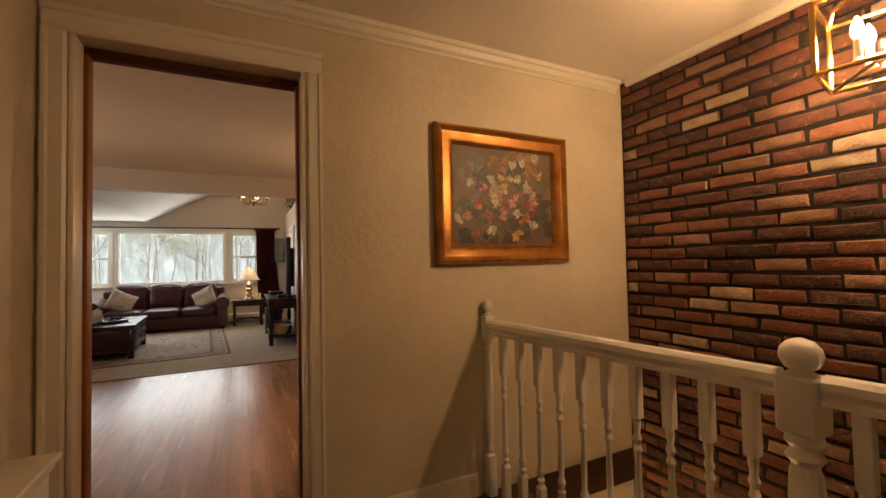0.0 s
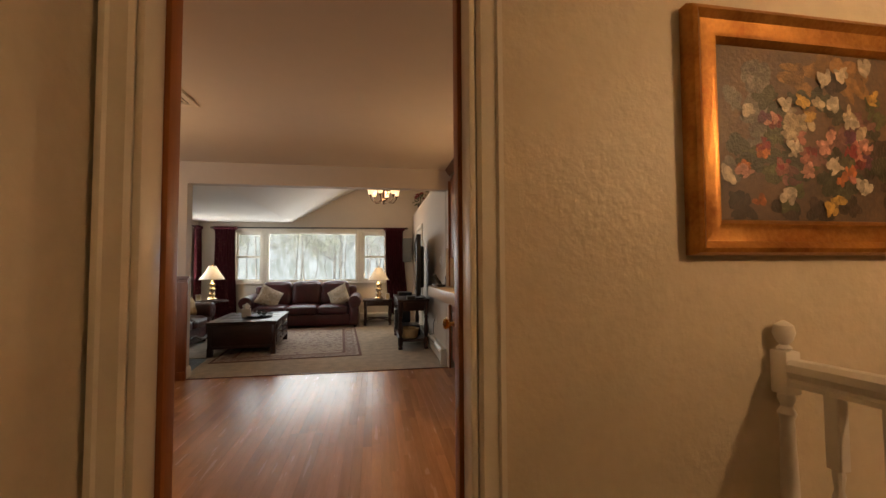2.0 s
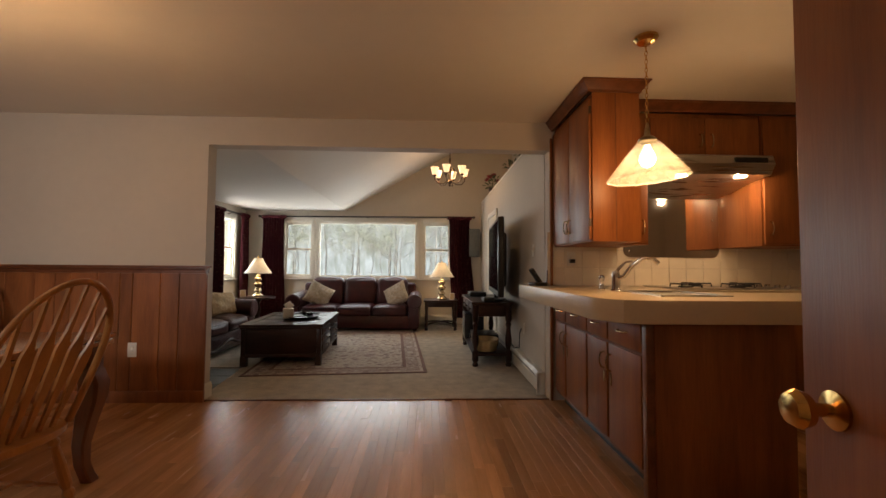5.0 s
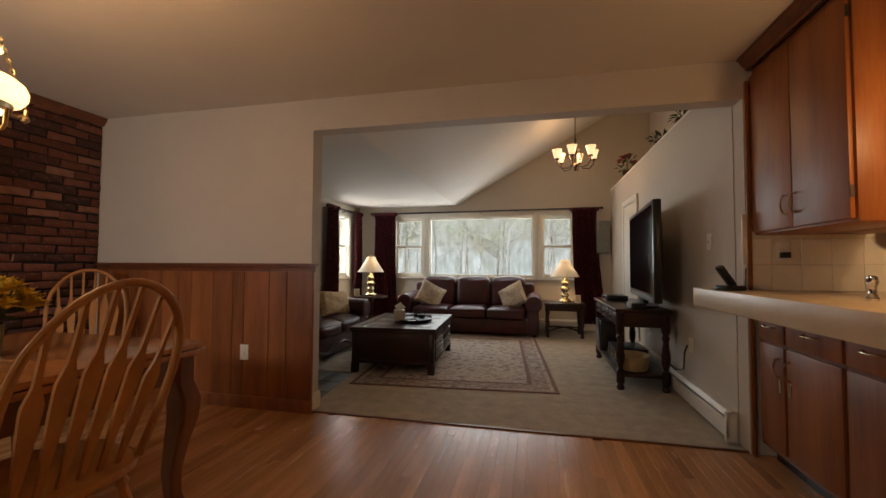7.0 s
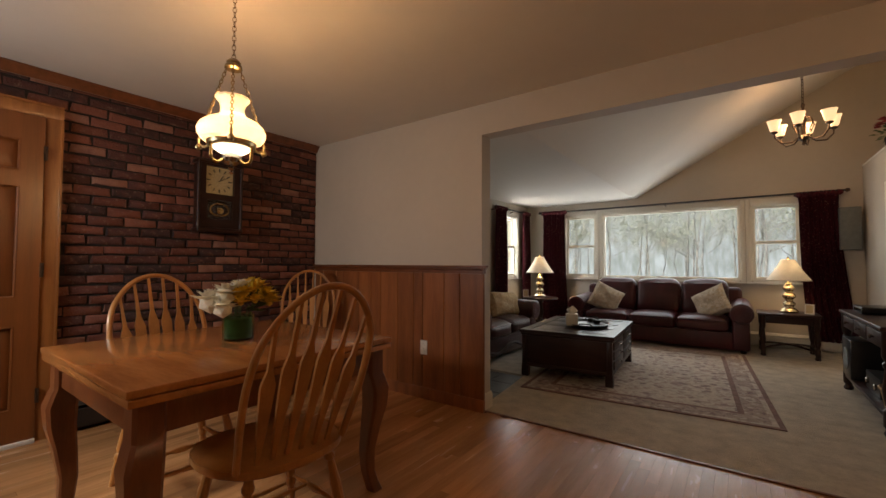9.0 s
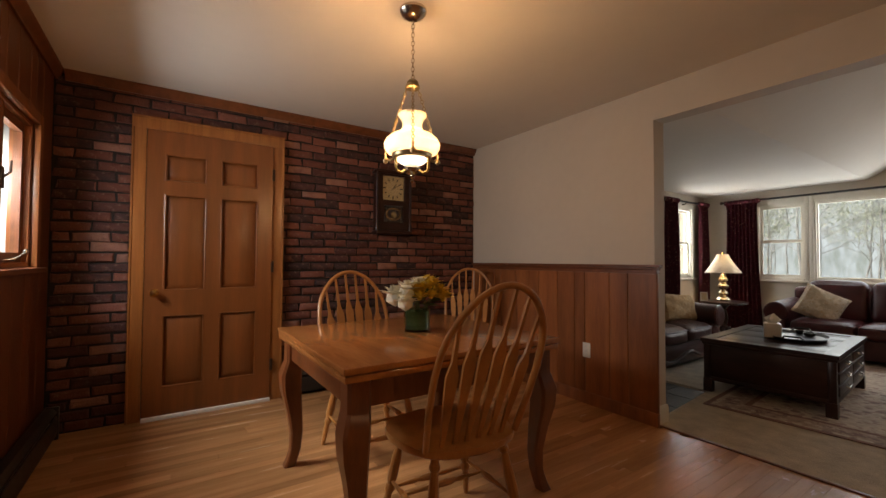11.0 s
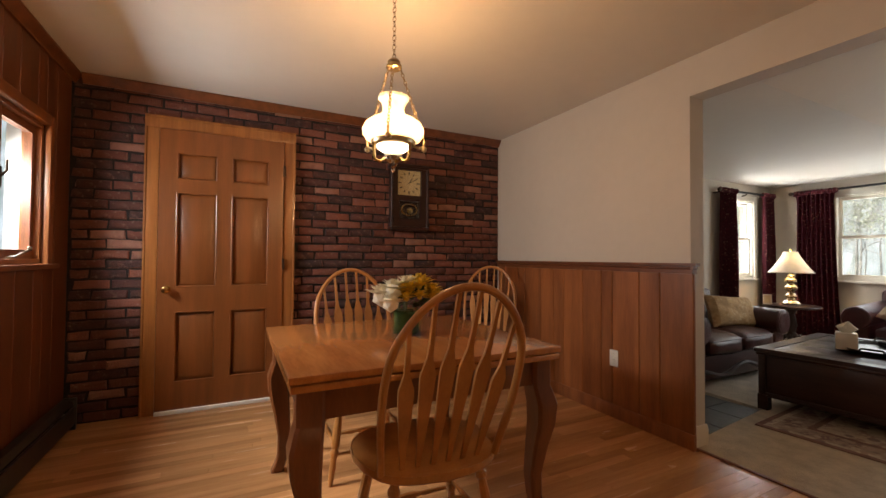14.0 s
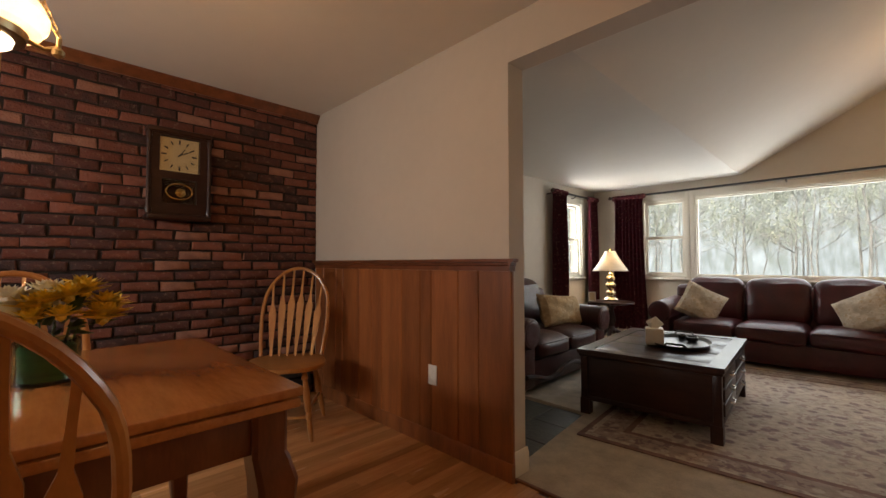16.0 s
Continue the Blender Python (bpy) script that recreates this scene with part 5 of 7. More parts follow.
coffee_table()
tray = thing("serving_tray", (-1.38, 7.46, 0.4655), "dark oval serving tray on the coffee table", "tray", rz=10)
part("tray_base", move(lathe([(0.20, 0), (0.235, 0.004), (0.262, 0.028), (0.255, 0.03), (0.225, 0.010), (0.02, 0.008)], 36), Matrix.Diagonal((0.8, 1.15, 1, 1))), M_BLACK, tray)
for sy in (-1, 1):
    part("handle", tube([(-0.07, sy * 0.292, 0.024), (-0.05, sy * 0.325, 0.05), (0.05, sy * 0.325, 0.05), (0.07, sy * 0.292, 0.024)], 0.008, 8), M_BLACK, tray)
for x, y, r in ((0.05, 0.12, 0.04), (-0.04, 0.20, 0.03)):
    solo("candle_bowl", lathe([(r * 0.6, 0), (r, 0.012), (r * 1.05, 0.035), (r * 0.9, 0.036), (r * 0.7, 0.012)], 18), M_BLACK, "small dark bowl on the tray", "bowl", m=pose(-1.38 + x, 7.46 + y, 0.4745))
tissue = thing("tissue_box", (-1.50, 7.28, 0.4750), "ivory tissue box with a tissue pulled up", "tissue box", rz=20)
part("carton", box(-0.06, -0.06, 0, 0.06, 0.06, 0.12, 0.008), M_PLATE, tissue)
bm = bmesh.new()
rng = random.Random(2)
ring0 = [bm.verts.new((0.03 * math.cos(a), 0.018 * math.sin(a), 0.12)) for a in [i * math.pi / 6 for i in range(12)]]
ring1 = [bm.verts.new((0.055 * math.cos(a) * rng.uniform(0.6, 1.2), 0.03 * math.sin(a) * rng.uniform(0.5, 1.3), 0.16 + rng.uniform(-0.012, 0.012))) for a in [i * math.pi / 6 for i in range(12)]]
tip = bm.verts.new((0.01, 0, 0.205))
for i in range(12):
    bm.faces.new((ring0[i], ring0[(i + 1) % 12], ring1[(i + 1) % 12], ring1[i]))
    bm.faces.new((ring1[i], ring1[(i + 1) % 12], tip))
part("tissue", bm, M_PAPER, tissue, "white crumpled tissue")

# the rug: stripes and borders as bands of cloth
RUG = pose(-0.86, 7.83, 0.0065, 0, 0, 4.5)
rug = thing("area_rug", label="faded beige and burgundy oriental area rug on the carpet", category="rug")
rug.matrix_basis = RUG
rw, rl = 0.93, 1.34
part("field", box(-rw + 0.25, -rl + 0.25, 0, rw - 0.25, rl - 0.25, 0.0085), M_RUG, rug)


def band(o, i, h):
    return move(wall_with_holes(-rw + o, rw - o, -rl + o, rl - o, [(-rw + i, rw - i, -rl + i, rl - i)], -h, 0.0), LAY)


part("outer_border", band(0.0, 0.035, 0.0075), M_RUGL, rug, "burgundy edge stripe")
part("guard_stripe", band(0.0352, 0.07, 0.008), M_RUG, rug)
part("border", band(0.0702, 0.21, 0.0082), M_RUGB, rug, "burgundy patterned border")
part("inner_stripe", band(0.2102, 0.2498, 0.0078), M_RUGL, rug)
for k in range(7):
    for s in (-1, 1):
        bm = lathe([(0.001, 0), (0.075, 0.0), (0.075, 0.0012), (0.05, 0.0016), (0.001, 0.0012)], 14)
        part("medallion", move(bm, Matrix.Translation((s * (rw - 0.14) if k else 0, -1.05 + k * 0.35 if k else s * 0.4, 0.0084)) @ Matrix.Diagonal((0.55, 1.0, 1, 1))), M_RUG, rug, "faded rosette")


def table_lamp(at, label, h=0.36, r=0.168):
    l = thing("table_lamp", at, label, "lamp", "brass table lamps")
    part("stem", lathe([(0.066, 0), (0.07, 0.014), (0.056, 0.034), (0.036, 0.046), (0.034, 0.06), (0.048, 0.075), (0.046, 0.09), (0.028, 0.108), (0.03, 0.122), (0.05, 0.145), (0.052, 0.165), (0.03, 0.19), (0.03, 0.2), (0.046, 0.215), (0.046, 0.235), (0.024, 0.255), (0.03, 0.268), (0.012, 0.28), (0.010, h + 0.02)], 24), M_LAMPB, l, "turned antique brass column")
    sh = bmesh.new()
    rings = []
    for k in range(9):
        u = k / 8
        rr = r * (1 - u) ** 1.25 * 0.68 + r * 0.32
        rings.append([sh.verts.new((rr * (1 + 0.008 * (i % 2)) * math.cos(2 * math.pi * i / 64), rr * (1 + 0.008 * (i % 2)) * math.sin(2 * math.pi * i / 64), h - 0.06 + 0.195 * u)) for i in range(64)])
    for a, b in zip(rings, rings[1:]):
        for i in range(64):
            sh.faces.new((a[i], a[(i + 1) % 64], b[(i + 1) % 64], b[i]))
    part("shade", sh, M_SHADE, l, "lit pleated cream shade")
    part("shade_rim", tube([(r * math.cos(2 * math.pi * i / 32), r * math.sin(2 * math.pi * i / 32), h - 0.06) for i in range(32)], 0.004, 6, closed=True), M_PILLOW, l)
    part("finial", lathe([(0.004, h + 0.13), (0.010, h + 0.145), (0.003, h + 0.165)], 10), M_BRASS, l)
    for o in l.children_recursive:
        o.data.transform(Matrix.Scale(1.32, 4))
    return l


LAMP_1, LAMP_2 = (-2.74, 9.42, 0.575), (0.42, 9.62, 0.525)
table_lamp(LAMP_1, "lit brass table lamp with a pleated shade on the pedestal table")
table_lamp(LAMP_2, "lit brass table lamp with a pleated shade beside the sofa")

ped = thing("pedestal_table", (-2.72, 9.38, 0), "dark round pedestal lamp table in the window corner", "side table")
part("tabletop", lathe([(0.25, 0.54), (0.275, 0.545), (0.285, 0.558), (0.28, 0.57), (0.26, 0.5745), (0.01, 0.5745)], 40), M_DARK, ped)
part("pedestal", lathe([(0.05, 0.16), (0.06, 0.2), (0.035, 0.25), (0.055, 0.33), (0.04, 0.42), (0.028, 0.47), (0.05, 0.5), (0.09, 0.54)], 20), M_DARK, ped)
for k in range(3):
    a = radians(40 + 120 * k)
    c, s = math.cos(a), math.sin(a)
    part("foot", tube([(0.03 * c, 0.03 * s, 0.2), (0.1 * c, 0.1 * s, 0.17), (0.19 * c, 0.19 * s, 0.06), (0.25 * c, 0.25 * s, 0.022)], [0.028, 0.026, 0.022, 0.018], 10), M_DARK, ped)
for at, rz, mt, lab in (((-2.90, 9.22, 0.5755), 35, M_PLATE, "small ivory photo frame on the lamp table"), ((0.60, 9.55, 0.5225), -20, M_PAPER, "small pale card standing on the side table")):
    f = thing("photo_frame", at, lab, "frame", rz=rz)
    part("frame", move(wall_with_holes(-0.045, 0.045, 0, 0.12, [(-0.033, 0.033, 0.012, 0.108)], -0.006, 0.006), Matrix.Rotation(radians(-8), 4, "X")), mt, f)
    part("picture", move(box(-0.033, 0.0, 0.012, 0.033, 0.004, 0.108), Matrix.Rotation(radians(-8), 4, "X")), M_DIAL, f)


def side_table():
    t = thing("side_table", (0.40, 9.62, 0), "dark wooden side table with turned legs and a stretcher", "side table")
    w, l, z = 0.30, 0.27, 0.5235
    part("tabletop", box(-w, -l, z - 0.03, w, l, z, 0.008, 3), M_DARK, t)
    part("apron", box(-w + 0.04, -l + 0.04, z - 0.12, w - 0.04, l - 0.04, z - 0.031, 0.004), M_DARK, t)
    for sx in (-1, 1):
        for sy in (-1, 1):
            part("leg", lathe([(0.022, 0), (0.03, 0.02), (0.022, 0.05), (0.028, 0.07), (0.028, 0.12), (0.018, 0.14), (0.03, 0.2), (0.024, 0.27), (0.018, 0.33), (0.03, 0.36), (0.03, z - 0.031)], 14, (sx * (w - 0.05), sy * (l - 0.05), 0)), M_DARK, t)
    for a, b in (((-w + 0.05, -l + 0.05, 0.1), (w - 0.05, l - 0.05, 0.1)), ((-w + 0.05, l - 0.05, 0.1), (w - 0.05, -l + 0.05, 0.1))):
        p, q = Vector(a), Vector(b)
        part("stretcher", tube([p.lerp(q, i / 8) + Vector((0, 0, 0.035 * math.sin(math.pi * i / 8))) for i in range(9)], 0.013, 8), M_DARK, t)


side_table()


def tv_stand():
    x0, x1, y0, y1, z = 0.66, 1.12, 6.80, 8.16, 0.715
    t = thing("tv_console", ((x0 + x1) / 2, (y0 + y1) / 2, 0), "dark mahogany console table with turned legs under the television", "console table")
    w, l = (x1 - x0) / 2, (y1 - y0) / 2
    part("tabletop", box(-w, -l, z - 0.03, w, l, z, 0.008, 3), M_DARK, t)
    part("apron", box(-w + 0.03, -l + 0.03, z - 0.16, w - 0.03, l - 0.03, z - 0.031, 0.005), M_DARK, t)
    for k in range(3):
        a = -l + 0.06 + k * (2 * l - 0.12) / 3
        d = part("drawer", box(-w + 0.018, a + 0.01, z - 0.15, -w + 0.032, a + (2 * l - 0.12) / 3 - 0.01, z - 0.045, 0.005), M_DARK, t)
        part("knob", lathe([(0.006, 0), (0.006, 0.01), (0.013, 0.016), (0.011, 0.024), (0.003, 0.027)], 12, (-w + 0.018, a + (2 * l - 0.12) / 6, z - 0.097), turn=Matrix.Rotation(radians(-90), 3, "Y")), M_BRONZE, d)
    part("lower_shelf", box(-w + 0.02, -l + 0.02, 0.12, w - 0.02, l - 0.02, 0.15, 0.006), M_DARK, t)
    for sx in (-1, 1):
        for sy in (-1, 1):
            part("leg", lathe([(0.026, 0), (0.036, 0.025), (0.024, 0.05), (0.036, 0.07), (0.036, 0.17), (0.02, 0.19), (0.034, 0.25), (0.038, 0.31), (0.022, 0.43), (0.034, 0.47), (0.022, 0.49), (0.036, 0.52), (0.036, z - 0.031)], 16, (sx * (w - 0.045), sy * (l - 0.045), 0)), M_DARK, t)


tv_stand()


def television():
    t = thing("television", (0.985, 7.20, 0.7155), "large black flat-screen television on its pedestal, switched off", "television", rz=-94.5)
    # local x runs along the wall, local -y is the screen side
    w, z0, z1 = 0.69, 0.075, 0.925
    part("housing", box(-w, -0.03, z0, w, 0.035, z1, 0.014, 3), M_BLACK, t)
    part("screen", box(-w + 0.04, -0.033, z0 + 0.07, w - 0.04, -0.029, z1 - 0.04), M_SCREEN, t, "glossy dark screen")
    part("rear_bulge", box(-w * 0.7, 0.03, z0 + 0.1, w * 0.7, 0.085, z1 - 0.15, 0.03, 3), M_BLACK, t)
    part("speaker_bar", box(-w + 0.06, -0.034, z0 + 0.012, w - 0.06, -0.029, z0 + 0.045, 0.002), M_GREY, t)
    part("neck", box(-0.09, -0.02, 0.02, 0.09, 0.03, z0 + 0.05, 0.01), M_BLACK, t)
    part("base", move(lathe([(0.17, 0), (0.175, 0.008), (0.165, 0.02), (0.05, 0.026)], 36), Matrix.Diagonal((1.7, 0.75, 1, 1))), M_BLACK, t)


television()
spk = thing("centre_speaker", (0.86, 6.92, 0.7155), "small black speaker box in front of the television", "speaker", rz=-90)
part("cabinet", box(-0.09, -0.06, 0, 0.09, 0.06, 0.05, 0.008), M_BLACK, spk)
part("grille", box(-0.08, -0.063, 0.006, 0.08, -0.0595, 0.044, 0.001), M_GREY, spk)
for x, y, w, l, h, lab in ((0.84, 7.86, 0.11, 0.16, 0.055, "black cable box on the console table"),):
    b = thing("cable_box", (x, y, 0.7155), lab, "electronics")
    part("case", box(-w, -l, 0, w, l, h, 0.006), M_BLACK, b)
    part("display", box(-w - 0.002, -l + 0.03, 0.015, -w + 0.001, l - 0.06, 0.04), M_SCREEN, b)
sub = thing("subwoofer", (0.80, 7.96, 0.1505), "black subwoofer on the console's lower shelf", "speaker")
part("cabinet", box(-0.13, -0.16, 0, 0.13, 0.16, 0.33, 0.01), M_BLACK, sub)
part("cone", lathe([(0.10, 0), (0.10, 0.004), (0.085, 0.006), (0.03, 0.0), (0.01, 0.006)], 24, (-0.13, 0, 0.16), turn=Matrix.Rotation(radians(-90), 3, "Y")), M_GREY, sub)
rec = thing("av_receiver", (0.88, 7.42, 0.1505), "black stereo receiver on the console's lower shelf", "electronics")
part("case", box(-0.15, -0.2, 0, 0.15, 0.2, 0.14, 0.006), M_BLACK, rec)
for y in (-0.12, 0.12):
    part("dial_knob", lathe([(0.022, 0), (0.022, 0.014), (0.018, 0.018)], 16, (-0.15, y, 0.07), turn=Matrix.Rotation(radians(-90), 3, "Y")), M_NICKEL, rec)
bsk = thing("basket", (0.84, 7.02, 0.1505), "straw-coloured lined basket on the console's lower shelf", "basket")
part("body", move(lathe([(0.10, 0), (0.115, 0.01), (0.13, 0.10), (0.135, 0.125), (0.125, 0.13), (0.115, 0.11), (0.1, 0.015), (0.02, 0.012)], 28), Matrix.Diagonal((1.1, 1.3, 1, 1))), M_WICKER, bsk)
part("rim", tube([(0.148 * math.cos(2 * math.pi * i / 28), 0.174 * math.sin(2 * math.pi * i / 28), 0.128) for i in range(28)], 0.008, 8, closed=True), M_WICKER, bsk)
cord = tube([(1.165, 6.60, 0.46), (1.15, 6.62, 0.40), (1.16, 6.68, 0.25), (1.13, 6.80, 0.215), (1.12, 6.95, 0.25), (1.13, 7.1, 0.36)], 0.006, 6)
solo("power_cord", cord, M_BLACK, "black power cord hanging from the wall outlet", "cable")
outlet("wall_outlet", (TV_X - 0.001, 6.60, 0.46), -90, M_PLATE, "ivory outlet plate by the console")
outlet("light_switch", (TV_X - 0.001, 6.20, 1.27), -90, M_PLATE, "ivory light switch by the opening", True)
baseboard_heater("baseboard_heater", TV_X - 0.001, 8.25, -90, 2.42, 0.19, M_WHITE, "white metal baseboard heater along the television wall")
baseboard_heater("baseboard_heater", LIV_W + 0.1, LIV_N - 0.001, 0, 4.25, 0.19, M_WHITE, "white metal baseboard heater under the windows")

box_at = thing("wall_box", (1.05, LIV_N - 0.003, 1.30), "grey wall-mounted speaker box beside the curtain", "speaker")
part("cabinet", box(-0.10, -0.16, 0, 0.10, 0, 0.53, 0.008), M_GREY, box_at)
part("front_grille", box(-0.09, -0.166, 0.012, 0.09, -0.159, 0.518, 0.002), M_GREY, box_at)

side_door = thing("door_closet", (TV_X - 0.001, 9.05, 0), "white painted closet door in the partition wall", "door", kind="structure", rz=-90)
part("slab", box(0, -0.016, 0.02, 0.70, -0.001, 1.90, 0.002), M_WHITE, side_door)
for a, b in ((-0.075, 0), (0.70, 0.775)):
    part("casing", box(a, -0.024, 0.2, b, -0.001, 1.905, 0.004), M_WHITE, side_door)
part("head_casing", box(-0.075, -0.024, 1.906, 0.775, -0.001, 1.98, 0.004), M_WHITE, side_door)


def chandelier():
    at = (0.50, 8.63, 0)
    top = EAVE_Z + (0.50 - HIP_X) * SLOPE
    c = thing("chandelier", at, "bronze scroll chandelier with lit frosted bell shades", "chandelier")
    part("canopy", lathe([(0.012, top - 0.10), (0.05, top - 0.07), (0.062, top - 0.02), (0.062, top + 0.04)], 24), M_BRONZE, c)
    part("chain", chain(bmesh.new(), (0, 0, 2.80), (0, 0, top - 0.09), 0.04, 0.003, 0.011), M_BRONZE, c)
    part("column", lathe([(0.004, 2.36), (0.02, 2.375), (0.012, 2.40), (0.045, 2.425), (0.05, 2.445), (0.02, 2.47), (0.014, 2.55), (0.03, 2.62), (0.016, 2.68), (0.012, 2.76), (0.02, 2.78), (0.006, 2.81)], 20), M_BRONZE, c)
    for k in range(6):
        a = radians(60 * k + 15)
        d = Vector((math.cos(a), math.sin(a), 0))
        pts = [Vector((0, 0, 2.46)) + d * 0.03, Vector((0, 0, 2.40)) + d * 0.10, Vector((0, 0, 2.40)) + d * 0.19, Vector((0, 0, 2.46)) + d * 0.245, Vector((0, 0, 2.52)) + d * 0.25]
        arm = part("arm", tube(pts, 0.008, 8), M_BRONZE, c)
        sc = [Vector((0, 0, 2.66)) + d * 0.02, Vector((0, 0, 2.64)) + d * 0.07, Vector((0, 0, 2.57)) + d * 0.09, Vector((0, 0, 2.50)) + d * 0.06]
        part("scroll", tube(sc, 0.006, 8), M_BRONZE, arm)
        part("candle_cup", lathe([(0.01, 2.50), (0.034, 2.515), (0.03, 2.525), (0.016, 2.535)], 16, d * 0.25), M_BRONZE, arm)
        part("bell_shade", lathe([(0.022, 2.53), (0.038, 2.545), (0.048, 2.585), (0.056, 2.625), (0.066, 2.645), (0.062, 2.645), (0.05, 2.62), (0.04, 2.58), (0.02, 2.54)], 20, d * 0.25), M_OPAL2, arm, "glowing frosted glass bell").visible_shadow = False


chandelier()


def ledge_plant(name, at, n, spread, height, leaf_mat, flower_mat, label, seed):
    rng = random.Random(seed)
    p = thing(name, at, label, "plant")
    part("pot", lathe([(0.05, 0), (0.065, 0.01), (0.075, 0.09), (0.07, 0.10), (0.06, 0.09), (0.01, 0.085)], 18), M_BRONZE, p)
    lf = bmesh.new()
    for i in range(n):
        a, e = rng.uniform(0, 6.28), rng.uniform(-0.1, 1.4)
        d = Vector((math.cos(a) * math.cos(e), math.sin(a) * math.cos(e) , math.sin(e)))
        b = Vector((0, 0, 0.10)) + Vector((d.x * spread, d.y * spread, d.z * height)) * rng.uniform(0.35, 1.0)
        leaf(lf, b, b + d * rng.uniform(0.05, 0.09) + Vector((0, 0, -0.015)), 0.016)
        if i % 6 == 0:
            tube([(0, 0, 0.09), b], 0.003, 4, lf)
    part("foliage", lf, leaf_mat, p)
    if flower_mat:
        for i in range(11):
            a, e = rng.uniform(0, 6.28), rng.uniform(0.1, 1.4)
            d = Vector((math.cos(a) * math.cos(e) * spread, math.sin(a) * math.cos(e) * spread, math.sin(e) * height + 0.12))
            bm = bmesh.new()
            blossom(bm, d, rng.uniform(0.045, 0.06), 9, rng, 4)
            part("flower", bm, flower_mat, p, "dark red silk bloom")


LX = TV_X + 0.12
ledge_plant("silk_flowers", (TV_X + 0.075, 9.2, LEDGE_Z), 60, 0.14, 0.20, M_LEAF, M_RED, "red silk flowers in a pot on the plant ledge", 3)
ledge_plant("ledge_greenery", (LX, 7.75, LEDGE_Z), 60, 0.12, 0.08, M_DUSTY, None, "dusty green trailing greenery on the plant ledge", 4)
ledge_plant("ledge_greenery", (LX, 7.05, LEDGE_Z), 90, 0.11, 0.20, M_LEAF, None, "green leafy silk plant on the plant ledge", 6)
ledge_plant("ledge_greenery", (LX, 6.7, LEDGE_Z), 80, 0.12, 0.12, M_DUSTY, None, "dusty green trailing greenery on the plant ledge", 7)

# ---- kitchen ----
CT_Z = 0.955


def pull(parent, p, along, out, size=0.048):
    """A bow handle at p: along the pull's length, out from the face."""
    p, along, out = Vector(p), Vector(along), Vector(out)
    pts = [p - along * size, p - along * size * 0.9 + out * 0.02, p - along * size * 0.3 + out * 0.03, p + along * size * 0.3 + out * 0.03, p + along * size * 0.9 + out * 0.02, p + along * size]
    h = part("handle", tube(pts, [0.007, 0.005, 0.004, 0.004, 0.005, 0.007], 8), M_PULL, parent, "worn brass bow handle")
    return h


def base_cabinet(name, x_face, y0, y1, label):
    """Base unit that opens to -x: body, drawer front, door."""
    c = thing(name, (0, 0, 0), label, "cabinet", "peninsula base cabinets")
    # Carcass takes the dark moulding colour to paint shade into the gaps.
    part("body", box(x_face + 0.012, y0, 0.09, x_face + 0.56, y1, 0.838), M_CABD, c, "carcass coloured dark as shade in the gaps between fronts")
    part("toe_kick", box(x_face + 0.08, y0, 0.0, x_face + 0.55, y1, 0.089), M_BLACK, c, "dark recessed toe kick")
    d = part("drawer", box(x_face, y0 + 0.008, 0.685, x_face + 0.019, y1 - 0.008, 0.825, 0.005), M_CAB, c)
    pull(d, (x_face, (y0 + y1) / 2, 0.765), (0, 1, 0), (-1, 0, 0))
    return c


ys = [5.66, 5.40, 4.98, 4.66, 4.27]
FACE = 1.232
for i in range(4):
    y1, y0 = ys[i], ys[i + 1]
    c = base_cabinet("base_cabinet", FACE, y0 + 0.002, y1 - 0.002, "cherry base cabinet with a drawer over one door")
    d = part("door", box(FACE, y0 + 0.013, 0.115, FACE + 0.019, y1 - 0.013, 0.668, 0.005), M_CAB, c)
    yy = y0 + 0.045 if i % 2 == 0 else y1 - 0.045
    h = pull(d, (FACE, yy, 0.56), (0, 0, 1), (-1, 0, 0))
    part("backplate", box(FACE - 0.0035, yy - 0.009, 0.43, FACE - 0.0005, yy + 0.009, 0.50, 0.001), M_PULL, h)
end = thing("cabinet_end_panel", (0, 0, 0), "plain dark cherry end panel of the peninsula", "panel")
part("board", box(1.276, 4.23, 0.0, 1.98, 4.253, 0.837, 0.003), M_CAB, end)
part("corner_post", box(FACE, 4.227, 0.0, FACE + 0.042, 4.269, 0.837, 0.004), M_CABD, end)
part("inner_body", box(1.80, 4.255, 0.0, 1.97, 4.75, 0.837), M_CABD, end)
run = thing("base_cabinet", (0, 0, 0), "cherry base cabinets under the cooktop", "cabinet")
part("body", box(1.80, 5.10, 0.09, 4.28, 5.69, 0.837), M_CAB, run)
part("toe_kick", box(1.79, 5.17, 0, 4.28, 5.68, 0.089), M_BLACK, run)

ct = thing("countertop", (0, 0, 0), "thick cream laminate peninsula countertop with a clipped corner", "countertop")
poly = [(1.0, 5.96), (0.985, 5.90), (1.02, 4.42), (1.05, 4.31), (1.12, 4.22), (1.24, 4.18), (2.66, 4.18), (2.70, 4.22), (2.70, 4.80), (1.84, 4.86), (1.84, 5.07), (4.28, 5.07), (4.28, 5.694), (1.174, 5.694), (1.174, 5.96)]
part("worktop", prism(poly, CT_Z - 0.116, CT_Z, bevel=0.006), M_LAMINATE, ct)
sink = thing("kitchen_sink", (0, 0, 0), "stainless steel drop-in sink in the peninsula", "sink")
rim = move(wall_with_holes(1.42, 1.82, 4.42, 4.90, [(1.46, 1.78, 4.46, 4.86)], -CT_Z - 0.008, -CT_Z - 0.001), LAY)
part("rim", rim, M_STEEL, sink)
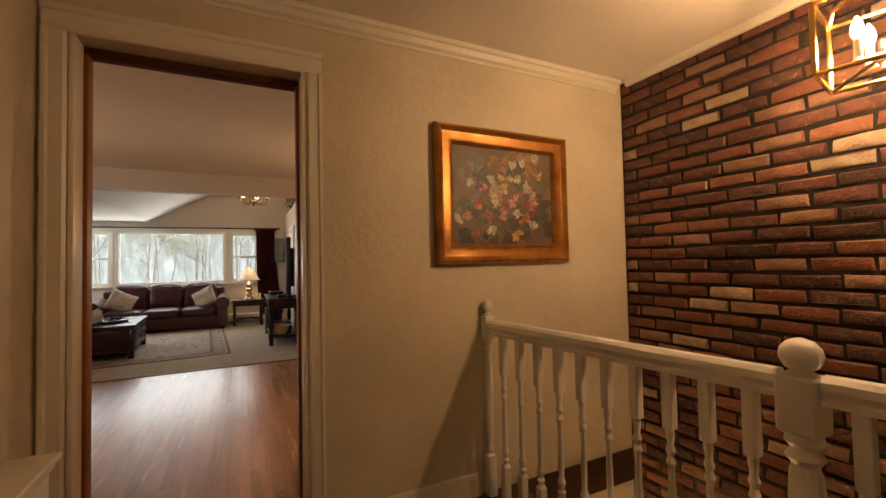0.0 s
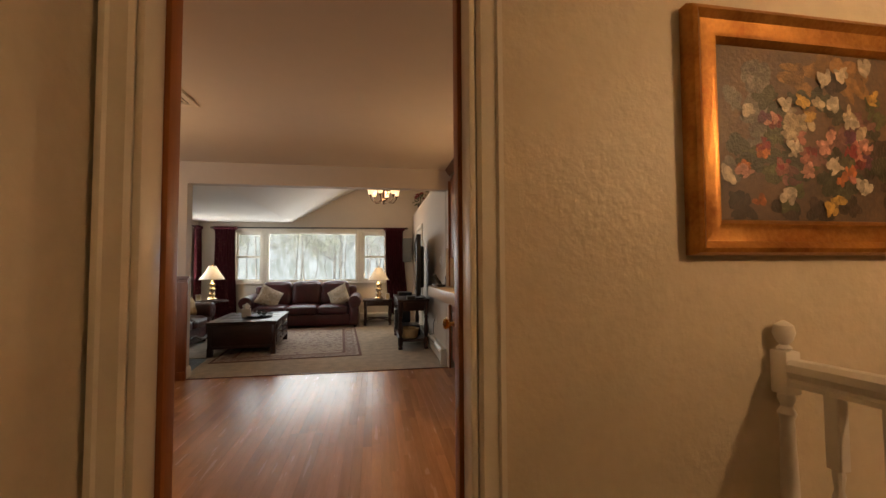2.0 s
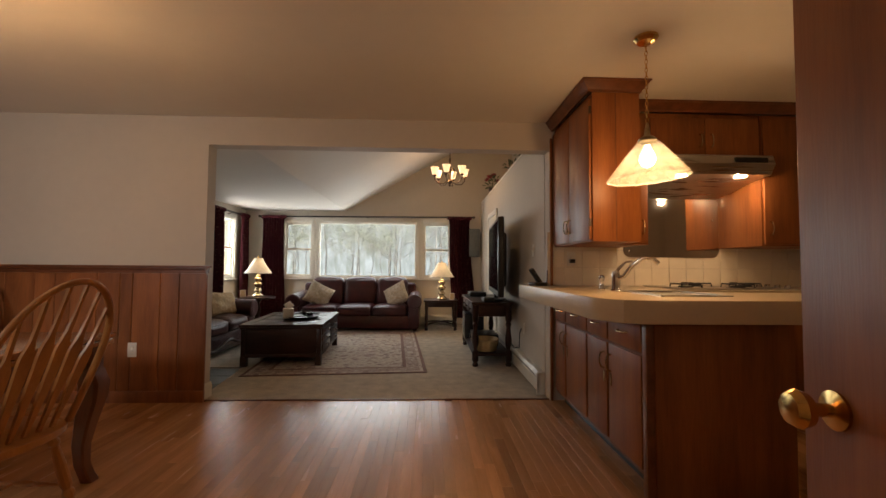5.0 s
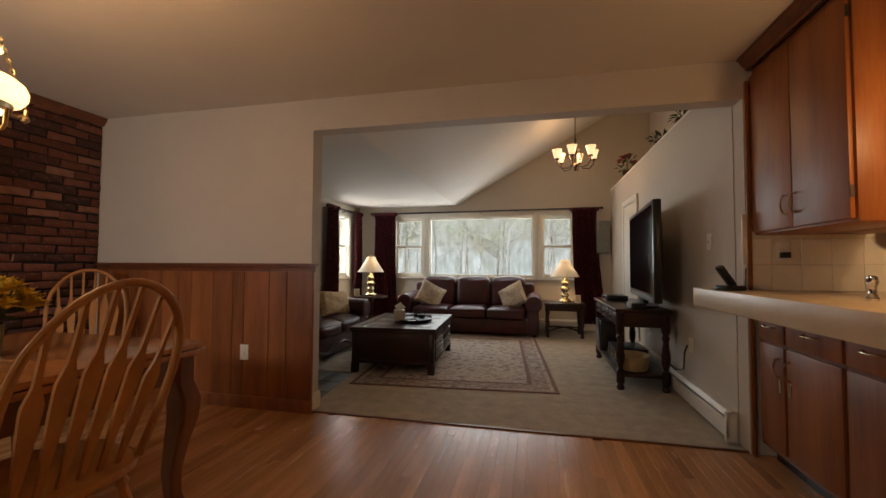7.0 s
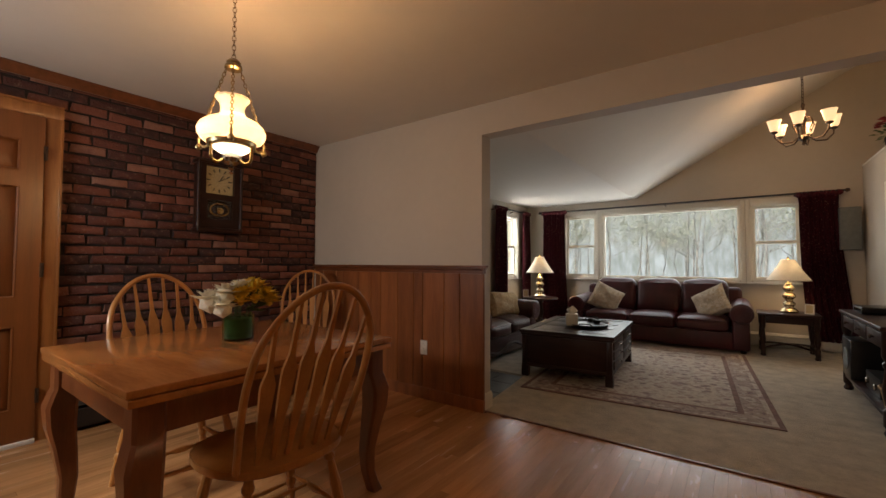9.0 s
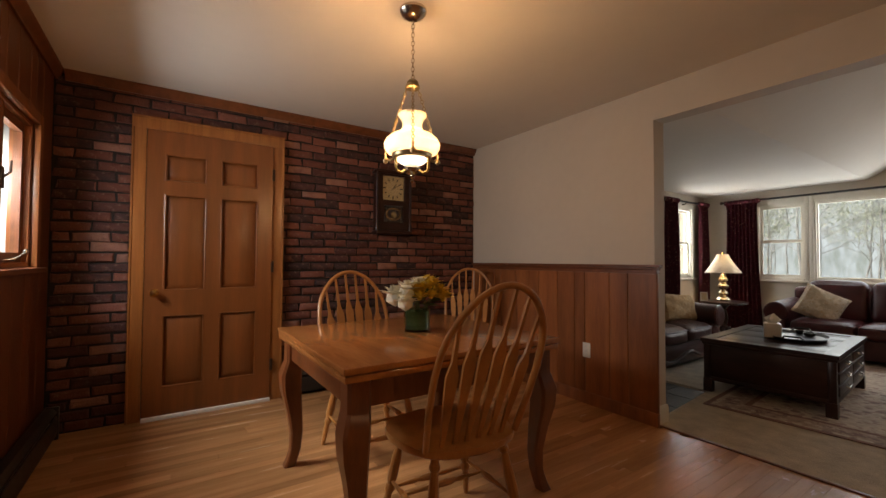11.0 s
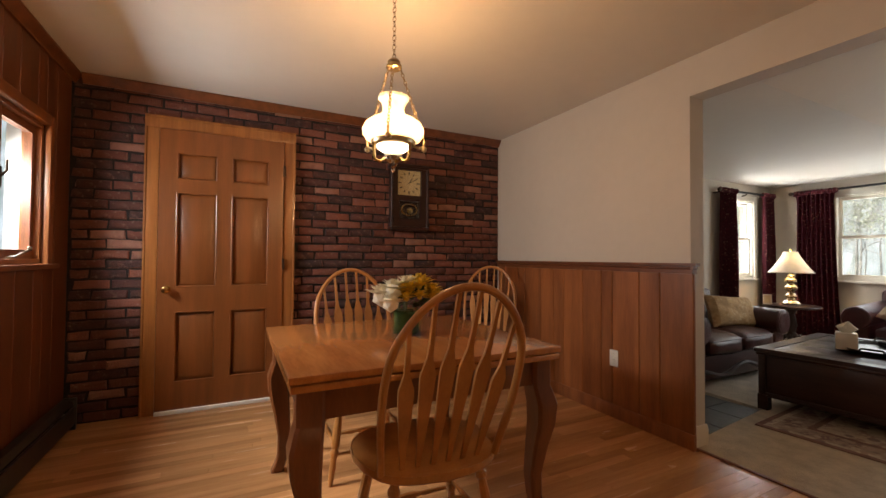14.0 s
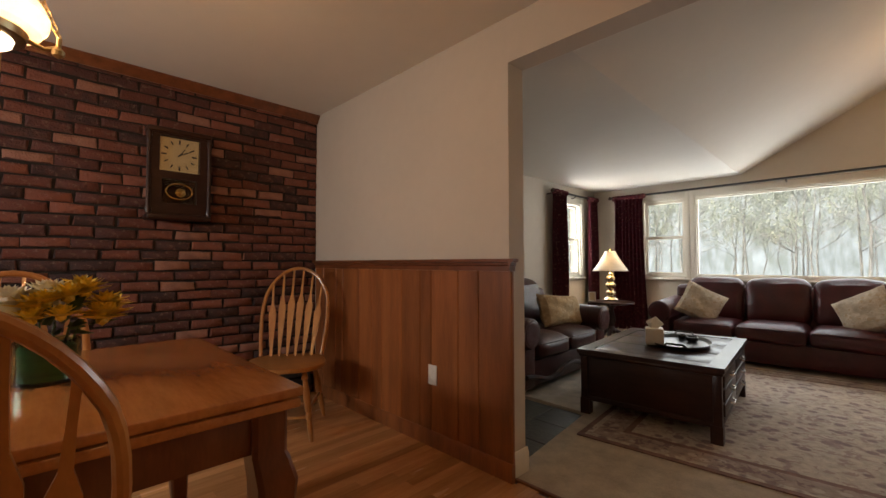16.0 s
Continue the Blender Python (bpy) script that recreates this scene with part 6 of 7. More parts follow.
part("bowl", move(wall_with_holes(1.455, 1.785, 4.455, 4.865, [(1.462, 1.778, 4.462, 4.858)], -CT_Z - 0.003, -CT_Z - 0.001), LAY), M_STEEL, sink)
part("basin_floor", box(1.462, 4.462, CT_Z + 0.0015, 1.778, 4.858, CT_Z + 0.0025), M_STEEL, sink)
fau = thing("faucet", (1.38, 4.86, CT_Z), "chrome single-lever kitchen faucet with a side sprayer", "faucet", rz=-35)
part("body", lathe([(0.034, 0), (0.036, 0.008), (0.026, 0.016), (0.024, 0.09), (0.027, 0.11), (0.02, 0.13)], 20), M_CHROME, fau)
part("spout", tube([(0, 0, 0.08), (0.05, -0.01, 0.10), (0.10, -0.02, 0.17), (0.16, -0.03, 0.215), (0.22, -0.04, 0.21), (0.25, -0.045, 0.18)], [0.015, 0.014, 0.013, 0.012, 0.012, 0.014], 12), M_CHROME, fau)
part("lever", tube([(0, 0, 0.12), (0.02, 0.0, 0.15), (0.06, 0.0, 0.19), (0.10, 0, 0.195)], [0.012, 0.010, 0.007, 0.006], 10), M_CHROME, fau)
part("sprayer", lathe([(0.02, 0), (0.022, 0.01), (0.013, 0.03), (0.014, 0.06), (0.020, 0.075), (0.018, 0.10), (0.008, 0.105)], 16, (-0.10, 0.06, 0)), M_CHROME, fau)
cook = thing("gas_cooktop", (0, 0, CT_Z), "black gas cooktop with iron grates in the counter", "cooktop")
part("glass_plate", box(1.95, 5.12, 0.001, 2.85, 5.60, 0.012, 0.004), M_STEEL, cook)
for i in range(4):
    cx, cy = 2.10 + 0.2 * i, 5.36 + (0.09 if i % 2 else -0.09)
    b = part("burner", lathe([(0.05, 0.012), (0.05, 0.02), (0.035, 0.026), (0.01, 0.028)], 18, (cx, cy, 0)), M_IRON, cook)
    bm = bmesh.new()
    for k in range(4):
        a = radians(45 + 90 * k)
        tube([(cx + 0.02 * math.cos(a), cy + 0.02 * math.sin(a), 0.036), (cx + 0.10 * math.cos(a), cy + 0.10 * math.sin(a), 0.038), (cx + 0.105 * math.cos(a), cy + 0.105 * math.sin(a), 0.012)], 0.006, 6, bm)
    part("grate", bm, M_IRON, b)
for k in range(4):
    part("knob", lathe([(0.02, 0.012), (0.02, 0.03), (0.015, 0.035)], 14, (2.80, 5.17 + 0.09 * k, 0)), M_CHROME, cook)
ph = thing("cordless_phone", (1.08, 5.62, CT_Z), "black cordless telephone on its charging base", "telephone", rz=-70)
part("base", box(-0.055, -0.06, 0, 0.055, 0.06, 0.03, 0.01), M_BLACK, ph)
part("handset", move(box(-0.024, -0.016, 0, 0.024, 0.016, 0.15, 0.01), Matrix.Translation((0.0, 0.02, 0.022)) @ Matrix.Rotation(radians(38), 4, "X")), M_BLACK, ph)
part("aerial", tube([(0.05, 0.05, 0.02), (0.05, 0.055, 0.13)], 0.004, 6), M_BLACK, ph)
bk = outlet("wall_outlet", (1.38, NORTH_Y - 0.012, 1.18), 0, M_PLATE, "ivory outlet plate on the backsplash")
part("plug", box(-0.02, -0.05, -0.035, 0.02, -0.009, -0.002, 0.004), M_BLACK, bk, "black plug-in adapter")

# wall cabinets
UP0, UP1 = 1.28, CEIL_Z - 0.075


def upper(name, x0, x1, y0, y1, z0, face, doors, label):
    """A wall cabinet whose doors look along face: '-x' or '-y'."""
    c = thing(name, (0, 0, 0), label, "cabinet", "wall cabinets")
    if face == "-x":
        part("body", box(x0 + 0.02, y0, z0, x1, y1, UP1, 0.003), M_CAB, c)
        w = (y1 - y0 - 0.02) / doors
        for i in range(doors):
            a = y0 + 0.012 + i * w
            d = part("door", box(x0, a, z0 + 0.012, x0 + 0.019, a + w - 0.006, UP1 - 0.04, 0.005), M_CAB, c)
            yy = a + (w - 0.04 if i == 0 else 0.035)
            pull(d, (x0, yy, z0 + 0.13), (0, 0, 1), (-1, 0, 0))
            for z in (z0 + 0.10, UP1 - 0.14):
                part("hinge", box(x0 + 0.002, (a - 0.004 if i == 0 else a + w - 0.006), z, x0 + 0.016, (a + 0.001 if i == 0 else a + w - 0.001), z + 0.05), M_BRONZE, d)
    else:
        part("body", box(x0, y0 + 0.02, z0, x1, y1, UP1, 0.003), M_CAB, c)
        w = (x1 - x0 - 0.02) / doors
        for i in range(doors):
            a = x0 + 0.012 + i * w
            d = part("door", box(a, y0, z0 + 0.012, a + w - 0.006, y0 + 0.019, UP1 - 0.04, 0.005), M_CAB, c)
            xx = a + (w - 0.045 if (i == 0 and doors > 1) or x0 < 1.6 else 0.04)
            pull(d, (xx, y0, z0 + 0.13), (0, 0, 1), (0, -1, 0))
    return c


UY = 5.21
upper("wall_cabinet", 1.225, 1.565, 4.89, 5.69, UP0, "-x", 2, "cherry two-door wall cabinet hung at the peninsula end")
upper("wall_cabinet", 1.58, 1.80, UY, 5.69, UP0, "-y", 1, "narrow cherry wall cabinet beside the range hood")
upper("wall_cabinet", 1.805, 2.66, UY, 5.69, 1.93, "-y", 2, "short cherry wall cabinet over the range hood")
upper("wall_cabinet", 2.665, 3.05, UY, 5.69, UP0, "-y", 1, "cherry wall cabinet beside the range hood")
upper("wall_cabinet", 3.055, 4.25, UY, 5.69, UP0, "-y", 3, "long cherry wall cabinet over the counter")
CR = ((0, 0), (0.012, 0), (0.016, 0.014), (0.033, 0.03), (0.05, 0.06), (0.06, 0.064), (0.06, 0.074), (0, 0.074))
crown = thing("trim_cabinet_crown", (0, 0, CEIL_Z - 0.0755), "dark cherry crown moulding on top of the wall cabinets", "moulding", kind="structure")
bm = bmesh.new()
rails = []
for o, z in CR:
    line = ((1.226 - o, 5.69), (1.226 - o, 4.892 - o), (1.563 + o, 4.892 - o), (1.563 + o, UY + 0.002 - o), (4.25, UY + 0.002 - o))
    rails.append([bm.verts.new((x, y, z)) for x, y in line])
for a, b in zip(rails, rails[1:] + rails[:1]):
    for i in range(4):
        bm.faces.new((a[i], a[i + 1], b[i + 1], b[i]))
part("moulding", bm, M_CABD, crown)
seam = box(1.40, 4.8875, UP0 + 0.004, 1.405, 4.8895, UP1 - 0.004)
solo("trim_cabinet_seam", seam, M_CABD, "dark seam between the two side boards", "trim", kind="structure")
hood = thing("range_hood", (0, 0, 0), "stainless steel under-cabinet range hood with two lit lamps", "range hood")
bm = bmesh.new()
prof = [(5.69, 1.925), (5.10, 1.925), (5.08, 1.86), (5.12, 1.79), (5.30, 1.77), (5.69, 1.70)]
va, vb = [bm.verts.new((1.81, y, z)) for y, z in prof], [bm.verts.new((2.655, y, z)) for y, z in prof]
for i in range(6):
    bm.faces.new((va[i], va[(i + 1) % 6], vb[(i + 1) % 6], vb[i]))
bm.faces.new(va[::-1]), bm.faces.new(vb)
part("canopy", bm, M_STEEL, hood)
part("control_strip", box(2.36, 5.077, 1.868, 2.60, 5.093, 1.905, 0.003), M_BLACK, hood, "black control strip")
for x in (2.02, 2.46):
    part("lamp", lathe([(0.002, -0.004), (0.038, -0.004), (0.045, 0.001), (0.045, 0.01)], 18, (x, 5.17, 1.783)), M_BULB, hood, "lit hood lamp")

back = thing("stove_backplate", (0, 0, 0), "polished metal backplate with rounded corners behind the cooktop", "backplate")
x0, x1, z0, z1, r = 1.83, 2.66, 1.20, 1.72, 0.06
pts = [(x1, z1), (x0, z1)] + [(x0 + r - r * math.cos(a), z0 + r - r * math.sin(a)) for a in [i * math.pi / 12 for i in range(7)]] + [(x1 - r + r * math.sin(a), z0 + r - r * math.cos(a)) for a in [i * math.pi / 12 for i in range(7)]]
part("plate", move(prism(pts, 0, 0.004), Matrix.Translation((0, NORTH_Y - 0.0145, 0)) @ Matrix.Rotation(radians(90), 4, "X")), M_MIRROR, back)
for x, z in ((x0 + 0.05, z0 + 0.05), (x1 - 0.05, z0 + 0.05), (x0 + 0.05, z1 - 0.2), (x1 - 0.05, z1 - 0.2)):
    part("screw", lathe([(0.007, 0), (0.007, 0.002), (0.004, 0.004)], 10, (x, NORTH_Y - 0.0185, z), turn=Matrix.Rotation(radians(90), 3, "X")), M_STEEL, back)


def cone_pendant():
    at = (1.33, 4.37, 0)
    p = thing("pendant_lamp", (*at[:2], CEIL_Z), "lit ribbed glass cone pendant on a chain over the counter", "ceiling lamp")
    part("canopy", lathe([(0.012, -0.035), (0.045, -0.028), (0.062, -0.01), (0.062, 0)], 24), M_BRASS, p, "brass ceiling canopy")
    part("chain", chain(bmesh.new(), (0, 0, -0.03), (0, 0, -0.465), 0.028, 0.0022, 0.007), M_BRASS, p)
    part("socket_cap", lathe([(0.044, -0.568), (0.047, -0.558), (0.036, -0.545), (0.016, -0.535), (0.012, -0.50), (0.006, -0.465)], 20), M_ABRASS, p, "dull brass socket cap")
    bm = bmesh.new()
    rings = []
    for r, z in ((0.198, -0.760), (0.193, -0.748), (0.155, -0.70), (0.114, -0.645), (0.078, -0.60), (0.053, -0.57), (0.04, -0.56)):
        rings.append([bm.verts.new((r * (1 + 0.012 * (i % 2)) * math.cos(2 * math.pi * i / 96), r * (1 + 0.012 * (i % 2)) * math.sin(2 * math.pi * i / 96), z + 0.06 * r * math.cos(2 * math.pi * i / 96))) for i in range(96)])
    for a, b in zip(rings, rings[1:]):
        for i in range(96):
            bm.faces.new((a[i], a[(i + 1) % 96], b[(i + 1) % 96], b[i]))
    part("shade", bm, M_PEND, p, "glowing ribbed glass cone").visible_shadow = False
    part("rim", tube([(0.199 * math.cos(2 * math.pi * i / 48), 0.199 * math.sin(2 * math.pi * i / 48), -0.761 + 0.013 * math.cos(2 * math.pi * i / 48)) for i in range(48)], 0.006, 6, closed=True), M_PEND, p, "bright rolled glass rim").visible_shadow = False
    part("bulb", lathe([(0.004, -0.705), (0.03, -0.692), (0.042, -0.665), (0.036, -0.635), (0.02, -0.605), (0.014, -0.585)], 16), M_BULB, p, "lit bulb")


cone_pendant()

# ---- foyer ----
def baluster(parent, x, y, z_top):
    prof = [(0.0, 0.02), (0.26, 0.02), (0.27, 0.012), (0.29, 0.018), (0.30, 0.011), (0.33, 0.018), (0.35, 0.011), (0.42, 0.013), (0.58, 0.010), (0.60, 0.016), (0.62, 0.010), (0.64, 0.016), (0.66, 0.010), (0.70, 0.015), (0.715, 0.012)]
    bm = lathe([(r, z) for z, r in prof[1:]], 12, (x, y, 0))
    box(x - 0.018, y - 0.018, 0.0, x + 0.018, y + 0.018, 0.258, 0.003, 1, bm)
    box(x - 0.018, y - 0.018, 0.712, x + 0.018, y + 0.018, z_top, 0.003, 1, bm)
    return part("baluster", bm, M_RAIL, parent)


def newel(parent, x, y):
    n = part("newel_post", box(x - 0.045, y - 0.045, 0, x + 0.045, y + 0.045, 0.30, 0.006, 2, box(x - 0.047, y - 0.047, 0.815, x + 0.047, y + 0.047, 0.97, 0.012, 3)), M_RAIL, parent)
    part("newel_shaft", lathe([(0.04, 0.30), (0.03, 0.315), (0.042, 0.335), (0.03, 0.355), (0.034, 0.42), (0.043, 0.60), (0.036, 0.71), (0.030, 0.735), (0.044, 0.755), (0.03, 0.775), (0.044, 0.795), (0.04, 0.816)], 20, (x, y, 0)), M_RAIL, n)
    part("ball_finial", lathe([(0.02, 0.968), (0.034, 0.974), (0.022, 0.982), (0.036, 0.99), (0.047, 1.01), (0.049, 1.022), (0.045, 1.04), (0.03, 1.058), (0.008, 1.067)], 24, (x, y, 0)), M_RAIL, n)
    return n


def wall_newel(parent, x, y):
    """The slim turned post where the rail meets the wall."""
    n = part("wall_newel", box(x - 0.024, y - 0.024, 0, x + 0.024, y + 0.024, 0.27, 0.004, 2, box(x - 0.026, y - 0.026, 0.875, x + 0.026, y + 0.026, 1.0, 0.006, 2)), M_RAIL, parent)
    part("newel_shaft", lathe([(0.02, 0.27), (0.014, 0.28), (0.022, 0.30), (0.014, 0.32), (0.017, 0.38), (0.023, 0.60), (0.017, 0.80), (0.024, 0.82), (0.014, 0.84), (0.022, 0.86), (0.02, 0.876)], 16, (x, y, 0)), M_RAIL, n)
    part("ball_finial", lathe([(0.012, 0.998), (0.02, 1.006), (0.011, 1.016), (0.022, 1.03), (0.028, 1.05), (0.024, 1.072), (0.005, 1.085)], 18, (x, y, 0)), M_RAIL, n)
    return n


rail = thing("stair_railing", (0, 0, -0.062), "white painted stair railing with turned balusters and ball-topped newels", "railing")
A, B, C = Vector((1.52, 1.93, 0)), Vector((1.695, 0.635, 0)), Vector((1.845, -0.635, 0))
wall_newel(rail, *A.xy), newel(rail, *B.xy), newel(rail, *C.xy)
for p, q in ((A, B), (B, C)):
    d = (q - p).normalized()
    a, b = p + d * (0.025 if p is A else 0.046), q - d * 0.046
    side = Vector((-d.y, d.x, 0))
    bm = bmesh.new()
    prof = [(-0.030, 0.905), (0.030, 0.905), (0.030, 0.918), (0.022, 0.926), (0.034, 0.945), (0.030, 0.965), (0.016, 0.978), (-0.016, 0.978), (-0.030, 0.965), (-0.034, 0.945), (-0.022, 0.926), (-0.030, 0.918)]
    ra = [bm.verts.new(a + side * u + Vector((0, 0, z))) for u, z in prof]
    rb = [bm.verts.new(b + side * u + Vector((0, 0, z))) for u, z in prof]
    for i in range(12):
        bm.faces.new((ra[i], ra[(i + 1) % 12], rb[(i + 1) % 12], rb[i]))
    bm.faces.new(ra[::-1]), bm.faces.new(rb)
    part("handrail", bm, M_RAIL, rail)
    for k in range(10):
        m = p.lerp(q, (k + 1) / 11)
        baluster(rail, m.x, m.y, 0.9045)


def lantern():
    l = thing("hanging_lantern", (2.15, 0.60, 0), "lit polished brass and glass hanging lantern over the stairwell", "ceiling lamp", rz=12)
    w, z0, z1 = 0.125, 1.80, 2.03
    part("canopy", lathe([(0.01, FOYER_CEIL - 0.04), (0.04, FOYER_CEIL - 0.03), (0.055, FOYER_CEIL)], 20), M_BRASS, l)
    part("chain", chain(bmesh.new(), (0, 0, 2.17), (0, 0, FOYER_CEIL - 0.03)), M_BRASS, l)
    part("loop", tube([(0.055 * math.cos(a), 0, 2.12 + 0.055 * math.sin(a)) for a in [2 * math.pi * i / 20 for i in range(20)]], 0.006, 8, closed=True), M_BRASS, l)
    f = bmesh.new()
    cs = [(-w, -w), (w, -w), (w, w), (-w, w)]
    for i in range(4):
        a, b = cs[i], cs[(i + 1) % 4]
        tube([(*a, z0), (*a, z1)], 0.009, 8, f)
        for z in (z0, z1):
            tube([(*a, z), (*b, z)], 0.008, 8, f)
        tube([(*a, z1), (a[0] * 0.85, a[1] * 0.85, z1 + 0.05), (a[0] * 0.4, a[1] * 0.4, z1 + 0.06), (0, 0, z1 + 0.085)], 0.008, 8, f)
    part("frame", f, M_BRASS, l)
    for i in range(4):
        a, b = cs[i], cs[(i + 1) % 4]
        bm = bmesh.new()
        v = [bm.verts.new((*p, z)) for p, z in ((a, z0), (b, z0), (b, z1), (a, z1))]
        bm.faces.new(v)
        g = part("pane", bm, M_LANTERN, l)
        g.visible_shadow = False
    part("cross_bar", tube([(-w, -w, z0), (0, 0, z0 + 0.03), (w, w, z0)], 0.007, 8), M_BRONZE, l)
    for k in range(3):
        a = radians(120 * k + 20)
        x, y = 0.055 * math.cos(a), 0.055 * math.sin(a)
        c = part("candle", lathe([(0.02, z0 + 0.03), (0.011, z0 + 0.04), (0.011, z0 + 0.10)], 12, (x, y, 0)), M_PLATE, l, "ivory candle sleeve")
        part("bulb", lathe([(0.008, z0 + 0.10), (0.017, z0 + 0.125), (0.014, z0 + 0.15), (0.002, z0 + 0.175)], 12, (x, y, 0)), M_BULB, c, "lit candle bulb")


lantern()


def painting():
    x0, x1, z0, z1 = 1.232, 2.092, 1.214, 1.946
    y = FOYER_Y - 0.006
    p = thing("framed_painting", ((x0 + x1) / 2, y, z0), "gilt-framed oil painting of mixed flowers in a bowl", "painting")
    w, h = (x1 - x0) / 2, z1 - z0
    # section of the frame: (inset, depth)
    sec = ((0, 0), (0, 0.030), (0.008, 0.045), (0.02, 0.050), (0.03, 0.042), (0.04, 0.034), (0.075, 0.030), (0.09, 0.034), (0.10, 0.024), (0.105, 0.012), (0.105, 0))
    for k, nm in enumerate(("bottom", "right", "top", "left")):
        bm = bmesh.new()
        loops = []
        for s in (0, 1):
            ring = []
            for u, d in sec:
                cx = [(-w + u, u), (w - u, u), (w - u, h - u), (-w + u, h - u)]
                q = cx[(k + s) % 4]
                ring.append(bm.verts.new((q[0], -d, q[1])))
            loops.append(ring)
        n = len(sec)
        for i in range(n):
            bm.faces.new((loops[0][i], loops[0][(i + 1) % n], loops[1][(i + 1) % n], loops[1][i]))
        bm.faces.new(loops[0]), bm.faces.new(loops[1][::-1])
        part("frame_moulding", bm, M_GOLD, p)
    iw, ih = w - 0.104, h - 0.208
    zc = 0.104
    part("canvas", box(-iw, -0.014, zc, iw, -0.004, zc + ih), mat("painted_ground", (0.13, 0.08, 0.045), 0.45, 0, 0.35, 7, 0.2, 90, dark=(0.06, 0.045, 0.036)), p, "brown painted ground with grey drapery")
    rng = random.Random(11)
    def dabs(name, color, spots, size, n, y_off):
        bm = bmesh.new()
        for u, v in spots:
            for i in range(n):
                a = rng.uniform(0, 6.28)
                r = size * rng.uniform(0.1, 0.8)
                cx, cz = -iw + 2 * iw * u + r * math.cos(a), zc + ih * v + r * math.sin(a)
                rx, rz, ph = size * rng.uniform(0.35, 0.75), size * rng.uniform(0.2, 0.5), rng.uniform(0, 3.14)
                yy = y_off - rng.uniform(0, 0.001)
                vs = []
                for k in range(8):
                    t = 2 * math.pi * k / 8
                    px, pz = rx * math.cos(t), rz * math.sin(t)
                    qx, qz = cx + px * math.cos(ph) - pz * math.sin(ph), cz + px * math.sin(ph) + pz * math.cos(ph)
                    vs.append(bm.verts.new((max(-iw, min(iw, qx)), yy, max(zc, min(zc + ih, qz)))))
                bm.faces.new(vs)
        part("brushwork", bm, mat("oil_" + name, color, 0.4, 0, 0.3, 40, 0.3, 120, island=0.35), p, name + " brush strokes")
    dabs("grey", (0.17, 0.15, 0.13), [(0.20, v / 10) for v in range(4, 10)] + [(0.25, 0.8), (0.06, 0.3), (0.08, 0.7)], 0.045, 8, -0.0145)
    dabs("ochre", (0.26, 0.14, 0.05), [(0.6, 0.9), (0.75, 0.85), (0.45, 0.85), (0.5, 0.7)], 0.06, 9, -0.0146)
    dabs("umber", (0.045, 0.03, 0.022), [(0.1, 0.08), (0.35, 0.08), (0.85, 0.3), (0.9, 0.45), (0.7, 0.1), (0.55, 0.05), (0.95, 0.15), (0.68, 0.83)], 0.05, 8, -0.0152)
    dabs("green", (0.075, 0.085, 0.035), [(0.3, 0.5), (0.35, 0.3), (0.42, 0.2), (0.5, 0.35), (0.85, 0.7), (0.9, 0.62), (0.75, 0.35), (0.15, 0.35), (0.36, 0.1), (0.28, 0.28)], 0.038, 9, -0.0160)
    def mass(n, u0, u1, v0, v1):
        out = []
        while len(out) < n:
            u, v = rng.uniform(-1, 1), rng.uniform(-1, 1)
            if u * u + v * v < 1:
                out.append(((u0 + u1) / 2 + u * (u1 - u0) / 2, (v0 + v1) / 2 + v * (v1 - v0) / 2))
        return out
    dabs("moss", (0.05, 0.055, 0.03), mass(26, 0.08, 0.95, 0.1, 0.75), 0.045, 7, -0.0163)
    dabs("mauve", (0.16, 0.075, 0.065), mass(14, 0.2, 0.9, 0.2, 0.65), 0.034, 7, -0.0165)
    dabs("rose", (0.34, 0.13, 0.10), mass(9, 0.3, 0.85, 0.2, 0.6), 0.026, 8, -0.0170)
    dabs("ivory", (0.40, 0.33, 0.22), mass(8, 0.35, 0.8, 0.3, 0.75), 0.030, 8, -0.0174)
    dabs("crimson", (0.20, 0.025, 0.03), [(0.34, 0.34), (0.24, 0.42), (0.72, 0.42), (0.78, 0.34), (0.5, 0.4), (0.3, 0.57)], 0.026, 9, -0.0168)
    dabs("orange", (0.42, 0.13, 0.04), [(0.23, 0.40), (0.13, 0.3), (0.66, 0.25), (0.72, 0.3), (0.2, 0.12)], 0.024, 8, -0.0172)
    dabs("pink", (0.48, 0.24, 0.19), [(0.48, 0.30), (0.60, 0.50), (0.81, 0.46), (0.13, 0.28), (0.28, 0.58), (0.56, 0.44)], 0.026, 9, -0.0178)
    dabs("violet", (0.10, 0.03, 0.06), [(0.72, 0.50), (0.82, 0.36), (0.24, 0.6)], 0.024, 8, -0.0182)
    dabs("yellow", (0.48, 0.30, 0.07), [(0.50, 0.62), (0.46, 0.7), (0.64, 0.12), (0.60, 0.08), (0.86, 0.75)], 0.026, 8, -0.0186)
    dabs("white", (0.46, 0.40, 0.31), [(0.36, 0.68), (0.63, 0.70), (0.73, 0.60), (0.58, 0.86), (0.67, 0.88), (0.82, 0.93), (0.40, 0.42), (0.62, 0.33), (0.36, 0.14), (0.03, 0.26), (0.15, 0.62), (0.78, 0.2)], 0.030, 9, -0.0192)


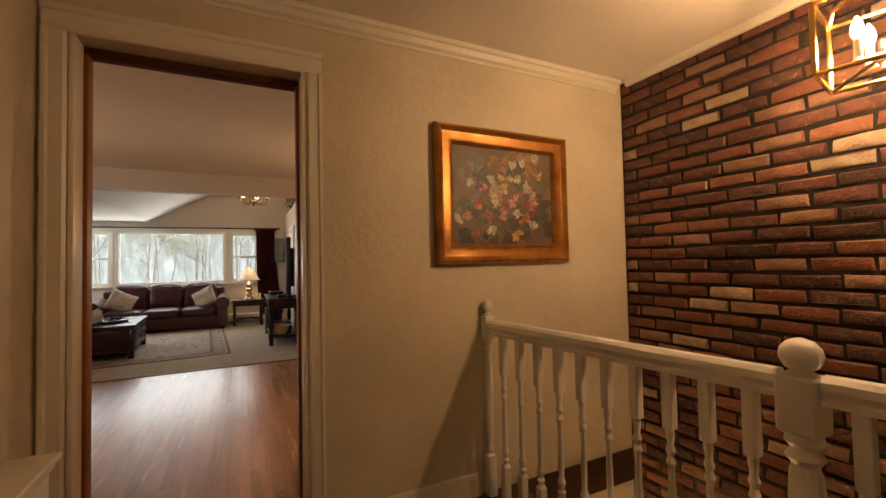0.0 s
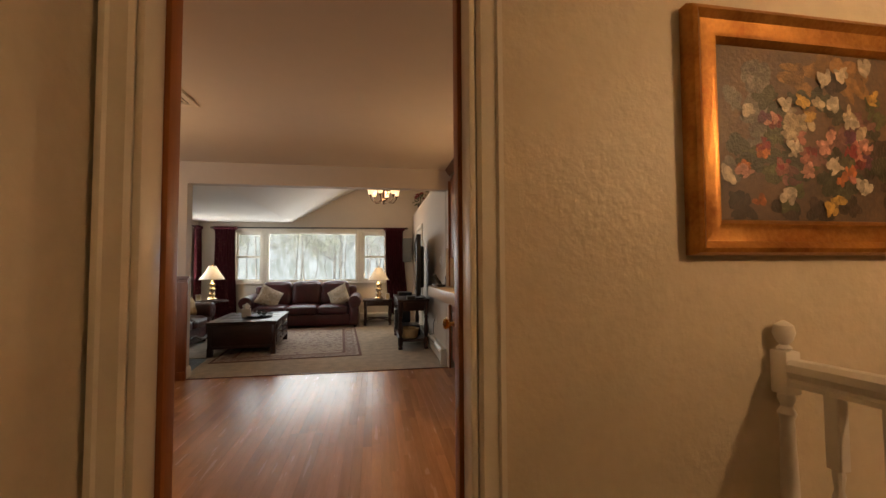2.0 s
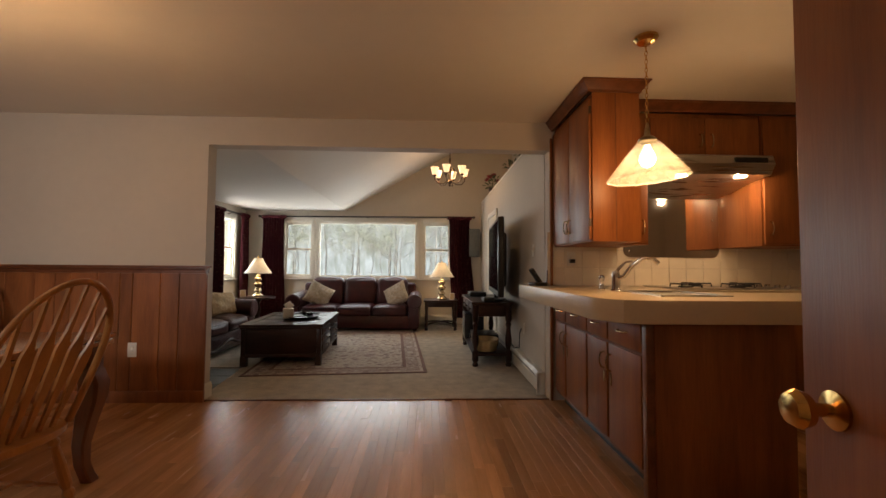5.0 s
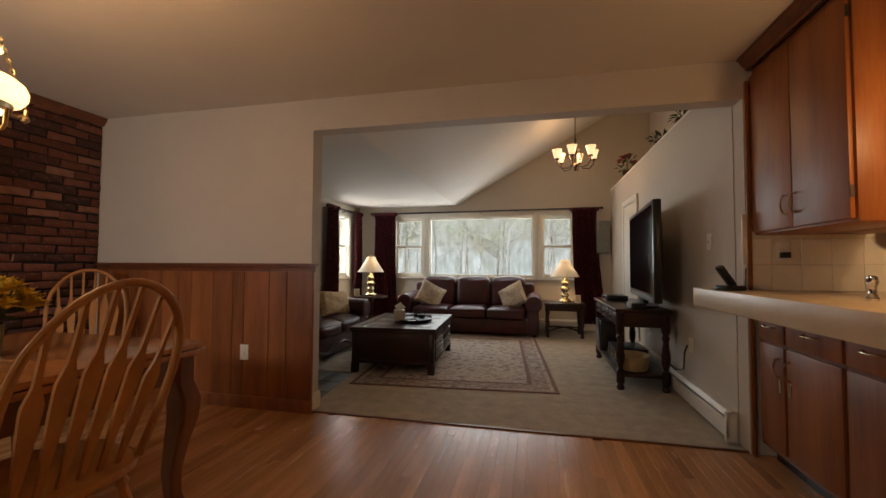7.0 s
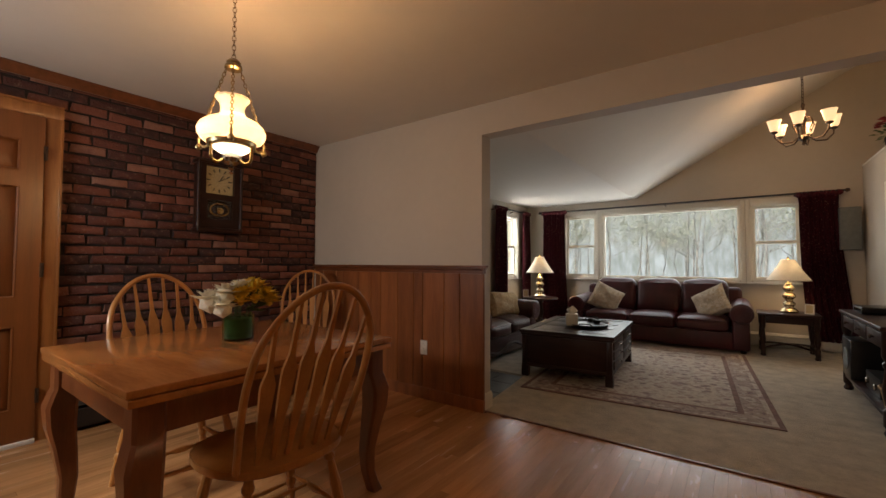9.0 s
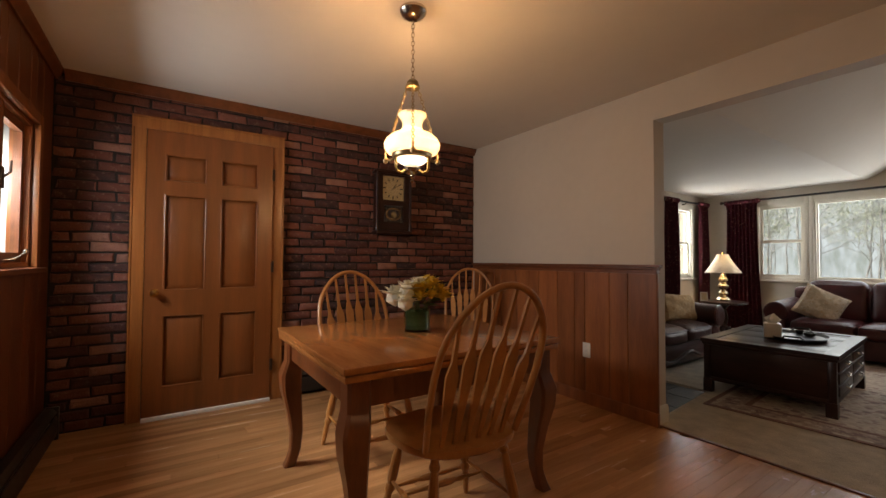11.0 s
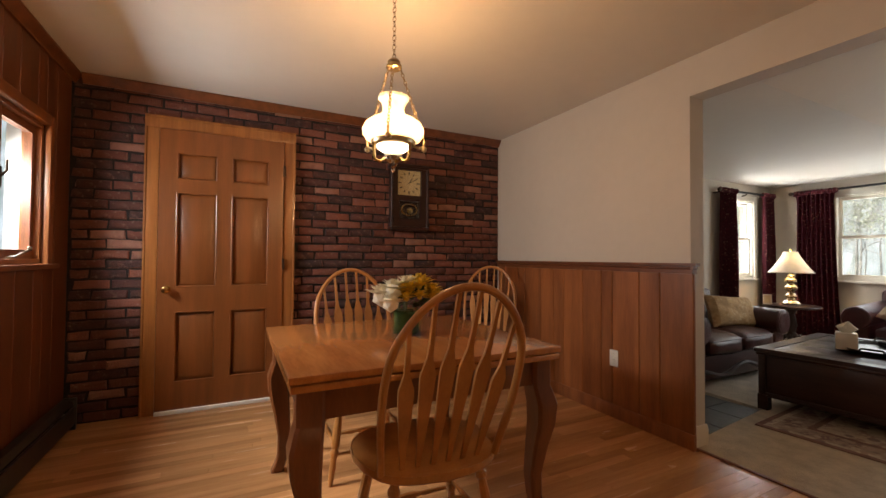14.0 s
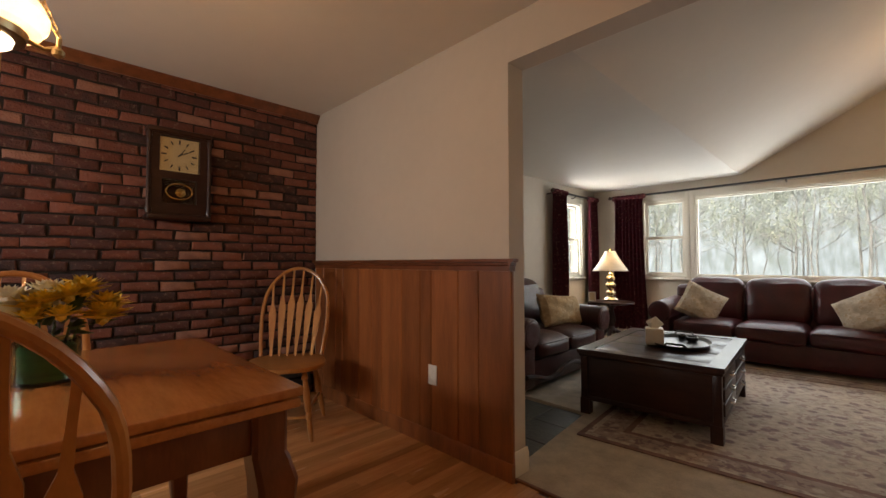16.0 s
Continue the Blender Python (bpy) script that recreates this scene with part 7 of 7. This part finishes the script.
painting()
cover = thing("heater_cover", (0, 0, 0), "white painted low wall cabinet with a moulded cap", "cabinet")
part("body", box(FOYER_W + 0.002, 0.70, 0, -0.17, 1.69, 0.63, 0.004), M_WHITE, cover)
part("cap", box(FOYER_W + 0.002, 0.68, 0.655, -0.145, 1.712, 0.675, 0.006, 3), M_WHITE, cover)
part("cap_moulding", box(FOYER_W + 0.002, 0.69, 0.63, -0.158, 1.70, 0.656, 0.008, 3), M_WHITE, cover)
sconce = thing("stair_light", (2.15, FOYER_Y - 0.005, -0.95), "lit frosted globe light on the lower stairwell wall", "wall lamp")
part("back_plate", lathe([(0.05, 0), (0.055, 0.008), (0.03, 0.02), (0.012, 0.05)], 20, turn=Matrix.Rotation(radians(90), 3, "X")), M_BRASS, sconce)
part("globe", lathe([(0.02, -0.07), (0.06, -0.05), (0.075, 0), (0.06, 0.05), (0.03, 0.068)], 20, (0, -0.11, 0)), M_OPAL, sconce, "frosted glass globe").visible_shadow = False

# ---- outside ----
solo("ground", box(-400, -400, -1.3, 400, 600, -1.2), M_GROUND, "leaf-strewn woodland ground around the house", "ground", kind="structure")


def tree(name, seed, height, label, leafy):
    """Bare spring tree: a tapered trunk, forking limbs, twigs and sparse small leaves."""
    rng = random.Random(seed)
    t = thing(name, (0, 0, -100), label, "tree", "spring trees in the woods")
    trunk, leaves, tips = bmesh.new(), bmesh.new(), []
    r0 = height * 0.0062
    pts = [Vector((0, 0, -0.1))]
    for i in range(7):
        pts.append(pts[-1] + Vector((rng.uniform(-0.25, 0.25), rng.uniform(-0.25, 0.25), height / 7)))
    tube(pts, [r0 * (1 - 0.125 * i) for i in range(8)], 8, trunk)
    def limb(p, d, ln, r, depth):
        q = [p]
        for i in range(4):
            d = (d + Vector((rng.uniform(-0.3, 0.3), rng.uniform(-0.3, 0.3), rng.uniform(-0.05, 0.25)))).normalized()
            q.append(q[-1] + d * ln / 4)
        tube(q, [r * (1 - 0.2 * i) for i in range(5)], 5, trunk)
        if depth:
            for k in range(4):
                j = rng.choice((1, 2, 3, 4))
                limb(q[j], (d + Vector((rng.uniform(-1, 1), rng.uniform(-1, 1), rng.uniform(-0.2, 0.7)))).normalized(), ln * 0.55, r * 0.45, depth - 1)
        else:
            tips.extend(q[2:])
    for i in range(13):
        u = rng.uniform(0.22, 0.98)
        k = min(6, int(u * 7))
        p = pts[k].lerp(pts[k + 1], u * 7 - k)
        a = rng.uniform(0, 6.28)
        limb(p, Vector((math.cos(a), math.sin(a), rng.uniform(0.2, 0.9))).normalized(), height * (0.32 - 0.15 * u), r0 * 0.45 * (1.1 - u), 2)
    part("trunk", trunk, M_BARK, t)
    for p in tips:
        for i in range(leafy):
            c = p + Vector((rng.gauss(0, 0.22), rng.gauss(0, 0.22), rng.gauss(0, 0.22)))
            d = Vector((rng.uniform(-1, 1), rng.uniform(-1, 1), rng.uniform(-1, 1))).normalized()
            leaf(leaves, c, c + d * rng.uniform(0.06, 0.13), 0.035)
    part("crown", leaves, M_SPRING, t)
    return t


kinds = [tree("maple_tree", 1, 11, "grey-barked spring tree with sparse new leaves", 3), tree("maple_tree", 2, 9, "slender grey-barked spring tree in thin leaf", 5), tree("maple_tree", 3, 13, "tall bare grey-barked tree with few leaves", 1)]
rng = random.Random(8)
spots = []
while len(spots) < 80:
    y = 27 + 29 * rng.random()
    x = -1.0 + (y - 2.5) * rng.uniform(-0.62, 0.5)
    if all((x - a) ** 2 + (y - b) ** 2 > 1.6 for a, b in spots):
        spots.append((x, y))
spots += [(-9.5, 11.5), (-12.0, 14.5), (-11.0, 9.0), (-14.5, 12.0), (-2.2, -4.5), (-3.4, -7.0), (-4.6, -5.5), (-1.2, -8.5), (-5.5, -9.0)]
for i, (x, y) in enumerate(spots):
    m = pose(x, y, -1.2, 0, 0, rng.uniform(0, 360))
    if i < 3:
        kinds[i].matrix_basis = m
    else:
        copy_thing(kinds[i % 3], m)

# Flat sheets that emit light, pale blue woodland haze painted into their colour.
far = bpy.data.materials.new("glowing_haze_backdrop")
far.use_nodes = True
fn, fl = far.node_tree.nodes, far.node_tree.links
fb = fn["Principled BSDF"]
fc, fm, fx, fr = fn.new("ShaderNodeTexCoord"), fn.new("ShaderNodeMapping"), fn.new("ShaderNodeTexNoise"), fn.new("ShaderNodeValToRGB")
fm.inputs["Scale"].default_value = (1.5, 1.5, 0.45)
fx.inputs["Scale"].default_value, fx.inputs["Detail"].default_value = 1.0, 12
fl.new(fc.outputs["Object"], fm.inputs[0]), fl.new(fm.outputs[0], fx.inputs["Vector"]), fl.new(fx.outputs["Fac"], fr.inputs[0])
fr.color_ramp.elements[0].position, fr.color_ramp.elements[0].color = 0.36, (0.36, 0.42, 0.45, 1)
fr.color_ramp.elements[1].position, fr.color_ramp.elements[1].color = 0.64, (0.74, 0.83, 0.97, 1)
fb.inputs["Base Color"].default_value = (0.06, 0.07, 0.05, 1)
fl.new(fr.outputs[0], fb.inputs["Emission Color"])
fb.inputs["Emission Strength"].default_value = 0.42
solo("backdrop_north", box(-90, 58, -3, 90, 59, 16), far, "flat glowing backdrop with pale woodland haze painted in", "backdrop", kind="structure")
solo("backdrop_west", box(-62, -20, -3, -61, 60, 16), far, "flat glowing backdrop with pale woodland haze painted in", "backdrop", kind="structure")
solo("backdrop_south", box(-60, -59, -3, 60, -58, 16), far, "flat glowing backdrop with pale woodland haze painted in", "backdrop", kind="structure")

# ---- pieces: bricks, boards, tiles ----
def brick_mesh(name, ln, seed, h, material, depth=0.03):
    """One brick that faces +x, its length along y: rough front, chipped edges."""
    rng = random.Random(seed)
    bm = bmesh.new()
    ch = 0.009
    def ring(x, s):
        out = []
        for a, b in ((-1, -1), (0, -1), (1, -1), (1, 1), (0, 1), (-1, 1)):
            out.append(bm.verts.new((x + rng.uniform(-0.0015, 0.0015), a * (ln / 2 - s) + rng.uniform(-0.006, 0.005), b * (h / 2 - s) + rng.uniform(-0.0045, 0.004))))
        return out
    r0, r1, r2 = ring(-depth, 0), ring(-ch, 0), ring(0, ch)
    for a, b in ((r0, r1), (r1, r2)):
        for i in range(6):
            bm.faces.new((a[i], a[(i + 1) % 6], b[(i + 1) % 6], b[i]))
    c = bm.verts.new((rng.uniform(0.0, 0.002), 0, 0))
    for i in range(6):
        bm.faces.new((r2[i], r2[(i + 1) % 6], c))
    return finish(bm, material, name, 0.9)


def join_copies(name, items, material):
    """Many placed copies of meshes in one mesh."""
    verts, faces, base = [], [], 0
    for me, m in items:
        vs = [m @ v.co for v in me.vertices]
        verts += [tuple(v) for v in vs]
        faces += [tuple(base + i for i in p.vertices) for p in me.polygons]
        base += len(vs)
    me = bpy.data.meshes.new(name)
    me.from_pydata(verts, [], faces)
    me.materials.append(material)
    return me


def brick_wall(parent, x, y0, y1, z0, z1, flip, course, length, joint, material, near, holes=(), seed=0):
    """Running bond on the plane x; near(y, z) says which bricks are objects of their own."""
    rng = random.Random(seed)
    h = course - joint
    full = [brick_mesh("brick", length, seed * 50 + k, h, material) for k in range(6)]
    cut = {}
    rest, count = [], 0
    for j in range(int(round((z1 - z0) / course))):
        z = z0 + (j + 0.5) * course
        y = y0 - (j % 2) * (length + joint) / 2 + rng.uniform(-0.02, 0.02) - 0.1
        while y < y1:
            spans = [(max(y, y0 + 0.003), min(y + length, y1 - 0.003))]
            y += length + joint
            for a, b, c, d in holes:
                if c < z + h / 2 and d > z - h / 2:
                    spans = [s for p, q in spans for s in ((p, min(q, a)), (max(p, b), q)) if s[1] - s[0] > 0.02]
            for a, b in spans:
                ln = b - a
                if ln < 0.025:
                    continue
                if ln > length - 0.004:
                    me = rng.choice(full)
                else:
                    key = round(ln / 0.012)
                    if key not in cut:
                        cut[key] = brick_mesh("brick", key * 0.012, seed * 50 + 9 + key, h, material)
                    me = cut[key]
                rot = pose(x + rng.uniform(-0.004, 0.004), (a + b) / 2, z + rng.uniform(-0.0035, 0.0035), rng.uniform(-0.9, 0.9), 0, rng.uniform(-0.8, 0.8))
                if flip:
                    rot = rot @ pose(0, 0, 0, 0, 0, 180)
                if near((a + b) / 2, z) and count < 300:
                    ob = new("brick", me)
                    ob.parent, ob.matrix_basis = parent, rot
                    count += 1
                else:
                    rest.append((me, rot))
    if rest:
        ob = new("brickwork", join_copies("brickwork", rest, material))
        ob.parent = parent
        ob["kind"] = "stuff"


wall_b = thing("wall_brick", label="dark red rough brick wall with black mortar", category="wall", kind="structure")
brick_wall(wall_b, BRICK_X, SOUTH_Y, NORTH_Y, 0.0, CEIL_Z - 0.015, False, 0.0685, 0.196, 0.012, M_BRICK, lambda y, z: y > 3.6 or z > 1.0, [(DOOR_Y0 - 0.092, DOOR_Y1 + 0.092, -1, DOOR_H + 0.092)], 1)
wall_f = thing("wall_foyer_brick", label="rust and cream reclaimed brick wall over the stairwell", category="wall", kind="structure")
brick_wall(wall_f, FOYER_E, -2.2, FOYER_Y - 0.006, -2.6, FOYER_CEIL - 0.02, True, 0.072, 0.203, 0.017, M_BRICKF, lambda y, z: y > 0.2 and z > 0.1, (), 2)

# oak strips along the walk's direction
floor = thing("floor_oak", label="varnished oak strip floor in mixed honey tones", category="floor", kind="structure")
STRIP = 0.0572
board_mesh = {}
for ln in (0.45, 0.6, 0.75, 0.9, 1.05, 1.2, 1.35):
    bm = bmesh.new()
    w, g = STRIP / 2 - 0.0002, 0.0003
    lo = [(-w, -ln / 2, -0.016), (w, -ln / 2, -0.016), (w, ln / 2, -0.016), (-w, ln / 2, -0.016)]
    mid = [(a, b, -g) for a, b, _ in lo]
    hi = [(a * (1 - g / w), b - math.copysign(g, b), 0) for a, b, _ in lo]
    L, M, H = ([bm.verts.new(p) for p in q] for q in (lo, mid, hi))
    for a, b in ((L, M), (M, H)):
        for i in range(4):
            bm.faces.new((a[i], a[(i + 1) % 4], b[(i + 1) % 4], b[i]))
    bm.faces.new(H)
    board_mesh[ln] = finish(bm, M_OAKF, "floorboard", 0.5)
rng = random.Random(21)
rest, count = [], 0
y_lo, y_hi = FOYER_Y + 0.06, NORTH_Y + 0.011
x = BRICK_X + STRIP / 2
while x < KIT_E - 0.02:
    y = y_lo - rng.uniform(0, 0.6)
    while y < y_hi:
        ln = rng.choice((0.45, 0.6, 0.75, 0.9, 1.05, 1.2, 1.35))
        a, b = max(y, y_lo), min(y + ln, y_hi)
        y += ln + 0.0006
        if b - a < 0.03:
            continue
        m = Matrix.Translation((x, (a + b) / 2, 0)) @ Matrix.Diagonal((1, (b - a) / ln, 1, 1))
        if -2.2 < x < 1.3 and count < 300:
            ob = new("floorboard", board_mesh[ln])
            ob.parent, ob.matrix_basis = floor, m
            count += 1
        else:
            rest.append((board_mesh[ln], m))
    x += STRIP
ob = new("floorboards", join_copies("floorboards", rest, M_OAKF))
ob.parent, ob["kind"] = floor, "stuff"


def board(parent, a, b, z0, z1, y, s, v=0.006, material=M_PANEL):
    """A vertical board with V-grooved edges; its face at y looks along s (+1 or -1)."""
    t = 0.018
    poly = [(a, y - s * t), (b, y - s * t), (b, y - s * v), (b - v, y), (a + v, y), (a, y - s * v)]
    return part("board", prism(poly, z0, z1), material, parent)


wains = thing("wall_wainscot", label="stained vertical board wainscot under the chair rail", category="wall panelling", kind="structure")
rng = random.Random(4)
x = BRICK_X + 0.03
widths = (0.13, 0.20, 0.10, 0.23, 0.16, 0.12, 0.21, 0.18, 0.10, 0.22, 0.15, 0.19, 0.12)
i = 0
while x < WAINS_E - 0.005:
    b = min(x + widths[i % 13], WAINS_E - 0.003)
    if WAINS_E - b < 0.06:
        b = WAINS_E - 0.003
    board(wains, x + 0.0008, b, 0.092, RAIL_Z - 0.056, NORTH_Y - 0.019, -1)
    x, i = b, i + 1
panl = thing("wall_panelling", label="stained vertical board panelling around the dining window", category="wall panelling", kind="structure")
x, i = BRICK_X + 0.03, 3
xa, xb, za, zb = DIN_WIN
while x < PANEL_E - 0.005:
    b = min(x + widths[i % 13], PANEL_E)
    for cut in (xa, xb):
        if x < cut - 0.001 < b:
            b = cut
    if xa - 0.001 <= x and b <= xb + 0.001:
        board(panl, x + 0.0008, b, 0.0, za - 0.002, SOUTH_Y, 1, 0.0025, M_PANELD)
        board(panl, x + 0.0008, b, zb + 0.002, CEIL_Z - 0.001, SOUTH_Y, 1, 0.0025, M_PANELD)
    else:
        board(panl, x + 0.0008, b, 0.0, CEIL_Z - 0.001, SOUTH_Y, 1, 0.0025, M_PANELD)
    x, i = b, i + 1

splash = thing("wall_backsplash", label="cream square tile backsplash above the counter", category="wall tiles", kind="structure")
bm = box(-0.0742, -0.008, -0.0742, 0.0742, 0, 0.0742, 0.002, 1)
tile_me = finish(bm, M_TILE, "tile")
for r in range(3):
    for c in range(20):
        ob = new("tile", tile_me)
        ob.parent = splash
        ob.matrix_basis = pose(1.175 + 0.076 + c * 0.15, NORTH_Y - 0.0025, CT_Z + 0.076 + r * 0.15)
slate = thing("floor_slate", label="dark grey-green slate tiles by the side wall", category="floor", kind="structure")
bm = box(-0.148, -0.148, -0.02, 0.148, 0.148, 0.004, 0.003, 1)
slate_me = finish(bm, M_SLATE, "tile")
for r in range(3):
    for c in range(5):
        ob = new("tile", slate_me)
        ob.parent = slate
        ob.matrix_basis = pose(-1.88 - c * 0.302, BACK_Y + 0.185 + r * 0.302, 0, rng.uniform(-0.3, 0.3), rng.uniform(-0.3, 0.3), 0)

# ---- the lamps' light ----
bulb("dining_lamp_light", (-1.84, 3.88, CEIL_Z - 0.66), 7.4, 0.05)
bulb("pendant_light", (1.33, 4.37, CEIL_Z - 0.72), 5.5, 0.04)
for x in (2.02, 2.46):
    bulb("hood_light", (x, 5.17, 1.75), 2.2, 0.02, (1.0, 0.70, 0.42))
bulb("lamp_light", (LAMP_1[0], LAMP_1[1], LAMP_1[2] + 0.50), 2.6, 0.03, (1.0, 0.70, 0.40))
bulb("lamp_light", (LAMP_2[0], LAMP_2[1], LAMP_2[2] + 0.50), 2.6, 0.03, (1.0, 0.70, 0.40))
bulb("chandelier_light", (0.50, 8.63, 2.60), 5.5, 0.10)
bulb("lantern_light", (2.15, 0.60, 1.93), 20, 0.05, (1.0, 0.62, 0.31))
bulb("stair_light_bulb", (2.15, FOYER_Y - 0.115, -0.95), 5, 0.05)
